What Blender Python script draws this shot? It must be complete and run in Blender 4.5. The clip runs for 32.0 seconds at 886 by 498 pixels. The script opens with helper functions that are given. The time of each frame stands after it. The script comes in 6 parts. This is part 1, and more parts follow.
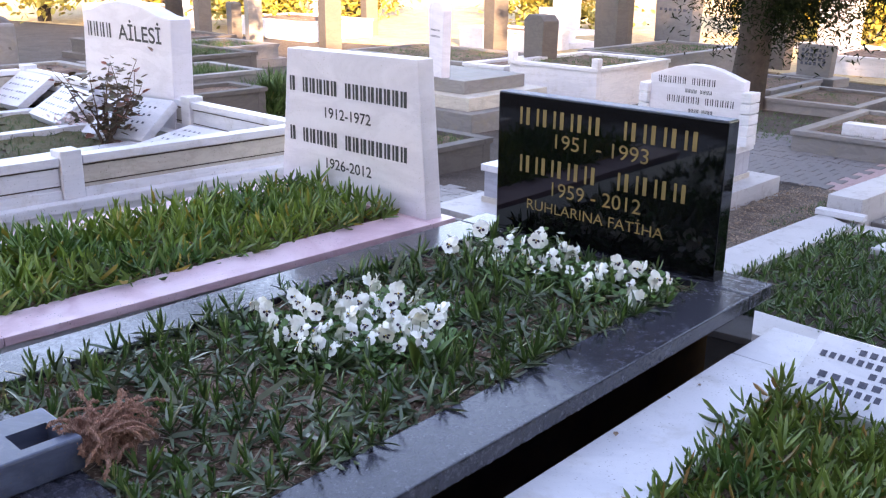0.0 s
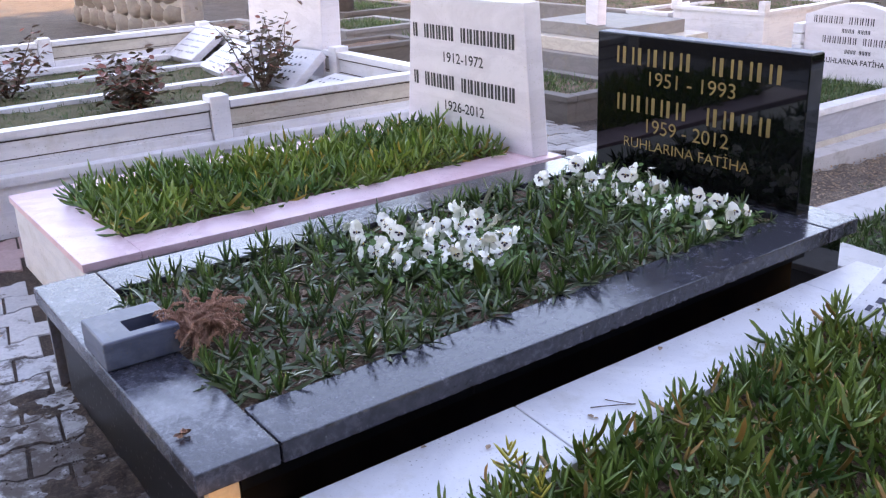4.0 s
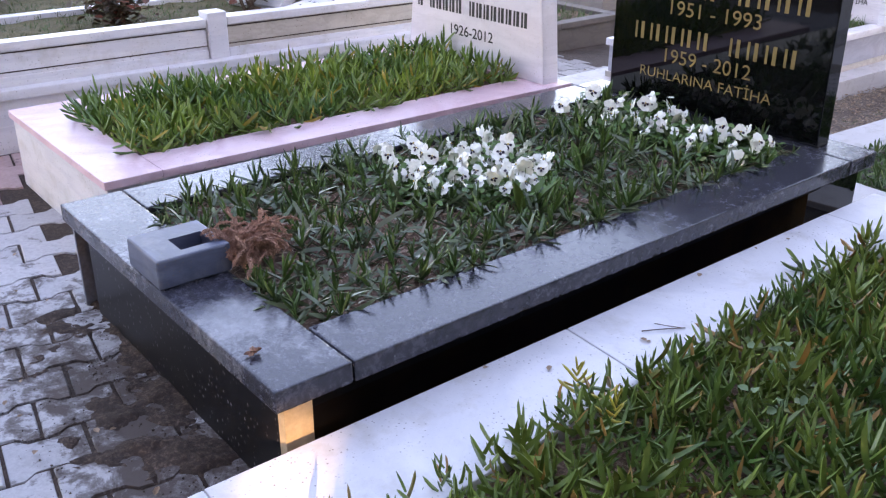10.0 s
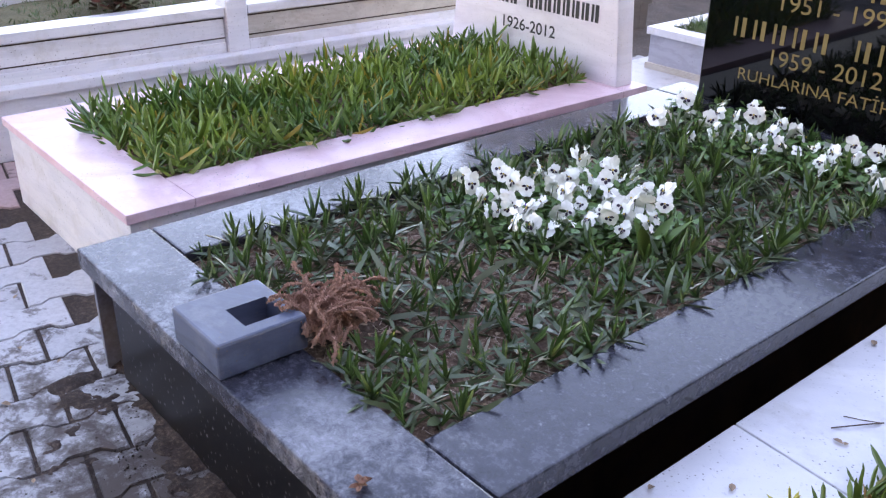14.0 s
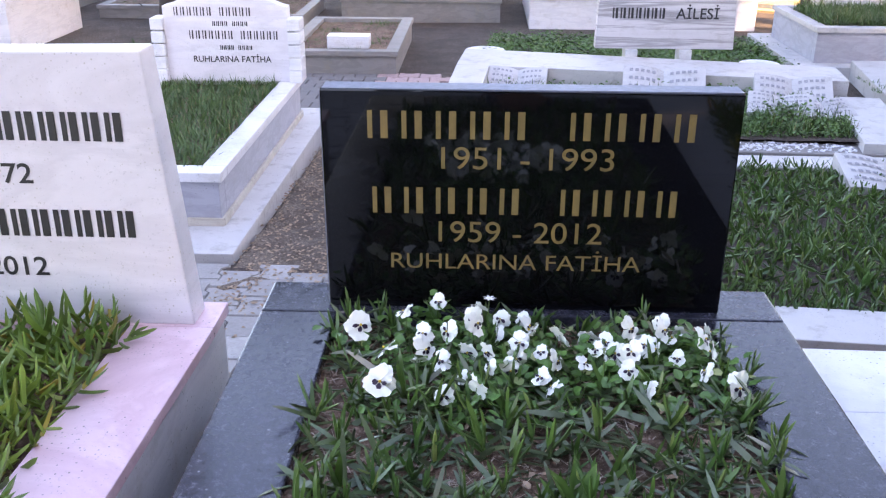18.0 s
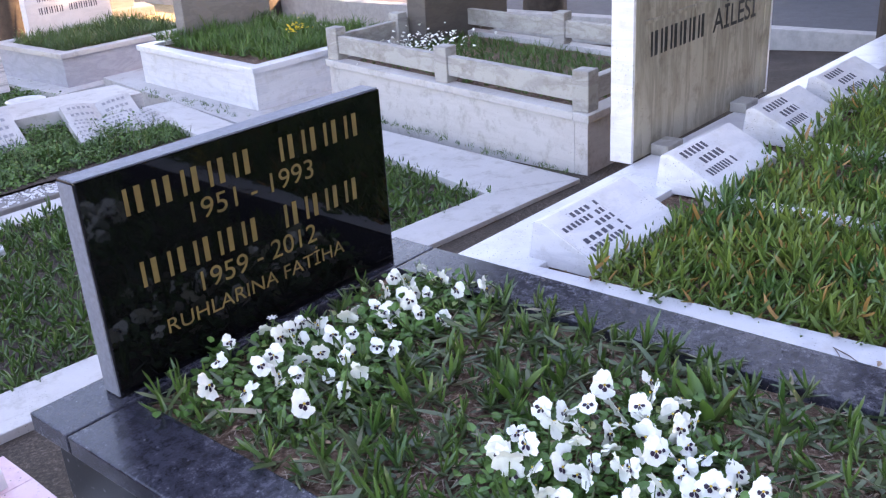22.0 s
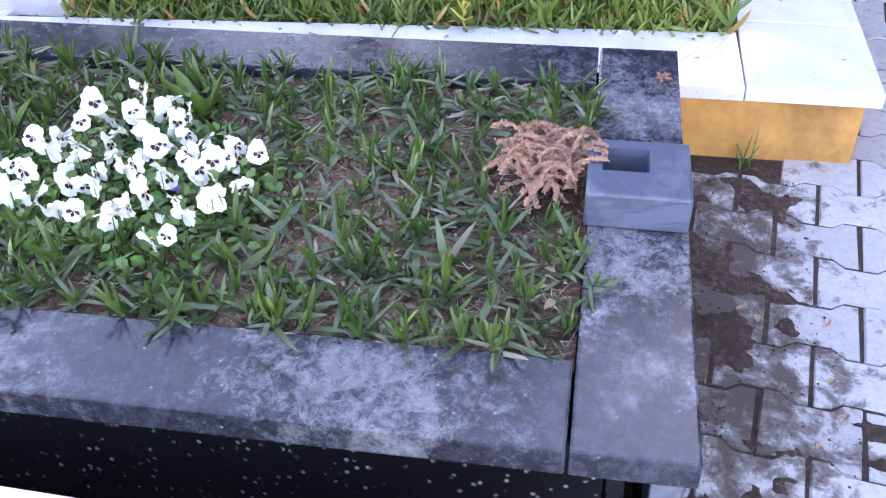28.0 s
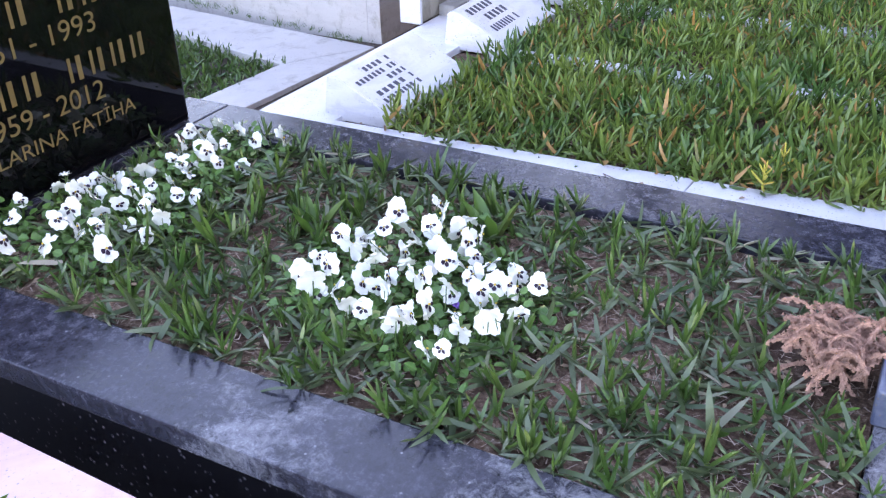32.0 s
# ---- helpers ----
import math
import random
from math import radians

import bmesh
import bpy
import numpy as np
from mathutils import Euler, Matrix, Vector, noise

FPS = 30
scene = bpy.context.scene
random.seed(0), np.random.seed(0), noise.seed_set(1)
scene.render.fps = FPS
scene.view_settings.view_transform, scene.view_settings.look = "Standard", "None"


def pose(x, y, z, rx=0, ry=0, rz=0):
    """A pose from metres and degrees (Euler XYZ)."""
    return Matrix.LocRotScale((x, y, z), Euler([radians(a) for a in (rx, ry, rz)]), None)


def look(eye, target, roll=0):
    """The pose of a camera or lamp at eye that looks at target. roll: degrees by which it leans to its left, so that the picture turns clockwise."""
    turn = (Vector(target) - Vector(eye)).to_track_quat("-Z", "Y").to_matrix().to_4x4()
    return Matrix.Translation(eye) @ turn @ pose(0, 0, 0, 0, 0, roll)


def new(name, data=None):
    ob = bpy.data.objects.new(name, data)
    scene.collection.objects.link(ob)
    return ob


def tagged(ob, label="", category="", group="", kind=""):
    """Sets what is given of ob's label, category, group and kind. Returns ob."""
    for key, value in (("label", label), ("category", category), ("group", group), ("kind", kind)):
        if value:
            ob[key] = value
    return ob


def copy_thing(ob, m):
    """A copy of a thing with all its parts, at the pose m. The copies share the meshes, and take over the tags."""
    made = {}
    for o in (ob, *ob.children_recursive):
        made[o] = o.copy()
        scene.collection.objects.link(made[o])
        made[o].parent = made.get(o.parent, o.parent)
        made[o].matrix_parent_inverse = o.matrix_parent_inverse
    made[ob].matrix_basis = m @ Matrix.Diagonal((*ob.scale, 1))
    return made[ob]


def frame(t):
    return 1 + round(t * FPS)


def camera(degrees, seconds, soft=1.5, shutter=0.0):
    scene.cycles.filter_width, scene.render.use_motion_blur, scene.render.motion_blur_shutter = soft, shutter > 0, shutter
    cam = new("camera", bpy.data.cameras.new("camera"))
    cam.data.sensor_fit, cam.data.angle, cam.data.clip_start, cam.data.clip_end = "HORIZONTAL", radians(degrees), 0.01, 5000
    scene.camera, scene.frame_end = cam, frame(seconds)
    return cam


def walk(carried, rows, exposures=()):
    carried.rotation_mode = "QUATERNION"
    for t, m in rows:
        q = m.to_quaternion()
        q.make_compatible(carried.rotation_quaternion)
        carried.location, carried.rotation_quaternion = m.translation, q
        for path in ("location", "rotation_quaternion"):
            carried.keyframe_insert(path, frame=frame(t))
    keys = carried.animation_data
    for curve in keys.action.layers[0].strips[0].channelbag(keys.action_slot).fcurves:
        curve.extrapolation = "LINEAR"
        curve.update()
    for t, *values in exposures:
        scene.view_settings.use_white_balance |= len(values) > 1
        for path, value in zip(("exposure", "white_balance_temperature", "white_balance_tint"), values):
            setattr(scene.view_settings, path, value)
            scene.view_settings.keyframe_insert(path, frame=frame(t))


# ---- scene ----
cam = camera(50.9, 32.0, soft=1.25)
PATH = [
    (0, (2.338, -2.81, 1.456), (1.035, -1.417, 0.852), 0.6),
    (0.5, (2.466, -2.862, 1.464), (1.079, -1.562, 0.844), 0.5),
    (1, (2.586, -2.924, 1.477), (1.23, -1.597, 0.846), 1.6),
    (1.5, (2.658, -2.876, 1.47), (1.301, -1.553, 0.831), 1.1),
    (2, (2.722, -2.776, 1.458), (1.343, -1.475, 0.82), 1.0),
    (2.5, (2.752, -2.75, 1.455), (1.322, -1.51, 0.808), 0.2),
    (3, (2.749, -2.739, 1.45), (1.265, -1.57, 0.793), -1.0),
    (3.5, (2.743, -2.738, 1.446), (1.223, -1.624, 0.777), -1.9),
    (5.5, (2.737, -2.739, 1.435), (1.181, -1.734, 0.68), -2.4),
    (6, (2.733, -2.746, 1.433), (1.162, -1.776, 0.665), -2.0),
    (6.5, (2.726, -2.758, 1.43), (1.14, -1.82, 0.653), -1.4),
    (7, (2.698, -2.774, 1.423), (1.085, -1.895, 0.634), 0.1),
    (7.5, (2.669, -2.796, 1.427), (1.04, -1.964, 0.619), 1.0),
    (8, (2.64, -2.836, 1.429), (1.03, -1.987, 0.6), 0.2),
    (8.5, (2.605, -2.872, 1.423), (1.064, -1.92, 0.577), -0.2),
    (9, (2.586, -2.904, 1.427), (1.129, -1.837, 0.567), -0.5),
    (9.5, (2.58, -2.935, 1.428), (1.17, -1.803, 0.575), 0.0),
    (10, (2.583, -2.955, 1.433), (1.161, -1.822, 0.601), 0.0),
    (10.5, (2.579, -2.963, 1.438), (1.145, -1.827, 0.628), 0.3),
    (11, (2.569, -2.954, 1.437), (1.13, -1.807, 0.653), -0.5),
    (11.5, (2.545, -2.948, 1.44), (1.096, -1.797, 0.683), -1.1),
    (12, (2.485, -2.91, 1.433), (1.01, -1.783, 0.689), -1.5),
    (12.5, (2.393, -2.851, 1.432), (0.909, -1.739, 0.682), -1.2),
    (13, (2.285, -2.829, 1.425), (0.777, -1.778, 0.635), -0.3),
    (13.5, (2.139, -2.87, 1.414), (0.683, -1.785, 0.576), 0.5),
    (15.5, (1.343, -2.736, 1.333), (0.347, -1.282, 0.387), -1.4),
    (16, (1.122, -2.677, 1.378), (0.328, -1.088, 0.459), -0.4),
    (16.5, (0.923, -2.49, 1.381), (0.225, -0.831, 0.508), -0.8),
    (17, (0.746, -2.28, 1.413), (0.173, -0.535, 0.624), -0.3),
    (17.5, (0.556, -2.172, 1.425), (0.236, -0.358, 0.645), 1.7),
    (18, (0.374, -2.087, 1.439), (0.297, -0.245, 0.662), 0.2),
    (18.5, (0.17, -2.006, 1.429), (0.237, -0.171, 0.636), 1.3),
    (19, (-0.059, -1.957, 1.426), (0.157, -0.168, 0.56), 2.0),
    (19.5, (-0.285, -1.993, 1.459), (0.148, -0.264, 0.552), 4.1),
    (20, (-0.496, -1.946, 1.496), (0.267, -0.358, 0.551), 3.4),
    (20.5, (-0.602, -1.879, 1.529), (0.324, -0.374, 0.591), 0.4),
    (21, (-0.723, -1.879, 1.552), (0.332, -0.439, 0.65), -1.6),
    (21.5, (-0.878, -1.883, 1.572), (0.391, -0.586, 0.731), -3.6),
    (22, (-0.918, -1.894, 1.57), (0.453, -0.668, 0.784), -3.8),
    (22.5, (-1.01, -1.905, 1.563), (0.465, -0.812, 0.77), -3.5),
    (23, (-1.083, -1.899, 1.558), (0.452, -0.921, 0.729), -3.4),
    (23.5, (-1.092, -1.919, 1.544), (0.449, -0.986, 0.675), -3.3),
    (24, (-1.076, -1.944, 1.53), (0.484, -1.124, 0.584), -3.1),
    (24.5, (-1.069, -1.962, 1.514), (0.507, -1.249, 0.511), -2.8),
    (25, (-1.057, -1.989, 1.498), (0.531, -1.377, 0.449), -2.4),
    (25.5, (-1.055, -2.011, 1.492), (0.551, -1.483, 0.423), -2.1),
    (26, (-1.047, -2.018, 1.474), (0.546, -1.536, 0.364), -2.1),
    (26.5, (-1.036, -2.022, 1.464), (0.532, -1.596, 0.298), -2.0),
    (28.5, (-1.008, -2.076, 1.459), (0.53, -1.798, 0.21), -1.8),
    (29, (-0.951, -2.119, 1.45), (0.551, -1.798, 0.169), -3.0),
    (29.5, (-0.924, -2.133, 1.454), (0.525, -1.697, 0.146), -4.3),
    (30, (-0.939, -2.143, 1.466), (0.506, -1.636, 0.179), -3.6),
    (30.5, (-0.968, -2.121, 1.483), (0.527, -1.563, 0.277), -2.5),
    (31, (-0.994, -2.075, 1.49), (0.545, -1.441, 0.381), -1.8),
    (31.5, (-1.017, -2.033, 1.492), (0.52, -1.299, 0.443), -1.7),
    (32, (-1.037, -2.004, 1.496), (0.474, -1.167, 0.488), -1.5),
]
walk(cam, [(t, look(eye, target, roll)) for t, eye, target, roll in PATH], [(0, 2.80, 7550, 28), (6, 2.92, 8050, 31), (13, 3.03, 8050, 31), (16, 3.18, 7800, 30), (17, 3.08, 7700, 30), (18, 3.15, 7650, 30), (20, 3.16, 7650, 30), (21, 3.12, 7680, 30), (22, 3.02, 7700, 31), (24, 3.05, 7600, 32), (25, 3.33, 7550, 34), (26, 3.45, 7500, 33), (30, 3.63, 7700, 34), (31, 3.58, 7700, 34), (32, 3.38, 7600, 32)])

# ---- light ----
world = bpy.data.worlds.new("sky")
scene.world = world
world.use_nodes = True
wn = world.node_tree
sky = wn.nodes.new("ShaderNodeTexSky")
sky.sky_type, sky.sun_disc = "NISHITA", False
SUN_EL, SUN_AZ = 21.0, 128.0          # degrees; azimuth clockwise from +y
sky.sun_elevation, sky.sun_rotation = radians(SUN_EL), radians(SUN_AZ)
wn.nodes["Background"].inputs["Strength"].default_value = 0.15
wn.links.new(sky.outputs["Color"], wn.nodes["Background"].inputs["Color"])
sun = new("sun", bpy.data.lights.new("sun", "SUN"))
sun.data.energy, sun.data.angle, sun.data.color = 5.0, radians(0.6), (1.0, 0.76, 0.46)
sdir = Vector((math.sin(radians(SUN_AZ)) * math.cos(radians(SUN_EL)), math.cos(radians(SUN_AZ)) * math.cos(radians(SUN_EL)), math.sin(radians(SUN_EL))))
sun.matrix_world = look(sdir * 40, (0, 0, 0))

# ---- helpers of this place ----


def ground_z(y):
    return float(np.interp(y, [-2.2, 2.5, 6, 40], [0.06, -0.29, -0.40, -0.5]))


def thing(name, at, label, category, group="", kind=""):
    ob = new(name)
    ob.empty_display_size = 0.1
    ob.matrix_world = Matrix.Translation(at)
    return tagged(ob, label, category, group, kind)


def origin(ob):
    p = Vector((0, 0, 0))
    while ob:
        p += ob.location
        ob = ob.parent
    return p


def part(name, bm, material, parent=None, label="", smooth=False):
    """Links a bmesh (in world metres) as one mesh under parent."""
    me = bpy.data.meshes.new(name)
    if parent:
        bm.transform(Matrix.Translation(-origin(parent)))
    bm.to_mesh(me)
    bm.free()
    if smooth:
        me.shade_smooth()
    me.materials.append(material)
    ob = new(name, me)
    if parent:
        ob.parent = parent
    if label:
        ob["label"] = label
    return ob


def raw(name, verts, faces, material, parent=None, smooth=True):
    me = bpy.data.meshes.new(name)
    v = np.asarray(verts, dtype=np.float32)
    if parent:
        v = v - np.array(origin(parent), dtype=np.float32)
    me.from_pydata(v.tolist(), [], faces)
    if smooth:
        me.shade_smooth()
    me.materials.append(material)
    ob = new(name, me)
    if parent:
        ob.parent = parent
    return ob


def prism(bm, poly, z0, z1, bevel=0.004, seg=2, inset=0.0):
    """A block on the plan poly from z0 to z1 (numbers, or one for each corner); inset draws its top in."""
    n = len(poly)
    za = z0 if isinstance(z0, (list, tuple)) else [z0] * n
    zb = z1 if isinstance(z1, (list, tuple)) else [z1] * n
    c = Vector((sum(p[0] for p in poly) / n, sum(p[1] for p in poly) / n))
    low = [bm.verts.new((p[0], p[1], z)) for p, z in zip(poly, za)]
    top = []
    for p, z in zip(poly, zb):
        d = (c - Vector(p[:2]))
        q = Vector(p[:2]) + (d.normalized() * inset if inset else Vector((0, 0)))
        top.append(bm.verts.new((q.x, q.y, z)))
    fs = [bm.faces.new(top), bm.faces.new(low[::-1])]
    for i in range(n):
        fs.append(bm.faces.new((low[i], low[(i + 1) % n], top[(i + 1) % n], top[i])))
    bmesh.ops.recalc_face_normals(bm, faces=fs)
    if bevel:
        es = list({e for f in fs for e in f.edges})
        bmesh.ops.bevel(bm, geom=es, offset=bevel, segments=seg, affect="EDGES", profile=0.6)
    return bm


def rect(x0, x1, y0, y1):
    return [(x0, y0), (x1, y0), (x1, y1), (x0, y1)]


def block(x0, x1, y0, y1, z0, z1, bevel=0.004, inset=0.0):
    return prism(bmesh.new(), rect(x0, x1, y0, y1), z0, z1, bevel, inset=inset)


def slab(poly, z0, z1, bevel=0.004):
    return prism(bmesh.new(), poly, z0, z1, bevel)


def upright(profile, y0, y1, bevel=0.006):
    """A standing stone: its outline in x and z, pushed from y0 to y1."""
    bm = bmesh.new()
    a = [bm.verts.new((x, y0, z)) for x, z in profile]
    b = [bm.verts.new((x, y1, z)) for x, z in profile]
    n = len(profile)
    bm.faces.new(a), bm.faces.new(b[::-1])
    for i in range(n):
        bm.faces.new((a[(i + 1) % n], a[i], b[i], b[(i + 1) % n]))
    bmesh.ops.recalc_face_normals(bm, faces=bm.faces[:])
    if bevel:
        bmesh.ops.bevel(bm, geom=bm.edges[:], offset=bevel, segments=2, affect="EDGES", profile=0.6)
    return bm


def turned(bm, centre, degrees, axis="Z"):
    bm.transform(Matrix.Translation(centre) @ Matrix.Rotation(radians(degrees), 4, axis) @ Matrix.Translation(-Vector(centre)))
    return bm


# ---- materials ----
def material(name, rough=0.6, metal=0.0, spec=0.5):
    m = bpy.data.materials.new(name)
    m.use_nodes = True
    b = m.node_tree.nodes["Principled BSDF"]
    b.inputs["Roughness"].default_value, b.inputs["Metallic"].default_value = rough, metal
    b.inputs["Specular IOR Level"].default_value = spec
    return m, m.node_tree, b


def tex(nt, kind, scale, detail=6, rough=0.6, stretch=(1, 1, 1), turn=(0, 0, 0), distort=0.0, space="Object"):
    """A noise or voronoi texture in metres."""
    if space == "World":
        co = nt.nodes.new("ShaderNodeNewGeometry").outputs["Position"]
    else:
        co = nt.nodes.new("ShaderNodeTexCoord").outputs["Object"]
    mp = nt.nodes.new("ShaderNodeMapping")
    mp.inputs["Scale"].default_value, mp.inputs["Rotation"].default_value = stretch, [radians(a) for a in turn]
    nt.links.new(co, mp.inputs["Vector"])
    t = nt.nodes.new("ShaderNodeTexNoise" if kind == "noise" else "ShaderNodeTexVoronoi")
    nt.links.new(mp.outputs["Vector"], t.inputs["Vector"])
    t.inputs["Scale"].default_value = scale
    if kind == "noise":
        t.inputs["Detail"].default_value, t.inputs["Roughness"].default_value, t.inputs["Distortion"].default_value = detail, rough, distort
        return t.outputs["Fac"]
    return t.outputs["Distance"]


def ramp(nt, value, stops):
    r = nt.nodes.new("ShaderNodeValToRGB")
    while len(r.color_ramp.elements) < len(stops):
        r.color_ramp.elements.new(0.5)
    for e, (p, c) in zip(r.color_ramp.elements, stops):
        e.position, e.color = p, (*c, 1) if not isinstance(c, (int, float)) else (c, c, c, 1)
    nt.links.new(value, r.inputs["Fac"])
    return r.outputs["Color"]


def mix(nt, fac, a, b, mode="MIX"):
    m = nt.nodes.new("ShaderNodeMix")
    m.data_type, m.blend_type = "RGBA", mode
    for s, v in (("Factor", fac), ("A", a), ("B", b)):
        sock = [i for i in m.inputs if i.name == s and i.type == ("VALUE" if s == "Factor" else "RGBA")][0]
        if isinstance(v, (int, float)):
            sock.default_value = v if s == "Factor" else (v, v, v, 1)
        elif isinstance(v, tuple):
            sock.default_value = (*v, 1)
        else:
            nt.links.new(v, sock)
    return [o for o in m.outputs if o.type == "RGBA"][0]


def bump(nt, b, height, strength=0.3, distance=0.004):
    n = nt.nodes.new("ShaderNodeBump")
    n.inputs["Strength"].default_value, n.inputs["Distance"].default_value = strength, distance
    nt.links.new(height, n.inputs["Height"])
    nt.links.new(n.outputs["Normal"], b.inputs["Normal"])


def put(nt, b, colour, rough=None):
    nt.links.new(colour, b.inputs["Base Color"])
    if rough is not None:
        nt.links.new(rough, b.inputs["Roughness"])


def marble(name, base, vein, rough=0.35, stain=(0.42, 0.38, 0.32), amount=0.35, stretch=(1, 1, 3.0), turn=(0, 25, 20), warp=0.5):
    m, nt, b = material(name, rough)
    v = tex(nt, "noise", 2.6, 8, 0.62, stretch, turn, warp, "World")
    veins = ramp(nt, v, [(0.40, base), (0.50, vein), (0.56, base), (0.70, tuple(c * 0.93 for c in base))])
    d = tex(nt, "noise", 9, 9, 0.7, space="World")
    dirt = ramp(nt, d, [(0.52, 0.0), (0.75, amount)])
    col = mix(nt, dirt, veins, stain)
    f = tex(nt, "noise", 120, 3, 0.6, space="World")
    spots = ramp(nt, f, [(0.62, 0.0), (0.72, 0.42)])
    col = mix(nt, spots, col, tuple(c * 0.55 for c in base))
    # lichen specks in scattered colonies
    lich = tex(nt, "voronoi", 75, space="World")
    where = ramp(nt, tex(nt, "noise", 6, 6, 0.7, space="World"), [(0.46, 0.0), (0.58, 0.8)])
    col = mix(nt, mix(nt, 1.0, ramp(nt, lich, [(0.10, 1.0), (0.20, 0.0)]), where, "MULTIPLY"), col, stain if amount < 0.2 else (0.13, 0.11, 0.09))
    put(nt, b, col)
    bump(nt, b, f, 0.12, 0.002)
    return m


WHITE = marble("white_marble", (0.70, 0.685, 0.70), (0.615, 0.605, 0.63), amount=0.60, stretch=(0.6, 0.6, 4.0), warp=0.35)
STONE_WHITE = marble("headstone_marble", (0.73, 0.69, 0.72), (0.65, 0.61, 0.64), 0.3, amount=0.15, stretch=(0.5, 0.5, 2.0), turn=(0, 10, 0))
# marble for upright walls, their shade put into the grey-lilac colour
SHADE_MARBLE = marble("shade_toned_marble", (0.38, 0.38, 0.425), (0.32, 0.32, 0.36), 0.45, (0.26, 0.24, 0.22), 0.4)
PANEL = marble("cream_marble", (0.52, 0.47, 0.40), (0.44, 0.39, 0.33), 0.5, (0.26, 0.22, 0.16), 0.6)
PINK = marble("pink_marble", (0.78, 0.56, 0.60), (0.68, 0.45, 0.49), 0.35, (0.5, 0.34, 0.34), 0.25)
OLD = marble("weathered_marble", (0.225, 0.205, 0.195), (0.185, 0.168, 0.158), 0.6, (0.24, 0.20, 0.14), 0.75)
# limestone darkened in colour where the far steles should stand in shade
GREY = marble("shade_toned_limestone", (0.115, 0.097, 0.085), (0.095, 0.080, 0.070), 0.75, (0.13, 0.11, 0.08), 0.7)
CONCRETE = marble("old_concrete", (0.40, 0.38, 0.35), (0.30, 0.28, 0.26), 0.85, (0.16, 0.13, 0.09), 0.7)
FACE = marble("stained_face", (0.36, 0.32, 0.26), (0.24, 0.21, 0.165), 0.7, (0.13, 0.105, 0.075), 0.85, (3, 3, 0.4), (0, 0, 0))


def granite(name, dusty):
    m, nt, b = material(name, 0.1, 0.0, 0.5 if dusty else 0.36)
    sp = tex(nt, "noise", 420, 2, 0.5)
    base = ramp(nt, sp, [(0.35, (0.0015, 0.0015, 0.002)), (0.62, (0.003, 0.003, 0.004)), (0.72, (0.02, 0.02, 0.024))])
    if dusty:
        big = tex(nt, "noise", 3.2, 8, 0.7, space="World")
        fine = tex(nt, "noise", 30, 12, 0.86, space="World")
        film = ramp(nt, big, [(0.30, 0.42), (0.50, 0.68), (0.70, 1.0)])
        grain = ramp(nt, fine, [(0.43, 0.30), (0.57, 1.0)])
        dust = mix(nt, 1.0, film, grain, "MULTIPLY")
        col = mix(nt, dust, base, (0.076, 0.077, 0.106))
        drop = tex(nt, "voronoi", 44, space="World")
        where = ramp(nt, tex(nt, "noise", 14, 6, 0.7, space="World"), [(0.50, 0.0), (0.64, 1.0)])
        lime = mix(nt, 1.0, ramp(nt, drop, [(0.05, 0.6), (0.15, 0.0)]), where, "MULTIPLY")
        col = mix(nt, lime, col, (0.55, 0.55, 0.57))
        # lime crust towards the foot of the grave
        pos = nt.nodes.new("ShaderNodeNewGeometry").outputs["Position"]
        crust = tex(nt, "noise", 34, 12, 0.88, space="World", distort=0.6)
        patch = mix(nt, 0.9, ramp(nt, tex(nt, "noise", 8, 8, 0.7, space="World"), [(0.36, 0.0), (0.66, 0.17)]), crust, "ADD")
        for cx, cy, rr, hi in ((-0.06, -1.72, 0.40, 0.62), (0.32, -2.16, 0.30, 0.75), (0.05, -2.20, 0.22, 0.6), (0.88, -2.15, 0.34, 0.65), (-0.17, -1.1, 0.3, 0.6)):
            mp = nt.nodes.new("ShaderNodeMapping")
            mp.inputs["Location"].default_value, mp.inputs["Scale"].default_value = (-cx / rr, -cy / rr, 0), (1 / rr, 1 / rr, 0)
            nt.links.new(pos, mp.inputs["Vector"])
            g = nt.nodes.new("ShaderNodeTexGradient")
            g.gradient_type = "SPHERICAL"
            nt.links.new(mp.outputs["Vector"], g.inputs["Vector"])
            spread = mix(nt, 0.85, ramp(nt, g.outputs["Color"], [(0.0, 0.0), (0.8, 0.19)]), patch, "ADD")
            col = mix(nt, ramp(nt, spread, [(0.57, 0.0), (0.65, hi * 0.40), (0.80, hi)]), col, (0.46, 0.46, 0.49))
        put(nt, b, col, ramp(nt, dust, [(0.2, 0.12), (0.8, 0.34)]))
        bump(nt, b, fine, 0.06, 0.002)
    else:
        put(nt, b, base)
        b.inputs["Roughness"].default_value = 0.035
    return m


def flecked(name):
    """Black granite with pale mica flakes."""
    m, nt, b = material(name, 0.34, 0.0, 0.22)
    v = tex(nt, "voronoi", 70, stretch=(1, 0.8, 0.7), turn=(20, 30, 40), space="World")
    n = tex(nt, "noise", 40, 5, 0.7, space="World")
    fl = mix(nt, 1.0, ramp(nt, v, [(0.12, 1.0), (0.30, 0.0)]), ramp(nt, n, [(0.48, 0.0), (0.60, 1.0)]), "MULTIPLY")
    put(nt, b, mix(nt, fl, (0.006, 0.006, 0.008), (0.26, 0.25, 0.28)))
    return m


FLECKED = flecked("mica_flecked_granite")
VASE = marble("blue_grey_granite", (0.095, 0.116, 0.178), (0.06, 0.075, 0.12), 0.42, (0.26, 0.26, 0.28), 0.5)
GRANITE, DUSTY = granite("polished_black_granite", False), granite("dusty_black_granite", True)


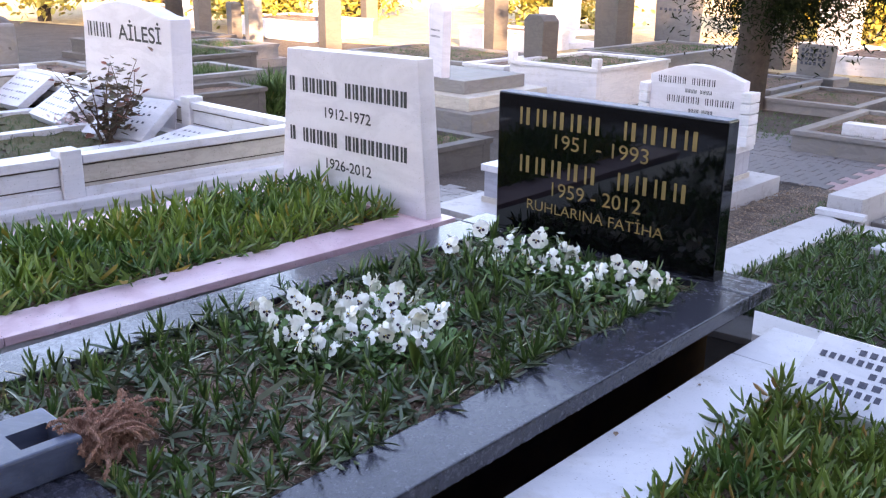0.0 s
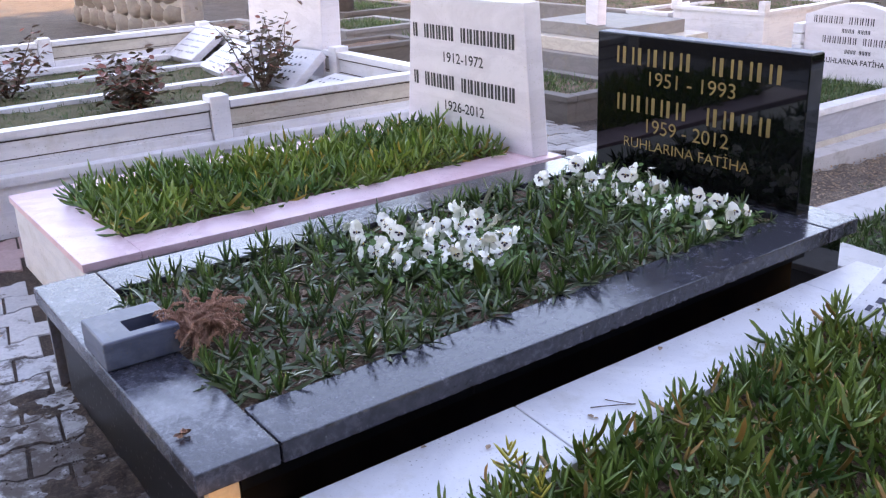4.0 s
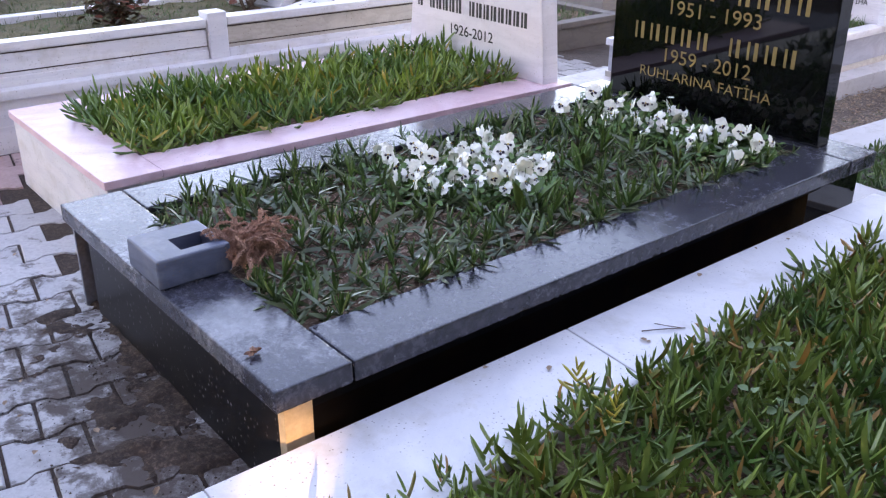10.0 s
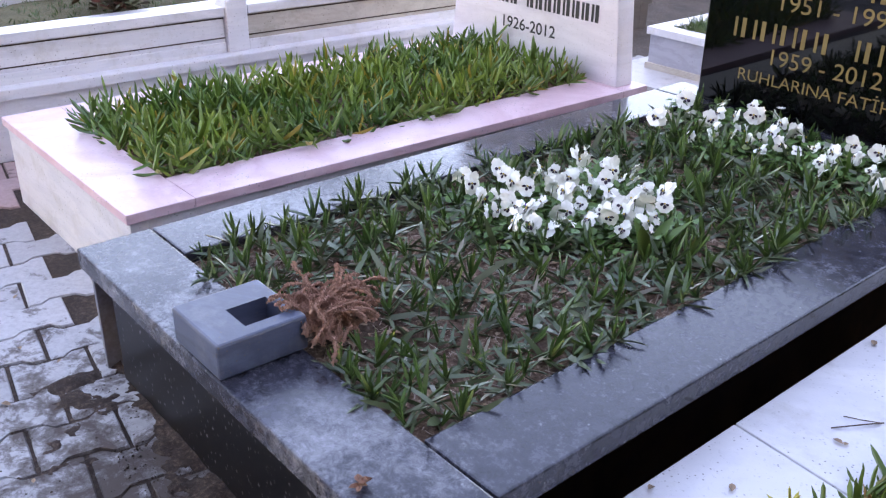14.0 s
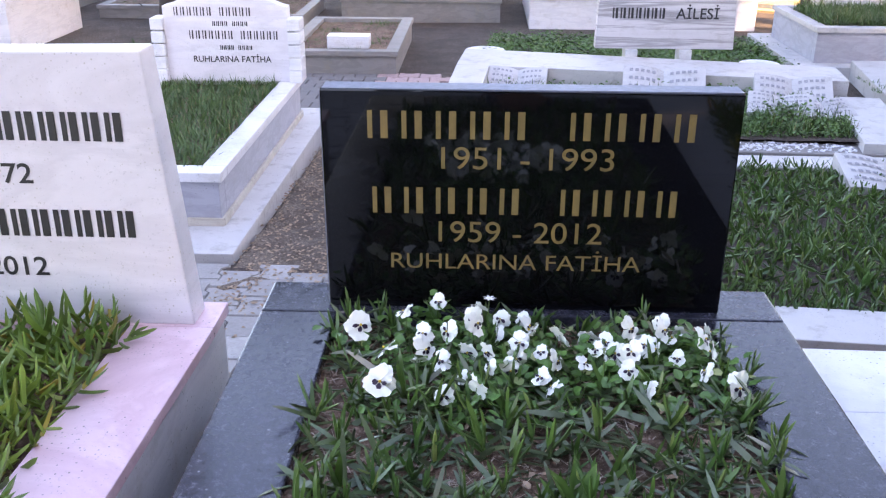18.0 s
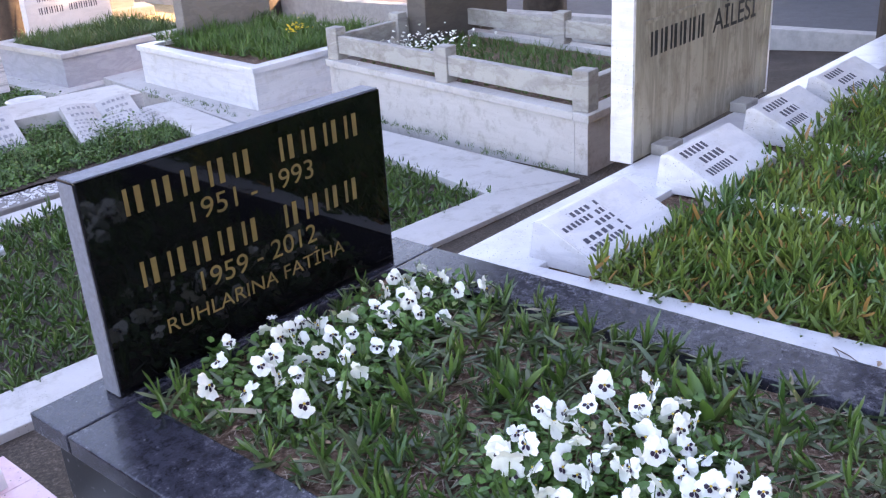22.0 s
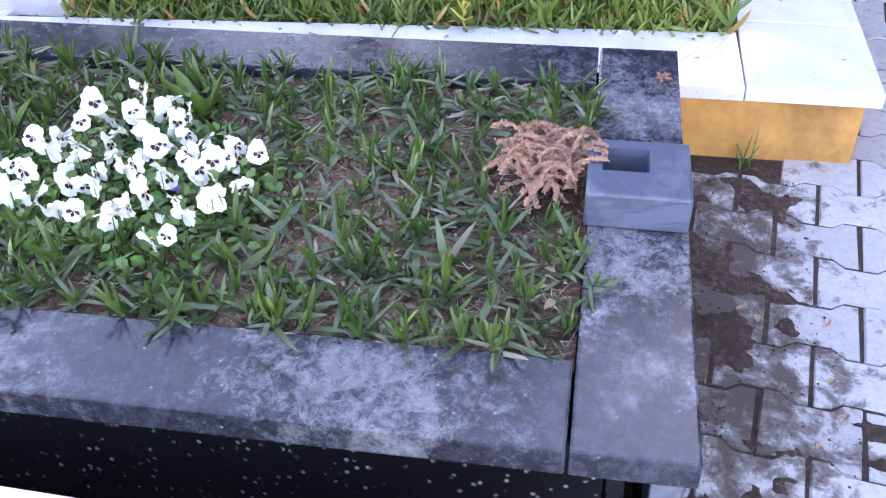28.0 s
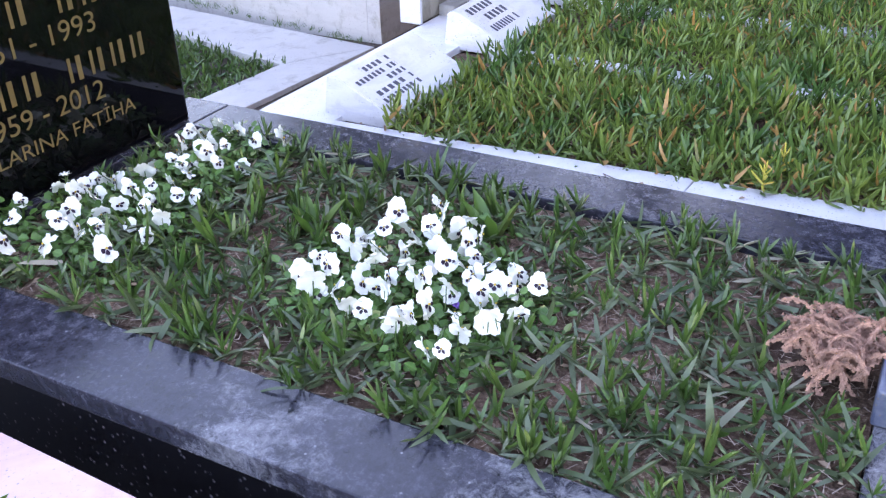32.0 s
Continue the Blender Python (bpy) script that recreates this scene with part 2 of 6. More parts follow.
def leafy(name, dark, light, tip, rough=0.38, scale=5.0, spec=0.5, tips=0.93):
    m, nt, b = material(name, rough, 0.0, spec)
    r = nt.nodes.new("ShaderNodeNewGeometry").outputs["Random Per Island"]
    n = tex(nt, "noise", scale, 4, 0.6, space="World")
    col = mix(nt, ramp(nt, n, [(0.35, 0.0), (0.68, 1.0)]), dark, light)
    put(nt, b, mix(nt, ramp(nt, r, [(tips, 0.0), (tips + 0.06, 0.85)]), mix(nt, ramp(nt, r, [(0.0, 0.0), (0.9, 0.55)]), col, tuple(c * 0.55 for c in dark)), tip))
    b.inputs["Subsurface Weight"].default_value = 0.0
    return m


ICE_DARK = leafy("ice_plant_dark", (0.040, 0.106, 0.021), (0.104, 0.178, 0.036), (0.22, 0.28, 0.08), 0.3)
ICE_GREY = leafy("ice_plant_greyish", (0.052, 0.092, 0.036), (0.138, 0.168, 0.088), (0.30, 0.26, 0.19), 0.32)
ICE_LIGHT = leafy("ice_plant_light", (0.056, 0.152, 0.028), (0.235, 0.325, 0.045), (0.42, 0.30, 0.045), scale=3.0, tips=0.90)
ICE_MIX = leafy("ice_plant_mixed", (0.050, 0.130, 0.026), (0.222, 0.284, 0.050), (0.46, 0.22, 0.07), scale=4.5, tips=0.90)
GRASS = leafy("grass_blades", (0.045, 0.10, 0.022), (0.09, 0.16, 0.035), (0.26, 0.21, 0.09), 0.5)
CLOVER = leafy("clover_leaves", (0.05, 0.125, 0.02), (0.10, 0.20, 0.03), (0.17, 0.22, 0.05), 0.5)
PANSY_LEAF = leafy("pansy_leaves", (0.055, 0.15, 0.026), (0.13, 0.26, 0.06), (0.36, 0.40, 0.16), 0.42, 12)
ROSE_LEAF = leafy("rose_leaves", (0.060, 0.060, 0.022), (0.16, 0.075, 0.045), (0.26, 0.07, 0.045), 0.5, 9, tips=0.75)
AGED = marble("aged_white_marble", (0.50, 0.475, 0.465), (0.462, 0.438, 0.428), 0.55, (0.22, 0.19, 0.15), 0.75, (0.6, 0.6, 3.0), warp=0.35)
STRIPED = marble("striped_marble", (0.60, 0.57, 0.58), (0.30, 0.28, 0.29), 0.5, (0.30, 0.26, 0.22), 0.4, (0.25, 1, 5.0), (0, 4, 0))
# needles near black: the crown's backlit silhouette is put into the colour
CONIFER = leafy("silhouette_needles", (0.009, 0.016, 0.006), (0.020, 0.027, 0.010), (0.035, 0.030, 0.014), 0.85, 3, 0.03)
# yellow kept bright so that far foliage looks sunlit by its colour
SUNNY = leafy("sunlit_toned_leaves", (0.24, 0.22, 0.04), (0.46, 0.38, 0.07), (0.58, 0.36, 0.06), 0.5, 1.2)


def plain(name, colour, rough=0.6, metal=0.0, var=0.25, scale=18, grain=0.15):
    m, nt, b = material(name, rough, metal)
    n = tex(nt, "noise", scale, 8, 0.68, space="World")
    put(nt, b, ramp(nt, n, [(0.28, tuple(c * (1 - var) for c in colour)), (0.72, tuple(min(1, c * (1 + var)) for c in colour))]))
    if grain:
        bump(nt, b, tex(nt, "noise", scale * 7, 5, 0.7), grain, 0.004)
    return m


GOLD = plain("gold_paint", (0.22, 0.155, 0.062), 0.4, 0.35, 0.15, 60, 0.05)
WORN_INK = plain("worn_lettering", (0.27, 0.26, 0.28), 0.8, 0, 0.4, 90, 0.0)
BLACK_INK = plain("black_lettering", (0.02, 0.02, 0.022), 0.5, 0, 0.2, 60, 0.0)
GREY_INK = plain("faded_lettering", (0.075, 0.075, 0.10), 0.7, 0, 0.4, 90, 0.0)
PETAL = plain("white_petal", (0.90, 0.90, 0.83), 0.55, 0, 0.06, 40, 0.06)
BLOTCH = plain("dark_violet_blotch", (0.022, 0.008, 0.03), 0.6, 0, 0.3, 90, 0.0)
EYE = plain("yellow_eye", (0.65, 0.45, 0.05), 0.5, 0, 0.2, 90, 0.0)
STEM = plain("green_stem", (0.08, 0.15, 0.04), 0.5, 0, 0.2, 60, 0.0)
DRIED = plain("dried_flowers", (0.36, 0.20, 0.145), 0.85, 0, 0.55, 90, 0.1)
YELLOW = plain("ochre_paint", (0.46, 0.225, 0.065), 0.8, 0, 0.5, 6, 0.25)
CREAM = plain("bare_mortar", (0.40, 0.31, 0.21), 0.9, 0, 0.25, 30, 0.3)
BARK = plain("bark", (0.045, 0.033, 0.026), 0.9, 0, 0.45, 14, 0.8)
TWIG = plain("rose_twig", (0.10, 0.06, 0.04), 0.8, 0, 0.3, 40, 0.3)
ASPHALT = plain("asphalt", (0.075, 0.075, 0.085), 0.85, 0, 0.2, 9, 0.3)
KERB = plain("kerb_concrete", (0.40, 0.38, 0.36), 0.85, 0, 0.2, 12, 0.3)
SAWN = plain("sawn_granite_edge", (0.15, 0.16, 0.20), 0.55, 0, 0.3, 60, 0.1)
PLASTER = plain("white_render", (0.62, 0.61, 0.60), 0.9, 0, 0.12, 5, 0.2)
STRAW = plain("dry_straw", (0.42, 0.32, 0.26), 0.9, 0, 0.4, 40, 0.1)
LITTER = plain("dry_leaf", (0.34, 0.235, 0.16), 0.9, 0, 0.5, 30, 0.1)


def earth(name, a, b2, c):
    m, nt, b = material(name, 0.95)
    n = tex(nt, "noise", 3.0, 10, 0.7, space="World")
    f = tex(nt, "noise", 70, 8, 0.75, space="World")
    col = ramp(nt, f, [(0.36, a), (0.53, b2), (0.66, c)])
    put(nt, b, mix(nt, ramp(nt, n, [(0.42, 0.0), (0.64, 0.75)]), col, a))
    bump(nt, b, f, 0.8, 0.012)
    return m


SOIL = earth("garden_soil", (0.055, 0.028, 0.018), (0.225, 0.132, 0.088), (0.56, 0.42, 0.33))
DIRT = earth("dry_earth", (0.030, 0.021, 0.016), (0.078, 0.056, 0.043), (0.20, 0.155, 0.125))
JOINT = earth("joint_earth", (0.036, 0.022, 0.017), (0.070, 0.045, 0.034), (0.15, 0.105, 0.08))
MULCH = earth("leafy_path_earth", (0.062, 0.042, 0.030), (0.175, 0.128, 0.095), (0.42, 0.34, 0.27))
DARK_EARTH = earth("damp_earth", (0.030, 0.018, 0.014), (0.072, 0.045, 0.035), (0.19, 0.13, 0.10))
# far ground: glare of the sun put into a pale yellow base colour
LIT_GROUND = earth("sunlit_toned_ground", (0.30, 0.20, 0.10), (0.52, 0.40, 0.22), (0.66, 0.52, 0.28))
TURF = earth("thin_turf", (0.065, 0.058, 0.022), (0.135, 0.115, 0.05), (0.21, 0.165, 0.10))


def paving(name, a, b2):
    m, nt, b = material(name, 0.85)
    r = nt.nodes.new("ShaderNodeObjectInfo").outputs["Random"]
    f = tex(nt, "noise", 60, 8, 0.7, space="World")
    n = tex(nt, "noise", 4.2, 8, 0.72, space="World")
    col = mix(nt, r, a, b2)
    col = mix(nt, ramp(nt, f, [(0.4, 0.0), (0.7, 0.4)]), col, tuple(c * 0.5 for c in a))
    # earth washed out along the foot of the black grave
    pos = nt.nodes.new("ShaderNodeNewGeometry").outputs["Position"]
    mp = nt.nodes.new("ShaderNodeMapping")
    mp.inputs["Location"].default_value, mp.inputs["Scale"].default_value = (-0.60 * 0.72, 2.34 * 2.6, 0), (0.72, 2.6, 0)
    nt.links.new(pos, mp.inputs["Vector"])
    g = nt.nodes.new("ShaderNodeTexGradient")
    g.gradient_type = "SPHERICAL"
    nt.links.new(mp.outputs["Vector"], g.inputs["Vector"])
    n2 = tex(nt, "noise", 13, 10, 0.72, space="World", distort=0.3)
    blot = mix(nt, 0.30, n2, g.outputs["Color"], "ADD")
    col = mix(nt, ramp(nt, blot, [(0.585, 0.0), (0.65, 0.62), (0.74, 0.92)]), col, (0.060, 0.038, 0.029))
    put(nt, b, mix(nt, ramp(nt, n, [(0.54, 0.0), (0.78, 0.32)]), col, (0.13, 0.095, 0.07)))
    bump(nt, b, f, 0.5, 0.003)
    return m


PAVER = paving("grey_paver", (0.40, 0.39, 0.40), (0.52, 0.51, 0.52))
PAVER_MID = paving("worn_paver", (0.26, 0.24, 0.23), (0.36, 0.335, 0.32))
# weathered pavers, darkened further in colour for the shade under the conifer
PAVER_OLD_SHADED = paving("old_shaded_paver", (0.17, 0.155, 0.15), (0.23, 0.21, 0.20))
PAVER_RED = paving("red_paver", (0.36, 0.24, 0.23), (0.44, 0.30, 0.29))


# ---- lettering ----
def lettering(text, x, z, height, width, y, mat, parent, name="inscription", bold=0.012):
    """Words in the built-in font, standing on the plane y, from x, on the line z."""
    cu = bpy.data.curves.new(name, "FONT")
    cu.body, cu.size, cu.extrude, cu.offset = text, 1.0, 0.0, bold
    ob = bpy.data.objects.new(name, cu)
    scene.collection.objects.link(ob)
    dg = bpy.context.evaluated_depsgraph_get()
    me = bpy.data.meshes.new_from_object(ob.evaluated_get(dg))
    bpy.data.objects.remove(ob)
    co = np.array([v.co[:] for v in me.vertices])
    lo, hi = co.min(0), co.max(0)
    bm = bmesh.new()
    bm.from_mesh(me)
    bpy.data.meshes.remove(me)
    bm.transform(Matrix.Translation((x, y, z)) @ Matrix.Rotation(radians(90), 4, "X") @ Matrix.Diagonal((width / (hi[0] - lo[0]), height / 0.70, 1, 1)) @ Matrix.Translation((-lo[0], 0, 0)))
    return tagged(part(name, bm, mat, parent), kind="stuff")


def bars(counts, x, z, height, width, y, mat, parent, fill=0.42, name="inscription"):
    """Plain upright bars in place of a name: one word for each count."""
    total = sum(counts) + 0.9 * (len(counts) - 1)
    step, at, bm = width / total, x, bmesh.new()
    for n in counts:
        for i in range(2 * n):
            w = fill * step * (0.5 if i % 2 else 0.34)
            x0 = at + (i // 2 + (0.54 if i % 2 else 0.16)) * step
            bm.faces.new([bm.verts.new(p) for p in ((x0, y, z), (x0 + w, y, z), (x0 + w, y, z + height), (x0, y, z + height))])
        at += (n + 0.9) * step
    return tagged(part(name, bm, mat, parent), kind="stuff")

# ---- ground ----
def ground_sheet():
    xs = sorted({*np.linspace(-12, 12, 49).round(2).tolist(), -300, -100, -40, -22, 22, 40, 100, 300})
    ys = sorted({*np.linspace(-8, 16, 49).round(2).tolist(), -300, -100, -30, 24, 40, 100, 300})
    v = [(x, y, ground_z(y) - 0.045 + 0.012 * noise.noise((x * 1.3, y * 1.3, 0))) for y in ys for x in xs]
    nx = len(xs)
    f = [(j * nx + i, j * nx + i + 1, (j + 1) * nx + i + 1, (j + 1) * nx + i) for j in range(len(ys) - 1) for i in range(nx - 1)]
    return tagged(raw("ground", v, f, DIRT), "brown trodden earth between the graves", "ground", kind="structure")


ground_sheet()
# outline follows the edge of the sunlit area; the brightness is in its colour
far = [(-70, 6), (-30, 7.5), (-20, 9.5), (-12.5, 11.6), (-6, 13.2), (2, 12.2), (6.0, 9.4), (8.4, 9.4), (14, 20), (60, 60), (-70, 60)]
tagged(part("sunlit_toned_patch", slab(far, -0.6, [ground_z(y) - 0.02 for x, y in far], 0.0), LIT_GROUND), "far ground in a pale yellow that stands in for sunlight", "ground", kind="structure")


# ---- plants built of many small leaves ----
def leaf_mesh(length, width, thick, curl, rings=5):
    """A fleshy three-sided leaf along +x that bends upwards."""
    v, f = [], []
    for i in range(rings):
        s = i / rings
        w = width * (0.8 + 0.55 * s - 1.1 * s * s)
        x, z = length * s, curl * length * s * s
        v += [(x, -w / 2, z + thick * 0.4), (x, w / 2, z + thick * 0.4), (x, 0, z - thick * 0.6)]
    v.append((length, 0, curl * length))
    for i in range(rings - 1):
        a = 3 * i
        for k in range(3):
            f.append((a + k, a + (k + 1) % 3, a + 3 + (k + 1) % 3, a + 3 + k))
    a = 3 * (rings - 1)
    f += [(a + k, a + (k + 1) % 3, a + 3) for k in range(3)]
    return np.array(v), f


def blade_mesh(length, width, curl, rings=3):
    v, f = [], []
    for i in range(rings):
        s = i / rings
        w = width * (1 - s * 0.6)
        v += [(length * s, -w / 2, curl * length * s * s), (length * s, w / 2, curl * length * s * s)]
    v.append((length, 0, curl * length))
    f = [(2 * i, 2 * i + 1, 2 * i + 3, 2 * i + 2) for i in range(rings - 1)] + [(2 * rings - 2, 2 * rings - 1, 2 * rings)]
    return np.array(v), f


def oval_mesh(length, width, cup):
    v = [(0, 0, 0), (length * 0.3, -width / 2, cup), (length * 0.7, -width * 0.42, cup), (length, 0, 0.3 * cup), (length * 0.7, width * 0.42, cup), (length * 0.3, width / 2, cup), (length * 0.5, 0, -0.2 * cup)]
    f = [(0, 1, 6), (1, 2, 6), (2, 3, 6), (3, 4, 6), (4, 5, 6), (5, 0, 6)]
    return np.array(v), f


def turn_m(az, el, roll=0.0):
    return np.array((Matrix.Rotation(az, 3, "Z") @ Matrix.Rotation(-el, 3, "Y") @ Matrix.Rotation(roll, 3, "X")))


def gather(pieces):
    """Joins (verts, faces) pieces."""
    vs, fs, n = [], [], 0
    for v, f in pieces:
        vs.append(v)
        fs += [tuple(i + n for i in g) for g in f]
        n += len(v)
    return np.concatenate(vs), fs


def split_shoot(r, length):
    """A spreading shoot: its old outer leaves that droop and lie, and its fresh inner leaves."""
    old, fresh = [], []
    for k in range(r.choice((3, 4, 5, 6))):
        ln = length * r.uniform(0.7, 1.25)
        v, f = leaf_mesh(ln, ln * r.uniform(0.14, 0.19), ln * 0.06, r.uniform(-0.35, 0.12))
        old.append((v @ turn_m(k * 1.9 + r.uniform(-0.6, 0.6), radians(r.uniform(-2, 32)), r.uniform(-0.8, 0.8)).T + np.array((r.uniform(-0.01, 0.01), r.uniform(-0.01, 0.01), 0.012 + 0.004 * k)), f))
    for k in range(r.choice((3, 4, 5, 5))):
        ln = length * r.uniform(0.6, 1.05)
        v, f = leaf_mesh(ln, ln * r.uniform(0.14, 0.20), ln * 0.07, r.uniform(-0.1, 0.35))
        fresh.append((v @ turn_m(k * 1.57 + r.uniform(-0.5, 0.5), radians(r.uniform(42, 80)), r.uniform(-0.5, 0.5)).T + np.array((0, 0, 0.020 + 0.005 * k)), f))
    return gather(old), gather(fresh)


def ice_shoot(r, length, pairs, fat=1.0):
    out = []
    for k in range(pairs):
        s = k / max(1, pairs - 1)
        el = radians(12 + 62 * s ** 0.8 + r.uniform(-8, 8))
        az0 = k * radians(90) + r.uniform(-0.4, 0.4)
        for side in (0, math.pi):
            ln = length * r.uniform(0.75, 1.15) * (1.0 - 0.35 * s)
            v, f = leaf_mesh(ln, ln * 0.185 * fat, ln * 0.14, r.uniform(-0.1, 0.35))
            out.append((v @ turn_m(az0 + side, el, r.uniform(-0.5, 0.5)).T + np.array((0, 0, 0.014 * k)), f))
    return gather(out)


def strew(name, places, variants, material_, label, category, r, parent=None):
    """One mesh of many shoots: places are (x, y, z, scale, lean)."""
    pieces = []
    for x, y, z, s, lean in places:
        v, f = variants[r.randrange(len(variants))]
        m = np.array(Matrix.Rotation(r.uniform(0, 6.283), 3, "Z") @ Matrix.Rotation(lean, 3, "X") @ Matrix.Rotation(r.uniform(0, 6.283), 3, "Z"))
        pieces.append((v @ m.T * s + np.array((x, y, z)), f))
    v, f = gather(pieces)
    return tagged(raw(name, v, f, material_, None, False), label, category, kind="stuff")


def inside(poly, x, y):
    c = False
    for i in range(len(poly)):
        (x0, y0), (x1, y1) = poly[i], poly[i - 1]
        if (y0 > y) != (y1 > y) and x < (x1 - x0) * (y - y0) / (y1 - y0) + x0:
            c = not c
    return c


def scatter(poly, n, gap, r):
    xs, ys = [p[0] for p in poly], [p[1] for p in poly]
    out, cell, tries = [], {}, 0
    while len(out) < n and tries < n * 30:
        tries += 1
        x, y = r.uniform(min(xs), max(xs)), r.uniform(min(ys), max(ys))
        if not inside(poly, x, y):
            continue
        k = (int(x // gap), int(y // gap))
        if any((a - x) ** 2 + (b - y) ** 2 < gap * gap for i in (-1, 0, 1) for j in (-1, 0, 1) for a, b in cell.get((k[0] + i, k[1] + j), ())):
            continue
        cell.setdefault(k, []).append((x, y))
        out.append((x, y))
    return out


def soil_bed(name, poly, z, material_, label, swell=0.012):
    """A slightly uneven bed of soil inside a border."""
    xs, ys = [p[0] for p in poly], [p[1] for p in poly]
    bm = bmesh.new()
    nx, ny = max(4, int((max(xs) - min(xs)) / 0.05)), max(4, int((max(ys) - min(ys)) / 0.05))
    a, b, c, d = [Vector(p) for p in poly]
    grid = []
    for j in range(ny + 1):
        for i in range(nx + 1):
            u, w = i / nx, j / ny
            p = (a * (1 - u) + b * u) * (1 - w) + (d * (1 - u) + c * u) * w
            grid.append(bm.verts.new((p.x, p.y, (z(p.y) if callable(z) else z) + swell * noise.noise((p.x * 6, p.y * 6, 1)) + 0.5 * swell * noise.noise((p.x * 21, p.y * 21, 3)))))
    for j in range(ny):
        for i in range(nx):
            k = j * (nx + 1) + i
            bm.faces.new((grid[k], grid[k + 1], grid[k + nx + 2], grid[k + nx + 1]))
    return tagged(part(name, bm, material_, smooth=True), label, "soil", kind="structure")


# ---- the black granite grave ----
ZS, LIP = 0.40, 0.052
XL0, XL1, XR0, XR1 = -0.145, -0.165, 1.150, 1.118      # left and right edges at foot and head
YF, YJ, YH, YB = -2.242, -2.052, -0.035, 0.135         # foot, foot joint, head joint, back
BW = 0.190                                             # width of the border


def edge(x0, x1, y):
    return x0 + (x1 - x0) * (y - YF) / (YB - YF)


def black_grave():
    g = thing("grave_surround", (0.5, -1.05, 0.06), "black granite grave surround with dusty top slabs", "grave")
    lx, rx = (lambda y: edge(XL0, XL1, y)), (lambda y: edge(XR0, XR1, y))
    gap = 0.0022
    part("foot_slab", slab([(lx(YF), YF), (rx(YF), YF), (rx(YJ), YJ - gap), (lx(YJ), YJ - gap)], ZS - LIP, ZS, 0.005), DUSTY, g, "dusty black granite slab spotted with lime")
    part("side_slab", slab([(lx(YJ), YJ + gap), (lx(YJ) + BW, YJ + gap), (lx(YH) + BW, YH - gap), (lx(YH), YH - gap)], ZS - LIP, ZS, 0.005), DUSTY, g)
    part("side_slab", slab([(rx(YJ) - BW, YJ + gap), (rx(YJ), YJ + gap), (rx(YH), YH - gap), (rx(YH) - BW, YH - gap)], ZS - LIP, ZS, 0.005), DUSTY, g)
    part("head_slab", slab([(lx(YH), YH + gap), (rx(YH), YH + gap), (rx(YB), YB), (lx(YB), YB)], ZS - LIP, ZS, 0.005), DUSTY, g)
    d, t = 0.035, 0.03
    low = [ground_z(y) - 0.06 for y in (YF, YB)]
    top = ZS - LIP - 0.001

    def wall(p, q, n, name="base_panel", mat=FLECKED):
        (x0, y0), (x1, y1) = p, q
        poly = [(x0, y0), (x1, y1), (x1 + n[0] * t, y1 + n[1] * t), (x0 + n[0] * t, y0 + n[1] * t)]
        zz = [ground_z(y) - 0.06 for _, y in poly]
        part(name, slab(poly, zz, top, 0.002), mat, g)
    wall((lx(YF) + 0.095, YF + d), (rx(YF) - d - 0.03, YF + d), (0, 1))
    wall((lx(YF) + 0.012, YF + 0.02), (lx(YF) + 0.012, YF + d + t), (0.5, 0), "end_strip", SAWN)
    wall((lx(YF) + d, YF + 0.131), (lx(YB) + d, YB - d), (1, 0))
    wall((rx(YF) - d, YF + d + 0.07), (rx(YB) - d, YB - d), (-1, 0), "base_panel", GRANITE)
    # added black panel that stands in for the dark inside the corner notch
    wall((lx(YF) + 0.029, YF + 0.10), (lx(YF) + 0.16, YF + 0.10), (0, 1), "base_panel", GRANITE)
    wall((lx(YB) + d + t, YB - d), (rx(YB) - d - t, YB - d), (0, -1))
    wall((rx(YF) - d + 0.012, YF + d - 0.006), (rx(YF) - d + 0.012, YF + d + 0.062), (-1, 0), "mortar_joint", CREAM)
    return g


black_grave()
BED = [(edge(XL0, XL1, YJ) + BW, YJ), (edge(XR0, XR1, YJ) - BW, YJ), (edge(XR0, XR1, YH) - BW, YH), (edge(XL0, XL1, YH) + BW, YH)]
soil_bed("planting_soil", BED, ZS - 0.030, SOIL, "brown crumbly soil strewn with dry bits inside the black surround", 0.022)


def black_headstone():
    y0, y1 = 0.0, 0.075
    g = thing("headstone", (0.485, 0.04, ZS), "polished black granite headstone with gold lettering on the black grave", "headstone")
    st = part("stone", upright([(0.004, ZS), (0.968, ZS), (0.968, 0.948), (0.002, 0.950)], y0, y1, 0.004), GRANITE, g)
    y = -0.0015
    bars((5, 4), 0.098, 0.836, 0.066, 0.785, y, GOLD, st)
    lettering("1951 - 1993", 0.282, 0.764, 0.054, 0.402, y, GOLD, st, bold=0.0)
    bars((5, 4), 0.106, 0.651, 0.066, 0.75, y, GOLD, st)
    lettering("1959 - 2012", 0.276, 0.579, 0.054, 0.392, y, GOLD, st, bold=0.0)
    lettering("RUHLARINA FAT\u0130HA", 0.160, 0.508, 0.040, 0.606, y, GOLD, st, bold=0.0)
    # pale sawn edges of the stone
    part("sawn_edge", block(0.0, 0.0045, 0.006, 0.069, ZS + 0.004, 0.944, 0.0), SAWN, st, "dusty grey sawn side edge")
    part("sawn_edge", block(0.006, 0.965, 0.006, 0.069, 0.9485, 0.9515, 0.0), SAWN, st, "dusty grey sawn top edge")
    return g


black_headstone()


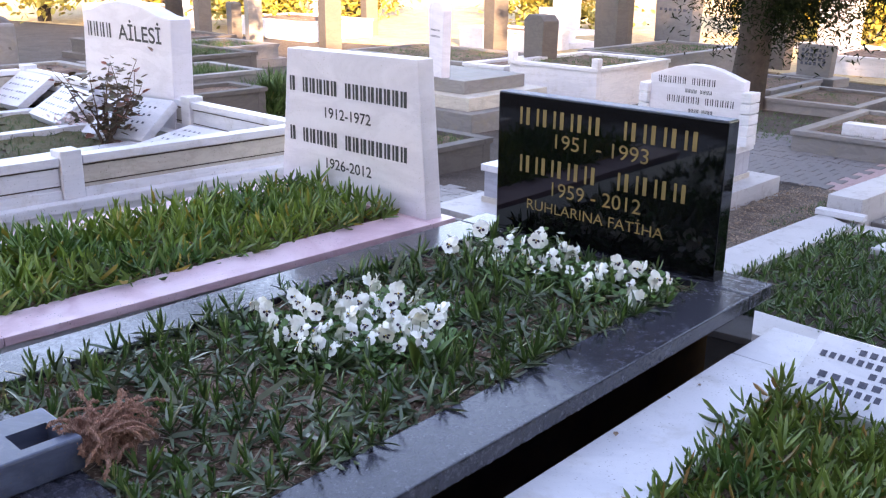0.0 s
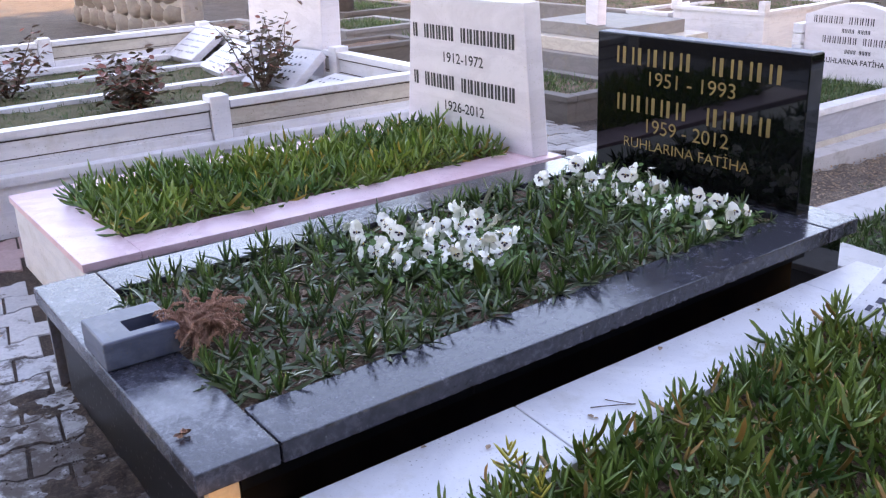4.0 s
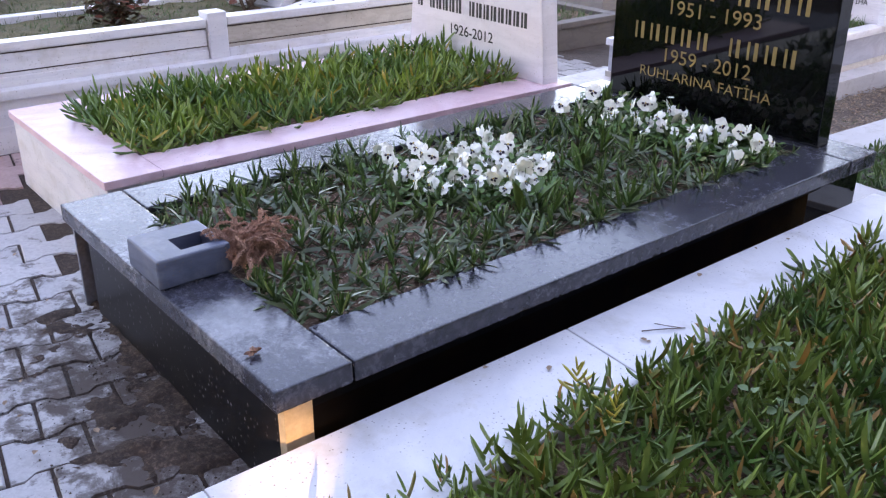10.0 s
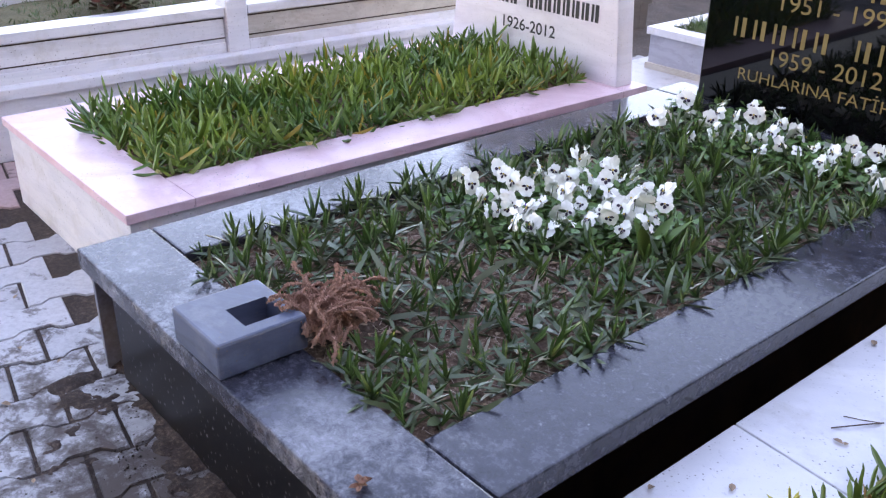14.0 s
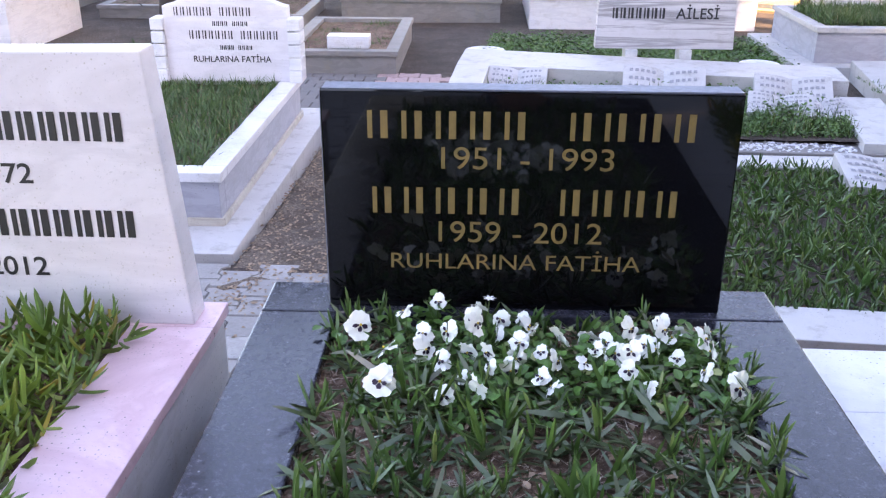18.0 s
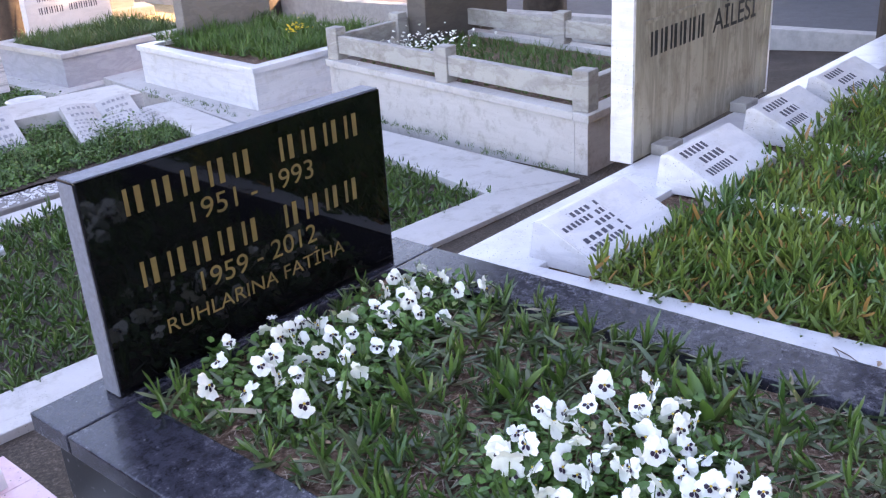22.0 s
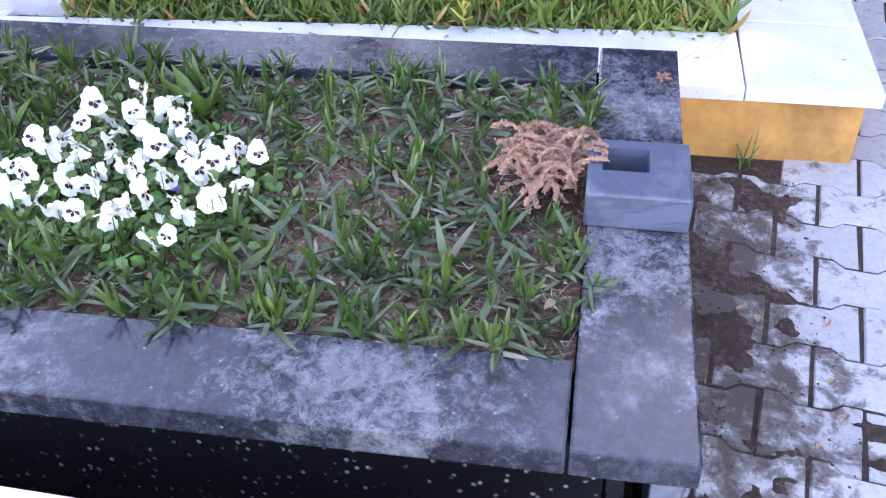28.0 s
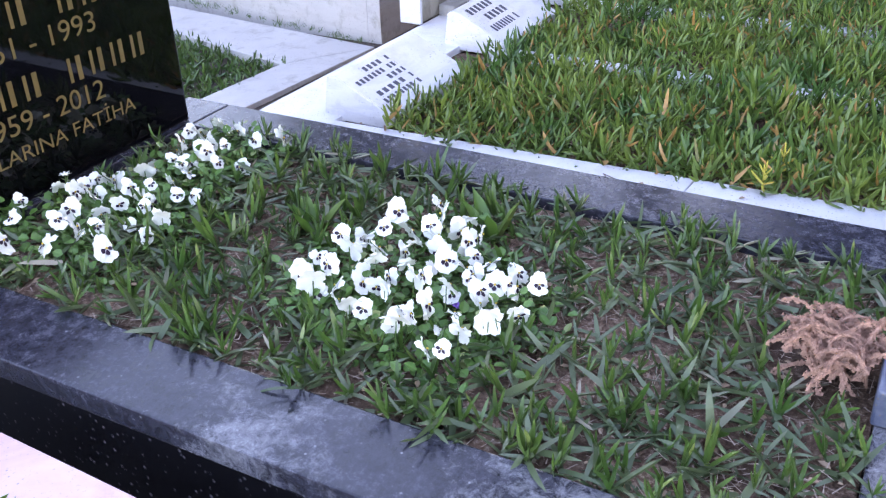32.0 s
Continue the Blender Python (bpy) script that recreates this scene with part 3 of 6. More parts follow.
def vase_block():
    """A squat granite vase with an oblong hole."""
    x0, x1, y0, y1, z0, z1 = 0.394, 0.588, -2.240, -2.046, ZS + 0.001, ZS + 0.078
    g = thing("grave_vase", (0.5, -2.14, ZS), "grey granite flower vase with an oblong hole on the black slab", "vase")
    hx0, hx1, hy0, hy1 = 0.474, 0.553, -2.162, -2.074
    bm = bmesh.new()
    outer = [bm.verts.new((x, y, z)) for z in (z0, z1) for x, y in rect(x0, x1, y0, y1)]
    inner = [bm.verts.new((x, y, z)) for z in (z1 - 0.06, z1) for x, y in rect(hx0, hx1, hy0, hy1)]
    bm.faces.new(outer[3::-1]), bm.faces.new(inner[:4])
    for i in range(4):
        j = (i + 1) % 4
        bm.faces.new((outer[i], outer[j], outer[4 + j], outer[4 + i]))
        bm.faces.new((inner[j], inner[i], inner[4 + i], inner[4 + j]))
        bm.faces.new((outer[4 + i], outer[4 + j], inner[4 + j], inner[4 + i]))
    bmesh.ops.recalc_face_normals(bm, faces=bm.faces[:])
    bmesh.ops.bevel(bm, geom=[e for e in bm.edges if all(v in outer for v in e.verts)], offset=0.006, segments=2, affect="EDGES", profile=0.5)
    bd = part("body", bm, VASE, g)
    part("vase_floor", block(hx0 + 0.001, hx1 - 0.001, hy0 + 0.001, hy1 - 0.001, z1 - 0.0595, z1 - 0.052, 0.0), SOIL, bd, "earth in the hole")
    return g


vase_block()


# ---- the grave with the pink cap ----
def pink_grave():
    g = thing("grave_surround", (-0.86, -1.0, 0.06), "white marble grave surround with a pale pink marble cap", "grave")
    X0, X1, Y0, Y1, Z = -1.392, -0.318, -2.050, 0.060, 0.372
    ix0, ix1, iy0, iy1 = -1.205, -0.512, -1.850, -0.080
    p = [(X0, Y0), (X1, Y0), (X1 + 0.045, Y1), (X0 + 0.02, Y1)]
    i = [(ix0, iy0), (ix1, iy0), (ix1 + 0.03, iy1), (ix0 + 0.02, iy1)]
    T = 0.030
    part("cap_slab", slab([p[0], p[1], (p[1][0], iy0), (p[0][0], iy0)], Z - T, Z, 0.003), PINK, g, "pale pink marble slab with chipped edge")
    part("cap_slab", slab([(p[0][0], iy0 + 0.001), (ix0, iy0 + 0.001), (i[3][0], iy1 - 0.001), (p[3][0], iy1 - 0.001)], Z - T, Z, 0.003), PINK, g)
    part("cap_slab", slab([(ix1, iy0 + 0.001), (p[1][0], iy0 + 0.001), (p[2][0], iy1 - 0.001), (i[2][0], iy1 - 0.001)], Z - T, Z, 0.003), PINK, g)
    part("cap_slab", slab([(p[3][0], iy1), (p[2][0], iy1), p[2], p[3]], Z - T, Z, 0.003), PINK, g)
    d, t = 0.012, 0.05
    zb = [ground_z(Y0) - 0.05, ground_z(Y0) - 0.05, ground_z(Y1) - 0.05, ground_z(Y1) - 0.05]
    top = Z - T - 0.001

    def wall(a, b, n):
        poly = [a, b, (b[0] + n[0] * t, b[1] + n[1] * t), (a[0] + n[0] * t, a[1] + n[1] * t)]
        part("side_panel", slab(poly, [ground_z(q[1]) - 0.06 for q in poly], top, 0.003), WHITE, g)
    a, b, c, e = (p[0][0] + d, Y0 + d), (p[1][0] - d, Y0 + d), (p[2][0] - d, Y1 - d), (p[3][0] + d, Y1 - d)
    wall(a, b, (0, 1))
    wall((a[0], a[1] + t), (e[0], e[1]), (1, 0))
    wall((b[0], b[1] + t), (c[0], c[1]), (-1, 0))
    wall((e[0] + t, e[1]), (c[0] - t, c[1]), (0, -1))
    return i, Z


PBED, PZ = pink_grave()
soil_bed("planting_soil", PBED, PZ - 0.03, SOIL, "dark soil under the ice plants of the pink-capped grave")


def white_headstone():
    g = thing("headstone", (-0.82, -0.03, 0.372), "white marble headstone with slanting sides and black lettering", "headstone")
    st = part("stone", upright([(-1.315, 0.372), (-0.322, 0.372), (-0.378, 1.045), (-1.240, 1.032)], -0.07, 0.022, 0.005), STONE_WHITE, g)
    y = -0.0715
    bars((1, 5, 8), -1.235, 0.838, 0.068, 0.80, y, BLACK_INK, st, 0.74)
    lettering("1912-1972", -0.975, 0.735, 0.048, 0.31, y, BLACK_INK, st, bold=0.012)
    bars((1, 5, 8), -1.245, 0.602, 0.068, 0.81, y, BLACK_INK, st, 0.74)
    lettering("1926-2012", -0.975, 0.500, 0.048, 0.31, y, BLACK_INK, st, bold=0.012)


white_headstone()

# marble ledge on the floor between the two graves
tagged(part("marble_ledge", slab([(-0.31, 0.10), (-0.19, 0.10), (-0.19, 0.30), (-0.62, 0.36), (-0.62, 0.10)], -0.16, -0.02, 0.004), WHITE), "white marble ledge behind the pink-capped grave", "ledge", kind="structure")


# ---- the family plot with ice plants and tilted plaques ----
PT = 0.285


def family_plot():
    g = thing("family_plot", (3.3, -1.3, 0.0), "large white marble family plot border on an ochre plinth", "grave")
    o = [(1.175, 0.045), (1.195, -2.77), (5.75, -2.86), (5.75, -0.06)]
    i = [(1.385, -0.25), (1.520, -2.43), (5.45, -2.52), (5.45, -0.36)]
    T = 0.04
    cut1 = (o[0][0] + (o[1][0] - o[0][0]) * 0.53, o[0][1] + (o[1][1] - o[0][1]) * 0.53)
    icut = (i[0][0] + (i[1][0] - i[0][0]) * 0.56, i[0][1] + (i[1][1] - i[0][1]) * 0.56)
    gap = 0.002
    # left border in two lengths, foot, head in lengths, far end
    yl0, yl1 = i[0][1], i[1][1]
    part("border_slab", slab([(1.177, yl0 - gap), (cut1[0], cut1[1] + gap), (icut[0], icut[1] + gap), (i[0][0], yl0 - gap)], PT - T, PT, 0.004), WHITE, g)
    part("border_slab", slab([(cut1[0], cut1[1] - gap), (1.193, yl1 + gap), (i[1][0], yl1 + gap), (icut[0], icut[1] - gap)], PT - T, PT, 0.004), WHITE, g)
    xs = [1.193, 1.60, 3.0, 4.4, 5.75]
    for a, b in zip(xs, xs[1:]):
        fa, fb = [-2.77 - 0.02 * (q - 1.2) for q in (a, b)]
        part("border_slab", slab([(a + gap, fa), (b - gap, fb), (b - gap, fb + 0.34), (a + gap, fa + 0.34)], PT - T, PT, 0.004), WHITE, g)
    xs = [1.177, 2.35, 3.6, 4.75, 5.75]
    for a, b in zip(xs, xs[1:]):
        ha, hb = [0.045 - 0.023 * (q - 1.2) for q in (a, b)]
        part("border_slab", slab([(a + gap, ha - 0.295), (b - gap, hb - 0.295), (b - gap, hb), (a + gap, ha)], PT - T, PT, 0.004), WHITE, g)
    part("border_slab", slab([(5.45, -2.5), (5.75, -2.5), (5.75, -0.37), (5.45, -0.37)], PT - T, PT, 0.004), WHITE, g)
    d = 0.03
    q = [(o[0][0] + d, o[0][1] - d), (o[1][0] + d, o[1][1] + d), (o[2][0] - d, o[2][1] + d), (o[3][0] - d, o[3][1] - d)]
    for k, n in ((0, (1, 0)), (1, (0, 1)), (2, (-1, 0)), (3, (0, -1))):
        a, b = q[k], q[(k + 1) % 4]
        poly = [a, b, (b[0] + n[0] * 0.1, b[1] + n[1] * 0.1), (a[0] + n[0] * 0.1, a[1] + n[1] * 0.1)]
        part("plinth", slab(poly, [ground_z(p[1]) - 0.08 for p in poly], PT - T - 0.001, 0.004), YELLOW, g, "ochre painted masonry, flaking")
    return i


FBED = family_plot()
soil_bed("planting_soil", [FBED[1], FBED[2], FBED[3], FBED[0]], PT - 0.03, SOIL, "dark soil under the ice plants of the family plot")
for x in (2.26, 3.06, 3.86, 4.66):
    tagged(part("marble_divider", slab([(x, -2.4), (x + 0.07, -2.4), (x + 0.03, -0.42), (x - 0.04, -0.42)], PT - 0.03, PT + 0.014, 0.004), WHITE), "white marble strip half hidden by ice plants", "divider", kind="structure")


def tilted_plaque(x, y, w, lines):
    """A wedge of marble whose face leans back towards the head."""
    g = thing("name_plaque", (x + w / 2, y - 0.1, PT), "white marble wedge plaque with dark lettering among ice plants", "plaque", "plaques of the family plot")
    bm = bmesh.new()
    prof = [(-0.26, PT - 0.02), (0.02, PT - 0.02), (0.0, PT + 0.130), (-0.035, PT + 0.140), (-0.26, PT + 0.03)]
    a = [bm.verts.new((x, y + q, z)) for q, z in prof]
    b = [bm.verts.new((x + w, y + q - 0.01, z)) for q, z in prof]
    bm.faces.new(a[::-1]), bm.faces.new(b)
    for k in range(5):
        bm.faces.new((a[k], a[(k + 1) % 5], b[(k + 1) % 5], b[k]))
    bmesh.ops.recalc_face_normals(bm, faces=bm.faces[:])
    bmesh.ops.bevel(bm, geom=bm.edges[:], offset=0.004, segments=2, affect="EDGES")
    face = part("stone", bm, WHITE, g)
    # writing on the sloping face
    sl = math.atan2(0.110, 0.225)
    bm = bmesh.new()
    for k, (counts, wid) in enumerate(lines):
        u0 = 0.215 - k * 0.185 / max(1, len(lines) - 0) - 0.018
        tall = min(0.019, 0.058 / len(lines))
        total = sum(counts) + 0.9 * (len(counts) - 1)
        st, at = w * wid / total, x + w * (1 - wid) / 2
        for n in counts:
            for j in range(n):
                x0 = at + (j + 0.25) * st
                vs = []
                for dx, du in ((0, -tall), (0.62 * st, -tall), (0.62 * st, tall), (0, tall)):
                    u = u0 + du
                    vs.append(bm.verts.new((x0 + dx, y - 0.26 + u * math.cos(sl) + 0.012, PT + 0.03 + u * math.sin(sl) + 0.0085)))
                bm.faces.new(vs)
            at += (n + 0.9) * st
    tagged(part("inscription", bm, GREY_INK, face), kind="stuff")


tilted_plaque(1.43, -0.20, 0.53, [((4, 5), 0.55), ((7, 5, 5), 0.9), ((6,), 0.35), ((5, 6), 0.82), ((8, 9), 0.85)])
tilted_plaque(2.27, -0.22, 0.53, [((6, 6), 0.84), ((9,), 0.62), ((8, 9), 0.80)])
tilted_plaque(3.05, -0.23, 0.50, [((7, 5), 0.85), ((8,), 0.62), ((8, 8), 0.85)])
tilted_plaque(3.74, -0.25, 0.55, [((6, 6), 0.82), ((9,), 0.66), ((7, 8), 0.85)])


def family_stone():
    g = thing("headstone", (3.1, 0.05, PT), "tall stained stone slab with white marble ends and black lettering", "headstone")
    st = part("stone", upright([(2.478, PT), (3.86, PT), (3.86, 1.12), (2.478, 1.12)], 0.022, 0.115, 0.004), FACE, g)
    for x in (2.458, 3.861):
        part("end_slab", block(x, x + 0.019, 0.014, 0.118, PT, 1.125, 0.003), WHITE, g, "white painted end of the slab")
    for x0, x1, z0, z1 in ((2.479, 2.55, PT + 0.02, 1.11), (3.79, 3.859, PT + 0.02, 1.11), (2.551, 3.789, 0.86, 0.875)):
        part("rib", block(x0, x1, 0.014, 0.0215, z0, z1, 0.002), FACE, g)
    bars((6,), 2.60, 0.715, 0.105, 0.52, 0.0195, BLACK_INK, st, 0.62)
    lettering("A\u0130LES\u0130", 3.20, 0.715, 0.105, 0.48, 0.0195, BLACK_INK, st, bold=0.012)
    part("foot_block", block(2.62, 2.76, -0.075, 0.012, PT, PT + 0.05, 0.006), CONCRETE, g)
    part("foot_block", block(3.42, 3.56, -0.075, 0.012, PT, PT + 0.05, 0.006), CONCRETE, g)


family_stone()


# ---- the railed family plot with roses ----
def railed_plot():
    g = thing("railed_plot", (-4.0, -1.0, 0.06), "white marble family plot with low posts and rails on a plinth", "grave")
    ZP = 0.345

    def rx(y):
        return -1.83 + 0.055 * (y + 2.35)
    runs = [((rx(-2.11), -2.108), (rx(0.308), 0.308), (-1, 0)), ((-5.42, -2.38), (rx(-2.35), -2.35), (0, 1)), ((-5.42, 0.55), (rx(0.55), 0.55), (0, -1)), ((-5.42, -2.137), (-5.42, 0.308), (1, 0))]
    for (x0, y0), (x1, y1), n in runs:
        t = 0.24
        poly = [(x0, y0), (x1, y1), (x1 + n[0] * t, y1 + n[1] * t), (x0 + n[0] * t, y0 + n[1] * t)]
        a = 0.018
        inset = [(px + (n[0] * a if k < 2 else -n[0] * a), py + (n[1] * a if k < 2 else -n[1] * a)) for k, (px, py) in enumerate(poly)]
        ends = [(a if n[1] else -a) * (1 if k in (0, 3) else -1) for k in range(4)]
        inset = [(px + (e if n[1] else 0), py + (e if n[0] else 0)) for (px, py), e in zip(inset, ends)]
        part("plinth", slab(inset, [ground_z(p[1]) - 0.06 for p in poly], ZP - 0.046, 0.003), WHITE, g)
        part("ledge", slab(poly, ZP - 0.045, ZP, 0.006), WHITE, g, "veined white marble ledge")
        # panels and rails between posts
        L = math.hypot(x1 - x0, y1 - y0)
        m = max(2, round(L / 1.25))
        for k in range(m + 1):
            u = k / m
            px, py = x0 + (x1 - x0) * u + n[0] * 0.11, y0 + (y1 - y0) * u + n[1] * 0.11
            if n[1]:
                px += 0.11 * (k == 0) - 0.11 * (k == m)
            if n[1] == 0 and k in (0, m):
                continue
            part("post", block(px - 0.052, px + 0.052, py - 0.052, py + 0.052, ZP, 0.575, 0.006), WHITE, g)
        for k in range(m):
            q = []
            for u in (k / m, (k + 1) / m):
                q.append((x0 + (x1 - x0) * u + n[0] * 0.11, y0 + (y1 - y0) * u + n[1] * 0.11))
            dx, dy = (q[1][0] - q[0][0]) / L * m, (q[1][1] - q[0][1]) / L * m
            s = e = 0.056
            if n[1]:
                s, e = s + 0.11 * (k == 0), e + 0.11 * (k == m - 1)
            else:
                s, e = s - 0.11 * (k == 0), e - 0.11 * (k == m - 1)
            pa, pb = (q[0][0] + dx * s, q[0][1] + dy * s), (q[1][0] - dx * e, q[1][1] - dy * e)
            for nm, w, za, zb in (("panel", 0.03, ZP + 0.03, 0.505), ("rail", 0.045, 0.506, 0.545), ("moulding", 0.04, ZP - 0.004, ZP + 0.045), ("groove", 0.0325, ZP + 0.062, ZP + 0.067), ("groove", 0.0325, 0.494, 0.499)):
                poly = [(pa[0] - n[0] * w, pa[1] - n[1] * w), (pb[0] - n[0] * w, pb[1] - n[1] * w), (pb[0] + n[0] * w, pb[1] + n[1] * w), (pa[0] + n[0] * w, pa[1] + n[1] * w)]
                part(nm, slab(poly, za, zb, 0.0 if nm == "groove" else 0.003), {"moulding": WHITE, "panel": PANEL if k % 2 else WHITE, "groove": JOINT}.get(nm, WHITE), g)


railed_plot()
soil_bed("plot_turf", [(-5.3, -2.2), (-1.95, -2.2), (-1.85, 0.42), (-5.3, 0.42)], 0.29, TURF, "thin mossy turf inside the railed plot", 0.02)
for x in (-2.30, -2.98, -3.80, -4.65):
    tagged(part("marble_divider", block(x - 0.05, x + 0.05, -2.1, 0.38, 0.26, 0.325, 0.005), WHITE), "white marble kerb strip between burials", "divider", kind="structure")


def leaning_tablet(x, y, z, w, h, tilt, spin, label="white marble tablet lying tilted with worn writing"):
    g = thing("name_tablet", (x, y, z), label, "plaque", "tablets of the railed plot")
    bm = block(-w / 2, w / 2, -h / 2, h / 2, -0.03, 0.03, 0.005)
    rot = Matrix.Translation((x, y, z)) @ Matrix.Rotation(radians(spin), 4, "Z") @ Matrix.Rotation(radians(tilt), 4, "X")
    bm.transform(rot)
    st = part("stone", bm, WHITE, g)
    bm = bmesh.new()
    for k in range(4):
        v = h * (0.28 - 0.19 * k)
        at = -w * 0.38
        for n in range(9):
            if n in (4,):
                continue
            vs = [bm.verts.new(p) for p in ((at + n * w * 0.085, v - 0.009, 0.0315), (at + n * w * 0.085 + w * 0.034, v - 0.009, 0.0315), (at + n * w * 0.085 + w * 0.034, v + 0.009, 0.0315), (at + n * w * 0.085, v + 0.009, 0.0315))]
            bm.faces.new(vs)
    bm.transform(rot)
    tagged(part("inscription", bm, GREY_INK, st), kind="stuff")


leaning_tablet(-3.22, 0.16, 0.42, 0.56, 0.36, 36, 12)
leaning_tablet(-4.15, 0.16, 0.40, 0.55, 0.34, 32, -6)
leaning_tablet(-5.02, 0.24, 0.41, 0.50, 0.36, 34, 3)
leaning_tablet(-2.42, 0.10, 0.375, 0.54, 0.42, 9, 4)


def railed_stone():
    g = thing("headstone", (-4.0, 0.5, 0.3), "tall white marble family headstone with black lettering", "headstone")
    st = part("stone", upright([(-4.26, 0.29), (-3.07, 0.29), (-3.03, 1.045), (-3.18, 1.06), (-3.40, 1.115), (-3.66, 1.14), (-3.90, 1.115), (-4.06, 1.07), (-4.18, 1.06)], 0.395, 0.545, 0.008), STONE_WHITE, g)
    bars((4,), -4.14, 0.885, 0.10, 0.36, 0.3925, BLACK_INK, st, 0.5)
    lettering("A\u0130LES\u0130", -3.70, 0.885, 0.10, 0.55, 0.3925, BLACK_INK, st, bold=0.012)


railed_stone()

# ---- graves behind ----
def planter(x0, x1, y0, y1, h, name_label, mat=WHITE, step=0.0, cap=0.05, wall=0.12, skew=0.0, fill=True, base=None, side=None):
    """A raised marble box grave: step, four walls, four cap slabs."""
    gz0 = min(ground_z(y0), ground_z(y1)) if base is None else base
    zt = ground_z((y0 + y1) / 2) + h if base is None else base + h
    g = thing("raised_grave", ((x0 + x1) / 2, (y0 + y1) / 2, gz0), name_label, "grave")

    def sk(p):
        return (p[0] + skew * (p[1] - y0), p[1])

    def ring(a0, a1, b0, b1, w, z0, z1, nm, bevel, m):
        for poly in (rect(a0, a1, b0, b0 + w), rect(a0, a1, b1 - w, b1), rect(a0, a0 + w, b0 + w + 0.001, b1 - w - 0.001), rect(a1 - w, a1, b0 + w + 0.001, b1 - w - 0.001)):
            part(nm, slab([sk(p) for p in poly], z0, z1, bevel), m, g)
    if step:
        ring(x0 - step, x1 + step, y0 - step, y1 + step, step + 0.05, gz0 - 0.05, gz0 + 0.09, "step", 0.006, mat)
    ring(x0 + 0.02, x1 - 0.02, y0 + 0.02, y1 - 0.02, wall - 0.02, gz0 - 0.05, zt - cap - 0.001, "wall", 0.004, side or mat)
    ring(x0, x1, y0, y1, wall, zt - cap, zt, "cap", 0.006, mat)
    if fill:
        soil_bed("planting_soil", [sk(p) for p in rect(x0 + wall, x1 - wall, y0 + wall, y1 - wall)], zt - 0.04, SOIL, "soil in the raised grave")
    return zt


MZ = planter(-1.88, -0.86, 2.08, 4.22, 0.36, "marble raised grave with white caps, shade-toned walls, planting and an arched headstone", WHITE, 0.0, side=SHADE_MARBLE)
for q in (rect(-1.872, -0.868, 2.085, 2.10), rect(-0.878, -0.863, 2.10, 4.2)):
    tagged(part("base_band", slab(q, -0.23, -0.185, 0.002), PANEL), "tan mortar band at the foot of a raised grave", "trim", kind="structure")
tagged(part("marble_step", slab([(-2.05, 1.75), (-0.74, 1.75), (-0.70, 4.42), (-2.05, 4.42)], -0.5, -0.225, 0.006), AGED), "weathered marble step round a raised grave", "step", kind="structure")


def arched_stone():
    g = thing("headstone", (-1.28, 4.1, MZ), "white marble headstone with arched top, fluted side pillars and black lettering", "headstone")
    prof = [(-1.72, MZ), (-0.90, MZ), (-0.90, MZ + 0.49)]
    for k in range(9):
        a = k / 8
        prof.append((-0.94 - 0.74 * a, MZ + 0.50 + 0.09 * math.sin(math.pi * a)))
    prof.append((-1.72, MZ + 0.49))
    st = part("stone", upright(prof, 4.02, 4.12, 0.005), STONE_WHITE, g)
    for x in (-1.80, -0.90):
        for k in range(5):
            part("pillar_block", block(x, x + 0.085, 3.98, 4.14, MZ + 0.085 * k, MZ + 0.083 * (k + 1), 0.008), WHITE, g)
    y = 4.018
    bars((6, 5), -1.65, MZ + 0.43, 0.055, 0.52, y, BLACK_INK, st)
    bars((4, 4), -1.40, MZ + 0.365, 0.03, 0.24, y, BLACK_INK, st, 0.6)
    bars((7, 6), -1.56, MZ + 0.28, 0.055, 0.60, y, BLACK_INK, st)
    bars((4, 4), -1.36, MZ + 0.21, 0.03, 0.22, y, BLACK_INK, st, 0.6)
    lettering("RUHLARINA FAT\u0130HA", -1.54, MZ + 0.13, 0.04, 0.52, y, BLACK_INK, st)


arched_stone()

# low bordered plot straight behind the black headstone
BZ = -0.19


def low_plot():
    g = thing("low_plot", (1.5, 2.0, -0.2), "low white marble plot border round dark grass", "grave")
    o = [(-0.095, 1.12), (3.35, 0.84), (3.62, 3.40), (0.045, 3.41)]
    i = [(0.19, 1.38), (2.88, 1.16), (3.30, 3.15), (0.33, 3.20)]
    for k in range(4):
        a, b, c, d = o[k], o[(k + 1) % 4], i[(k + 1) % 4], i[k]
        part("border_slab", slab([a, b, c, d], [-0.5] * 4, BZ - 0.03 * (k == 2), 0.005), AGED, g, "weathered white marble slab")
    return i


LBED = low_plot()
soil_bed("plot_soil", LBED, BZ - 0.05, DIRT, "dark soil under grass in the low plot")
tagged(part("marble_post", block(0.02, 0.34, 3.335, 3.415, -0.189, -0.150, 0.004), WHITE), "narrow white marble lip at a plot corner", "block", kind="structure")
tagged(part("marble_paving", slab([(1.165, 0.075), (2.3, 0.06), (2.3, 0.80), (1.3, 0.92), (0.2, 1.02), (-0.18, 1.04), (-0.18, 0.145), (1.16, 0.145)], -0.4, -0.225, 0.004), OLD), "worn marble strip paving behind the black grave", "paving", kind="structure")

soil_bed("earth_path", [(-0.72, 1.05), (-0.09, 1.05), (0.16, 4.92), (-0.68, 4.92)], lambda y: ground_z(y) - 0.025, MULCH, "brown earth path strewn with bark and dry leaves", 0.03)

# plot with open-book tablets, then the low family plot behind it
tagged(part("kerb_strip", slab([(0.31, 3.58), (3.7, 3.46), (3.7, 3.70), (0.33, 3.86)], -0.5, -0.235, 0.008), OLD), "weathered stone kerb strip", "kerb", kind="structure")


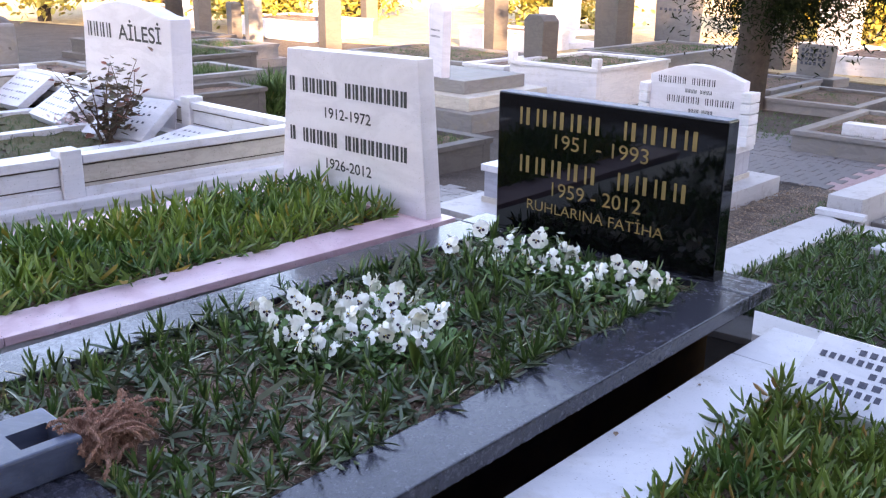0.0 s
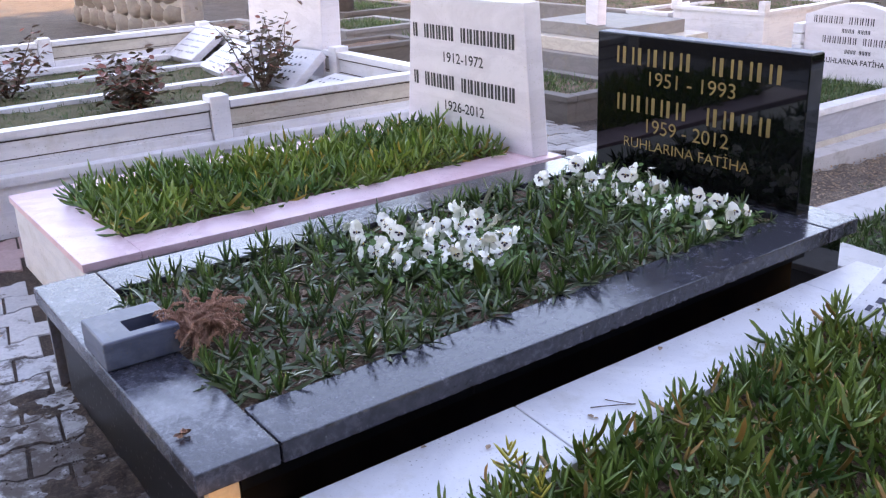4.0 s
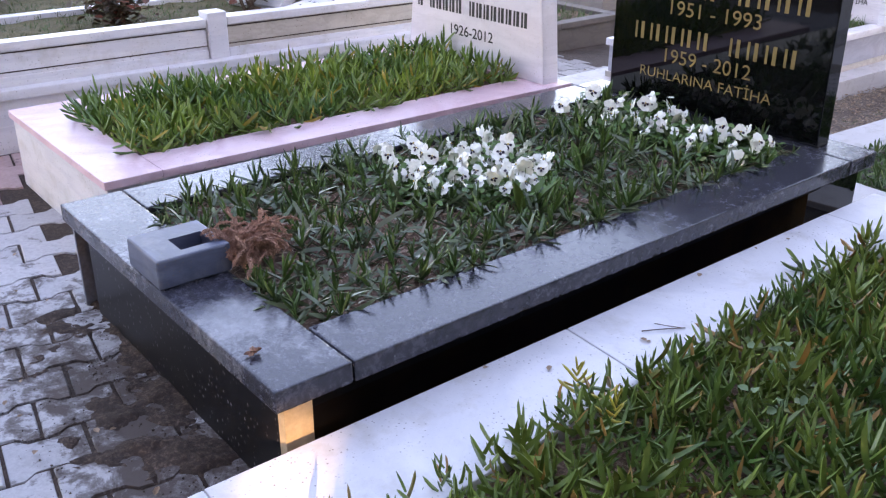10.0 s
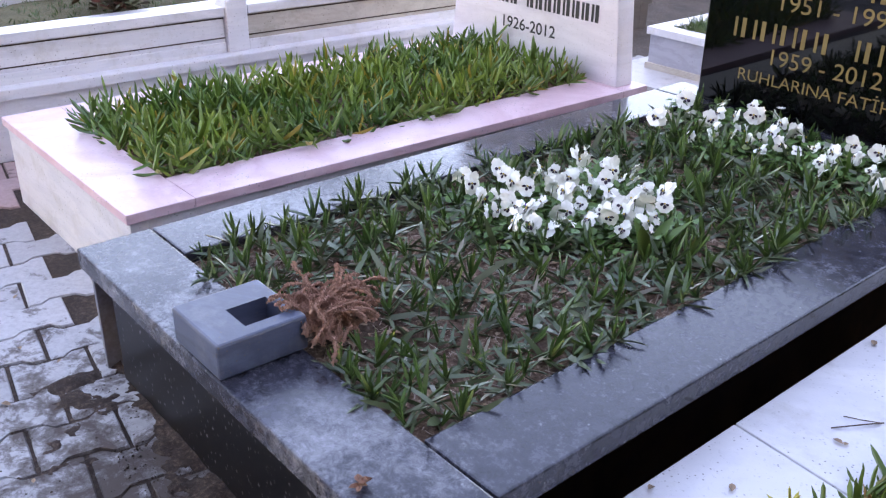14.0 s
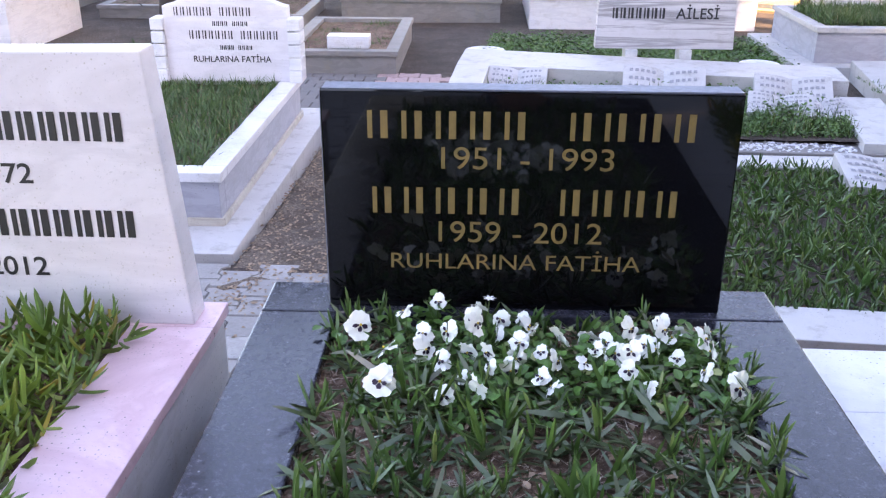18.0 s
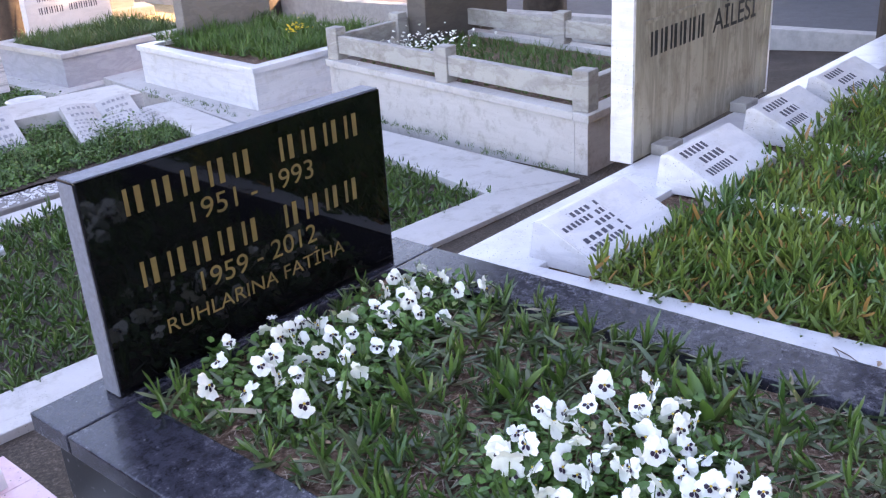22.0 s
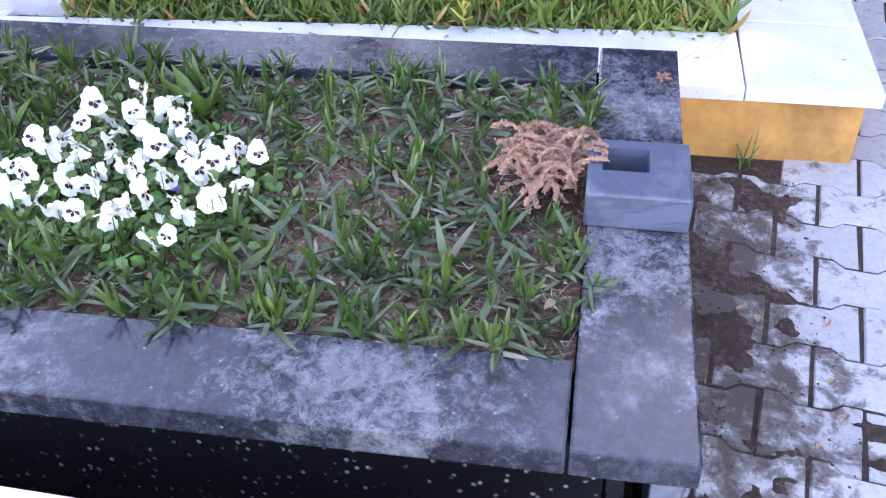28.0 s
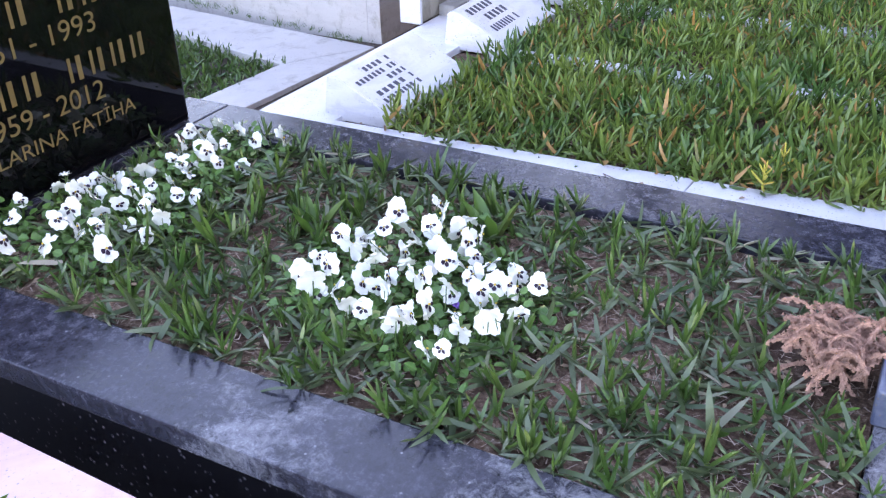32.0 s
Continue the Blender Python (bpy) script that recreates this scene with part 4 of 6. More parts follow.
def family_border():
    g = thing("low_plot", (2.0, 6.3, -0.4), "low white marble family plot border with a wide name stone", "grave")
    z = -0.06
    for poly in ([(0.06, 3.425), (0.29, 3.425), (0.43, 5.19), (0.17, 5.19)], [(0.17, 5.20), (3.05, 4.76), (3.12, 5.26), (0.23, 5.86)], [(2.72, 3.52), (3.04, 3.48), (3.27, 4.715), (2.96, 4.755)]):
        part("border_slab", slab(poly, -0.5, z if poly[0][0] < 2 else -0.17, 0.006), AGED, g)
    s = thing("headstone", (1.86, 5.72, z), "wide striped grey and white marble family stone with black lettering", "headstone")
    st = part("stone", upright([(1.295, z + 0.05), (2.42, z + 0.05), (2.40, 0.47), (1.31, 0.47)], 5.66, 5.78, 0.008), STRIPED, s)
    for x in (1.59, 2.03):
        part("foot_block", block(x - 0.05, x + 0.05, 5.62, 5.80, z - 0.10, z + 0.048, 0.005), WHITE, s)
    bars((7,), 1.41, 0.235, 0.085, 0.44, 5.6575, BLACK_INK, st, 0.6)
    lettering("A\u0130LES\u0130", 1.93, 0.235, 0.085, 0.345, 5.6575, BLACK_INK, st)


family_border()


def open_book(x, y, z, s, spin, tilt=24):
    """A marble tablet in the shape of an open book."""
    g = thing("book_tablet", (x, y, z), "white marble open-book tablet with worn writing", "plaque", "open-book tablets")
    bm = bmesh.new()
    n, top, low = 8, [], []
    for i in range(n + 1):
        u = (i / n - 0.5) * 2
        h = 0.055 * abs(math.sin(abs(u) * math.pi * 0.62)) ** 0.7 + 0.03
        for rowv, hh, acc in ((-0.2, h, top), (0.2, h, top), (-0.2, 0.0, low), (0.2, 0.0, low)):
            acc.append(bm.verts.new((u * 0.3, rowv, hh)))
    for i in range(n):
        a = 2 * i
        bm.faces.new((top[a], top[a + 2], top[a + 3], top[a + 1]))
        bm.faces.new((low[a + 1], low[a + 3], low[a + 2], low[a]))
        bm.faces.new((low[a], low[a + 2], top[a + 2], top[a]))
        bm.faces.new((top[a + 1], top[a + 3], low[a + 3], low[a + 1]))
    bm.faces.new((low[1], low[0], top[0], top[1]))
    bm.faces.new((low[2 * n], low[2 * n + 1], top[2 * n + 1], top[2 * n]))
    bmesh.ops.recalc_face_normals(bm, faces=bm.faces[:])
    m = Matrix.Translation((x, y, z)) @ Matrix.Rotation(radians(spin), 4, "Z") @ Matrix.Rotation(radians(tilt), 4, "X") @ Matrix.Scale(s, 4)
    bm.transform(m)
    st = part("stone", bm, AGED, g, smooth=False)
    bm = bmesh.new()
    for side in (-1, 1):
        for k in range(4):
            v = 0.13 - 0.08 * k
            for j in range(5):
                x0 = side * 0.15 + (j - 2.5) * 0.042
                h0 = [0.055 * abs(math.sin(abs(q / 0.3) * math.pi * 0.62)) ** 0.7 + 0.034 for q in (x0, x0 + 0.026)]
                bm.faces.new([bm.verts.new(p) for p in ((x0, v, h0[0]), (x0 + 0.026, v, h0[1]), (x0 + 0.026, v + 0.03, h0[1]), (x0, v + 0.03, h0[0]))])
    bm.transform(m)
    tagged(part("inscription", bm, WORN_INK, st), kind="stuff")


for x, y, s, spin, tilt in ((0.64, 5.00, 0.75, -8, 30), (1.72, 4.82, 1.0, -8, 34), (2.62, 4.66, 0.9, -10, 32), (2.44, 4.34, 0.72, -14, 18), (2.74, 4.30, 0.58, 6, 18)):
    open_book(x, y, -0.18, s, spin, tilt)
open_book(2.66, 2.92, BZ - 0.035, 0.95, -4, 12)


def stone_bowl(x, y, z, rad):
    """A shallow marble bowl on a low foot."""
    prof = [(0.0, 0.0), (0.45, 0.0), (0.40, 0.18), (0.75, 0.30), (1.0, 0.52), (0.93, 0.54), (0.65, 0.38), (0.0, 0.32)]
    bm = bmesh.new()
    rings = [[bm.verts.new((x + rad * q * math.cos(k * 0.3927), y + rad * q * math.sin(k * 0.3927), z + rad * h)) for k in range(16)] if q else [bm.verts.new((x, y, z + rad * h))] * 16 for q, h in prof]
    for a, b in zip(rings, rings[1:]):
        for k in range(16):
            vs = list(dict.fromkeys((a[k], a[(k + 1) % 16], b[(k + 1) % 16], b[k])))
            if len(vs) > 2:
                bm.faces.new(vs)
    bmesh.ops.recalc_face_normals(bm, faces=bm.faces[:])
    tagged(part("stone_bowl", bm, WHITE, smooth=True), "shallow white marble bowl on the ground by a grave", "bowl")


stone_bowl(0.40, 7.10, ground_z(7.1) + 0.0, 0.19)
stone_bowl(2.88, 6.45, ground_z(6.45) + 0.03, 0.18)

# raised graves beyond the family stone
PB = planter(3.45, 5.0, 0.85, 3.50, 0.42, "white marble raised grave with weathered concrete posts and rails", AGED, 0.0, skew=0.17, base=-0.27)


def concrete_rail():
    g = thing("grave_railing", (4.2, 2.2, PB), "weathered grey concrete posts and rails on a raised grave", "railing")

    def sk(x, y):
        return (x + 0.17 * (y - 0.85), y)
    pts = [(3.53, 0.93), (3.53, 2.15), (3.53, 3.42), (4.92, 0.93), (4.92, 2.15), (4.92, 3.42), (4.22, 3.42), (4.22, 0.93)]
    for x, y in pts:
        x, y = sk(x, y)
        part("post", block(x - 0.055, x + 0.055, y - 0.055, y + 0.055, PB, PB + 0.24, 0.008), CONCRETE, g)
    for (a, b) in ((0, 1), (1, 2), (3, 4), (4, 5), (2, 6), (6, 5), (0, 7), (7, 3)):
        (x0, y0), (x1, y1) = sk(*pts[a]), sk(*pts[b])
        d = Vector((x1 - x0, y1 - y0)).normalized()
        n = Vector((-d.y, d.x)) * 0.03
        p0, p1 = Vector((x0, y0)) + d * 0.058, Vector((x1, y1)) - d * 0.058
        part("rail", slab([tuple(p0 - n), tuple(p1 - n), tuple(p1 + n), tuple(p0 + n)], PB + 0.05, PB + 0.18, 0.006), CONCRETE, g)


concrete_rail()
PA = planter(3.62, 5.2, 4.05, 6.0, 0.44, "white marble raised grave with bushy green planting", WHITE, 0.0, skew=0.10, base=-0.36)
tagged(part("marble_step", slab([(3.30, 3.78), (5.4, 3.64), (5.6, 6.6), (3.75, 6.6)], -0.5, -0.27, 0.008), AGED), "white marble step under a raised grave", "step", kind="structure")
PC = planter(3.45, 5.1, 6.75, 8.2, 0.42, "greyish marble raised grave with low bushes", AGED, 0.18, base=-0.42, side=SHADE_MARBLE)
for nm, x, y, w, h, t, mt, lb in (("headstone", 4.75, 5.85, 1.05, 0.85, 0.14, OLD, "grey marble headstone with worn writing in a raised grave"), ("headstone", 4.3, 8.05, 1.0, 0.7, 0.12, STONE_WHITE, "white headstone with worn writing"), ("headstone", 5.3, 3.3, 1.1, 0.95, 0.2, GREY, "rough grey headstone on a railed grave")):
    zb = {5.85: PA, 8.05: PC, 3.3: PB}[y]
    g = thing(nm, (x, y, zb), lb, "headstone")
    st = part("stone", upright([(x - w / 2, zb - 0.05), (x + w / 2, zb - 0.05), (x + w / 2 - 0.02, zb + h), (x - w / 2 + 0.02, zb + h)], y - t / 2, y + t / 2, 0.01), mt, g)
    for k in range(3):
        bars((5, 6), x - w * 0.36, zb + h - 0.22 - 0.13 * k, 0.07, w * 0.7, y - t / 2 - 0.002, GREY_INK, st, 0.5)

# road beyond the graves
tagged(part("road", slab([(6.75, -14), (10.2, -14), (12.6, 16), (8.2, 16)], [-0.5] * 4, [ground_z(-14) + 0.0, ground_z(-14), -0.36, -0.36], 0.0), ASPHALT), "grey asphalt lane beyond the graves", "road", kind="structure")
for k in range(2):
    x0, x1 = ((6.55, 8.0), (10.3, 12.7))[k]
    tagged(part("kerb", slab([(x0, -14), (x0 + 0.16, -14), (x1 + 0.16, 16), (x1, 16)], [-0.5] * 4, [0.15, 0.15, -0.26, -0.26], 0.01), KERB), "grey concrete kerb along the lane", "kerb", kind="structure")


tagged(part("roadside_wall", slab([(10.9, -9.0), (11.15, -9.0), (11.6, 3.2), (11.35, 3.2)], -0.6, 1.6, 0.01), PLASTER), "white rendered wall beyond the lane", "wall", kind="structure")
tagged(part("roadside_wall", slab([(12.0, 5.6), (12.3, 5.6), (12.9, 10.0), (12.6, 10.0)], -0.6, 1.4, 0.01), PLASTER), "white rendered wall beyond the lane", "wall", kind="structure")


# ---- far graves ----
def stele(x, y, w, h, t, mat, lab, spin=0.0, pointed=False, lean=0.0, plinth_=True, writing=True):
    z = ground_z(y) - 0.02
    g = thing("headstone", (x, y, z), lab, "headstone", "old headstones further back")
    if plinth_:
        part("plinth", turned(block(x - w * 0.75, x + w * 0.75, y - t * 1.6, y + t * 1.6, z, z + 0.14, 0.015), (x, y, z), spin), mat, g)
    top = [(x + w / 2, z + h * 0.93), (x + w * 0.3, z + h), (x - w * 0.3, z + h), (x - w / 2, z + h * 0.93)] if pointed else [(x + w / 2, z + h), (x - w / 2, z + h)]
    bm = upright([(x - w * 0.44, z), (x + w * 0.44, z), *top], y - t / 2, y + t / 2, 0.012)
    turned(bm, (x, y, z), lean, "Y")
    st = part("stone", turned(bm, (x, y, z), spin), mat, g)
    if writing:
        bm = bmesh.new()
        for k in range(4):
            for j in range(6):
                x0 = x - w * 0.36 + j * w * 0.12
                zz = z + h * (0.82 - 0.11 * k)
                bm.faces.new([bm.verts.new(p) for p in ((x0, y - t / 2 - 0.003, zz), (x0 + w * 0.07, y - t / 2 - 0.003, zz), (x0 + w * 0.07, y - t / 2 - 0.003, zz + 0.045), (x0, y - t / 2 - 0.003, zz + 0.045))])
        turned(bm, (x, y, z), lean, "Y")
        tagged(part("inscription", turned(bm, (x, y, z), spin), GREY_INK, st), kind="stuff")


stele(-5.95, 8.05, 0.52, 1.08, 0.26, GREY, "grey limestone headstone with a chamfered top", -20, True, writing=False, plinth_=False)
stele(-9.15, 10.85, 0.42, 1.75, 0.30, GREY, "tall tapered grey stone pillar on a square foot", -20, writing=False)
stele(-12.8, 9.9, 0.64, 1.9, 0.34, GREY, "tall tapered brown stone headstone", -25, writing=False, plinth_=False)
stele(-15.0, 13.0, 0.42, 1.9, 0.3, GREY, "slim dark stone headstone further back", -20, writing=False, plinth_=False)
stele(-17.4, 9.85, 0.62, 1.9, 0.3, GREY, "tall dark stone headstone further back", -20, writing=False, plinth_=False)
stele(-14.0, 8.4, 0.64, 0.92, 0.2, GREY, "brownish stone headstone with worn writing", -25)
stele(-14.6, 9.3, 0.36, 1.6, 0.3, OLD, "pale square stone pillar among old graves", -20, writing=False, plinth_=False)
stele(-8.0, 13.2, 0.62, 1.9, 0.3, GREY, "tall grey stone headstone", -20, writing=False)
stele(-6.75, 13.3, 1.10, 1.9, 0.25, OLD, "broad pale headstone with worn writing", -20)
stele(-7.3, 11.9, 0.8, 1.2, 0.25, GREY, "broad grey stone headstone further back", -25, writing=False, plinth_=False)
stele(-4.9, 13.6, 0.6, 1.0, 0.2, GREY, "grey stone headstone among branches", -20, writing=False, plinth_=False)
stele(-3.5, 11.9, 0.62, 0.62, 0.14, OLD, "low weathered headstone with worn writing", -10)
stele(-18.5, 14.0, 0.8, 1.5, 0.3, WHITE, "pale headstone in the sun", -20, writing=False)
stele(-21.0, 11.5, 0.9, 1.1, 0.3, WHITE, "pale headstone in the sun", -20, writing=False)
stele(-12.0, 17.0, 0.9, 1.4, 0.3, WHITE, "pale headstone in the sun", -20, writing=False)
stele(-10.2, 14.2, 1.1, 0.8, 0.3, WHITE, "pale headstone in the sun", -20, writing=False)
stele(-5.5, 18.0, 1.0, 1.2, 0.3, WHITE, "pale headstone in the sun", -20, writing=False)
stele(6.6, 11.2, 0.8, 0.9, 0.2, OLD, "pale headstone in the sun", -20, writing=False)


def bars_mesh(x, z, w, y, n=8, h=0.02):
    bm = bmesh.new()
    for k in range(n):
        x0 = x + w * k / n
        bm.faces.new([bm.verts.new(p) for p in ((x0, y, z), (x0 + w * 0.6 / n, y, z), (x0 + w * 0.6 / n, y, z + h), (x0, y, z + h))])
    return bm


def stepped_grave():
    """Three tiers of tan stone that carry a slim white headstone."""
    g = thing("stepped_grave", (-5.6, 5.6, -0.4), "tan stone grave of three steps", "grave")
    for k, (x1, y0, z0, z1) in enumerate(((-4.30, 4.72, -0.46, -0.20), (-4.45, 4.84, -0.199, -0.05), (-4.68, 5.02, -0.049, 0.10))):
        part("step", block(-6.4 + 0.15 * k, x1, y0, 6.4 - 0.15 * k, z0, z1, 0.008), PANEL if k == 1 else OLD, g)
    h = thing("headstone", (-5.15, 5.08, 0.1), "tall slim white marble headstone", "headstone")
    bm = upright([(-5.31, 0.101), (-5.02, 0.101), (-4.98, 0.85), (-5.02, 0.93), (-5.16, 0.955), (-5.30, 0.93), (-5.35, 0.85)], 5.06, 5.17, 0.01)
    st = part("stone", turned(bm, (-5.16, 5.1, 0.1), -18), STONE_WHITE, h)
    for z in (0.62, 0.55):
        tagged(part("inscription", turned(bars_mesh(-5.28, z, 0.22, 5.058), (-5.16, 5.1, 0.1), -18), GREY_INK, st), kind="stuff")


stepped_grave()
for x0, x1, y0, y1, h, m, lb in ((-7.05, -6.25, 7.6, 9.6, 0.34, WHITE, "small white marble raised grave"), (-5.85, -4.38, 7.2, 9.0, 0.50, WHITE, "white marble raised grave with turf and corner posts"), (-10.6, -7.6, 8.4, 10.4, 0.22, OLD, "weathered low stone grave with turf"), (-6.6, -5.05, 9.9, 12.6, 0.42, OLD, "grey stone raised grave with turf"), (-4.7, -3.0, 2.65, 3.55, 0.20, GREY, "grey stone grave kerb with weeds"), (-7.15, -6.42, 2.35, 3.6, 0.30, GREY, "grey stone grave kerb"), (-8.5, -7.25, 3.0, 4.2, 0.40, OLD, "weathered stone grave kerb"), (-10.3, -8.65, 3.8, 5.1, 0.48, GREY, "grey stone grave kerb"), (-9.4, -7.9, 0.9, 2.6, 0.36, OLD, "weathered stone grave kerb"), (-7.5, -6.1, 0.9, 2.1, 0.28, OLD, "weathered stone grave kerb"), (-12.8, -11.2, 4.6, 7.4, 0.33, OLD, "weathered grey stone grave kerb"), (-14.6, -13.2, 5.2, 7.9, 0.33, GREY, "grey stone grave kerb"), (-1.5, -0.40, 6.42, 8.4, 0.20, OLD, "low marble grave with a small white block"), (-3.0, -1.75, 9.0, 10.7, 0.12, OLD, "low marble grave kerb with turf"), (-4.5, -3.2, 9.7, 11.5, 0.12, OLD, "low marble grave kerb with turf"), (-17.5, -14.4, 10.6, 12.6, 0.4, WHITE, "pale stone grave in the sun"), (-23.0, -19.4, 9.6, 11.2, 0.5, WHITE, "pale stone grave in the sun"), (-11.5, -9.4, 12.4, 13.6, 0.4, WHITE, "pale stone grave in the sun"), (-4.2, -2.2, 13.6, 15.6, 0.3, WHITE, "pale stone grave in the sun"), (-1.4, 0.6, 9.6, 12.2, 0.25, OLD, "weathered marble grave border kerb"), (0.9, 3.6, 9.2, 11.4, 0.35, WHITE, "white marble grave border")):
    planter(x0, x1, y0, y1, h, lb, m, 0.12 if h in (0.33, 0.36, 0.48) else 0.0)
for x, y in ((-4.43, 7.25), (-5.80, 7.25)):
    tagged(part("marble_post", block(x - 0.05, x + 0.05, y - 0.05, y + 0.05, ground_z(8.1) + 0.50, ground_z(8.1) + 0.62, 0.008), WHITE), "small white marble corner post on a raised grave", "post", kind="structure")
tagged(part("marble_block", block(-1.10, -0.70, 6.72, 6.90, -0.24, -0.12, 0.01), WHITE), "small white marble block on a grave", "block")


def rubble_wall():
    g = thing("rubble_wall", (-12.5, 2.1, -0.25), "grey rubble stone wall of rounded boulders", "wall")
    r = random.Random(3)
    part("mortar", block(-15.5, -10.05, 2.06, 2.36, -0.35, 0.56, 0.04), OLD, g)
    for k, h in enumerate((0.30, 0.26, 0.30)):
        at = -15.5 + 0.1 * k
        while at < -10.2:
            w = r.uniform(0.34, 0.70)
            bm = bmesh.new()
            bmesh.ops.create_icosphere(bm, subdivisions=3, radius=1.0)
            for v in bm.verts:
                c = Vector([math.copysign(abs(q) ** 0.72, q) for q in v.co])
                v.co = c * (1 + 0.24 * noise.noise(v.co * 1.9 + Vector((at, k, 0))) + 0.05 * noise.noise(v.co * 5 + Vector((k, at, 3))))
            bm.transform(Matrix.Translation((at + w / 2, 2.2, -0.27 + (0.0, 0.29, 0.57)[k] + h / 2)) @ Matrix.Rotation(r.uniform(-0.12, 0.12), 4, "Y") @ Matrix.Diagonal((w * 0.62, 0.20, h * 0.63, 1)))
            part("boulder", bm, GREY, g, smooth=True)
            at += w + 0.015


rubble_wall()


# ---- trees ----
def limb(bm, a, b, ra, rb, seg=8, wob=0.0):
    a, b = Vector(a), Vector(b)
    d = (b - a).normalized()
    s = d.orthogonal().normalized()
    t = d.cross(s)
    rings = []
    for k in range(5):
        u = k / 4
        c = a.lerp(b, u) + s * wob * math.sin(u * 5)
        rr = ra + (rb - ra) * u
        rings.append([bm.verts.new(c + (s * math.cos(i * 6.2832 / seg) + t * math.sin(i * 6.2832 / seg)) * rr * (1 + 0.1 * math.sin(3 * i + k))) for i in range(seg)])
    for k in range(4):
        for i in range(seg):
            bm.faces.new((rings[k][i], rings[k][(i + 1) % seg], rings[k + 1][(i + 1) % seg], rings[k + 1][i]))


def tree(x, y, h, r0, crown_r, crown_z, leaf, mat, n, seed, label, droop=0.0, side=0.0, slim=0.55, low=1.2):
    r = random.Random(seed)
    z = ground_z(y) - 0.05
    g = thing("tree", (x, y, z), label, "tree")
    bm = bmesh.new()
    limb(bm, (x, y, z - 0.1), (x + 0.1, y, z + h * 0.6), r0 * 1.15, r0 * 0.75, 12, 0.03)
    limb(bm, (x + 0.1, y, z + h * 0.58), (x, y + 0.1, z + h), r0 * 0.75, r0 * 0.15, 10, 0.1)
    tips = []
    for k in range(14):
        a, zz = r.uniform(0, 6.283), z + crown_z + (h - crown_z) * r.random() ** low
        ln = crown_r * r.uniform(0.55, 1.0) * (1.15 - 0.7 * (zz - z - crown_z) / max(0.1, h - crown_z))
        tip = (x + math.cos(a) * ln + side, y + math.sin(a) * ln + side, zz + ln * (0.25 - droop))
        limb(bm, (x, y, zz - 0.2), tip, r0 * 0.3, r0 * 0.05, 6, 0.08)
        tips += [Vector((x, y, zz - 0.2)).lerp(Vector(tip), u) for u in (0.35, 0.6, 0.8, 1.0)]
    part("trunk", bm, BARK, g, smooth=True)
    pieces = []
    fleck_at = Vector((1.25, -2.12, 0.29))                # leaves are left out along the sun's line to put a fleck here
    v0, f0 = oval_mesh(leaf, leaf * slim, leaf * 0.08)
    for k in range(n):
        c = tips[r.randrange(len(tips))]
        sp = crown_r * 0.22
        p = np.array((c.x + r.gauss(0, sp), c.y + r.gauss(0, sp), c.z + r.gauss(0, sp * 0.75) - droop * abs(r.gauss(0, 0.5))))
        if (Vector(p) - fleck_at).cross(sdir).length < 0.44:
            continue
        pieces.append((v0 @ turn_m(r.uniform(0, 6.283), r.uniform(-1.2, 0.8), r.uniform(-1, 1)).T * r.uniform(0.7, 1.3) + p, f0))
    v, f = gather(pieces)
    raw("crown", v, f, mat, g, False)["kind"] = "stuff"


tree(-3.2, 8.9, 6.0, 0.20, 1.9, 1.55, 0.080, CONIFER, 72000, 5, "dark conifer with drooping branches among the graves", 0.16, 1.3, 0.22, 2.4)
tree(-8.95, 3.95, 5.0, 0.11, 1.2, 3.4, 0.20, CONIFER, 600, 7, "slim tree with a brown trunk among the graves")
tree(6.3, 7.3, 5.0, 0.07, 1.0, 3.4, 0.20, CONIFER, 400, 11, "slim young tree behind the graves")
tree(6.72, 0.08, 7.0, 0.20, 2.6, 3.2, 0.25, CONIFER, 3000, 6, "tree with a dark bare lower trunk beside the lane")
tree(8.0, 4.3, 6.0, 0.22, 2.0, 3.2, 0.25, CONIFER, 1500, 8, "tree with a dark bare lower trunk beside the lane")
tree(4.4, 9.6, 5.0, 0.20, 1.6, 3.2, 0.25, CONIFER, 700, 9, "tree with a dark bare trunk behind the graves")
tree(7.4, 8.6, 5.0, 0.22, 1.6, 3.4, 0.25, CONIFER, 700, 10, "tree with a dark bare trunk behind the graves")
# unseen trees added on the sunny side to shade the near graves
for k, (x, y) in enumerate(((12.4, -2.6), (13.2, -6.0), (12.6, -9.4), (13.0, -13.0), (16.0, -4.4), (16.2, -8.0), (16.0, -11.6), (4.5, -11.5), (5.4, -17.5), (4.9, -7.9), (1.4, -9.8), (12.0, -16.4))):
    tree(x, y, 10.4, 0.25, 3.0, 1.2, 0.52, CONIFER, 6500, 20 + k, "tall dark evergreen out of view, added to shade the near graves")
# growth far behind, its sunlit look partly in the leaf colour
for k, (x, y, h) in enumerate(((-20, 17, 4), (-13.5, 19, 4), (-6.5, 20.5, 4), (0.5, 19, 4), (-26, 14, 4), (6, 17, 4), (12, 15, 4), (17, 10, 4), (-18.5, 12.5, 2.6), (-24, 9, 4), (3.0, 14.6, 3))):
    tree(x, y, h, 0.16, h * 0.5, 0.1, 0.20, SUNNY, 4000, 40 + k, "tree far behind the graves with sunlight put into its yellow-green colour")

# ---- beds of leaves ----
r1 = random.Random(11)


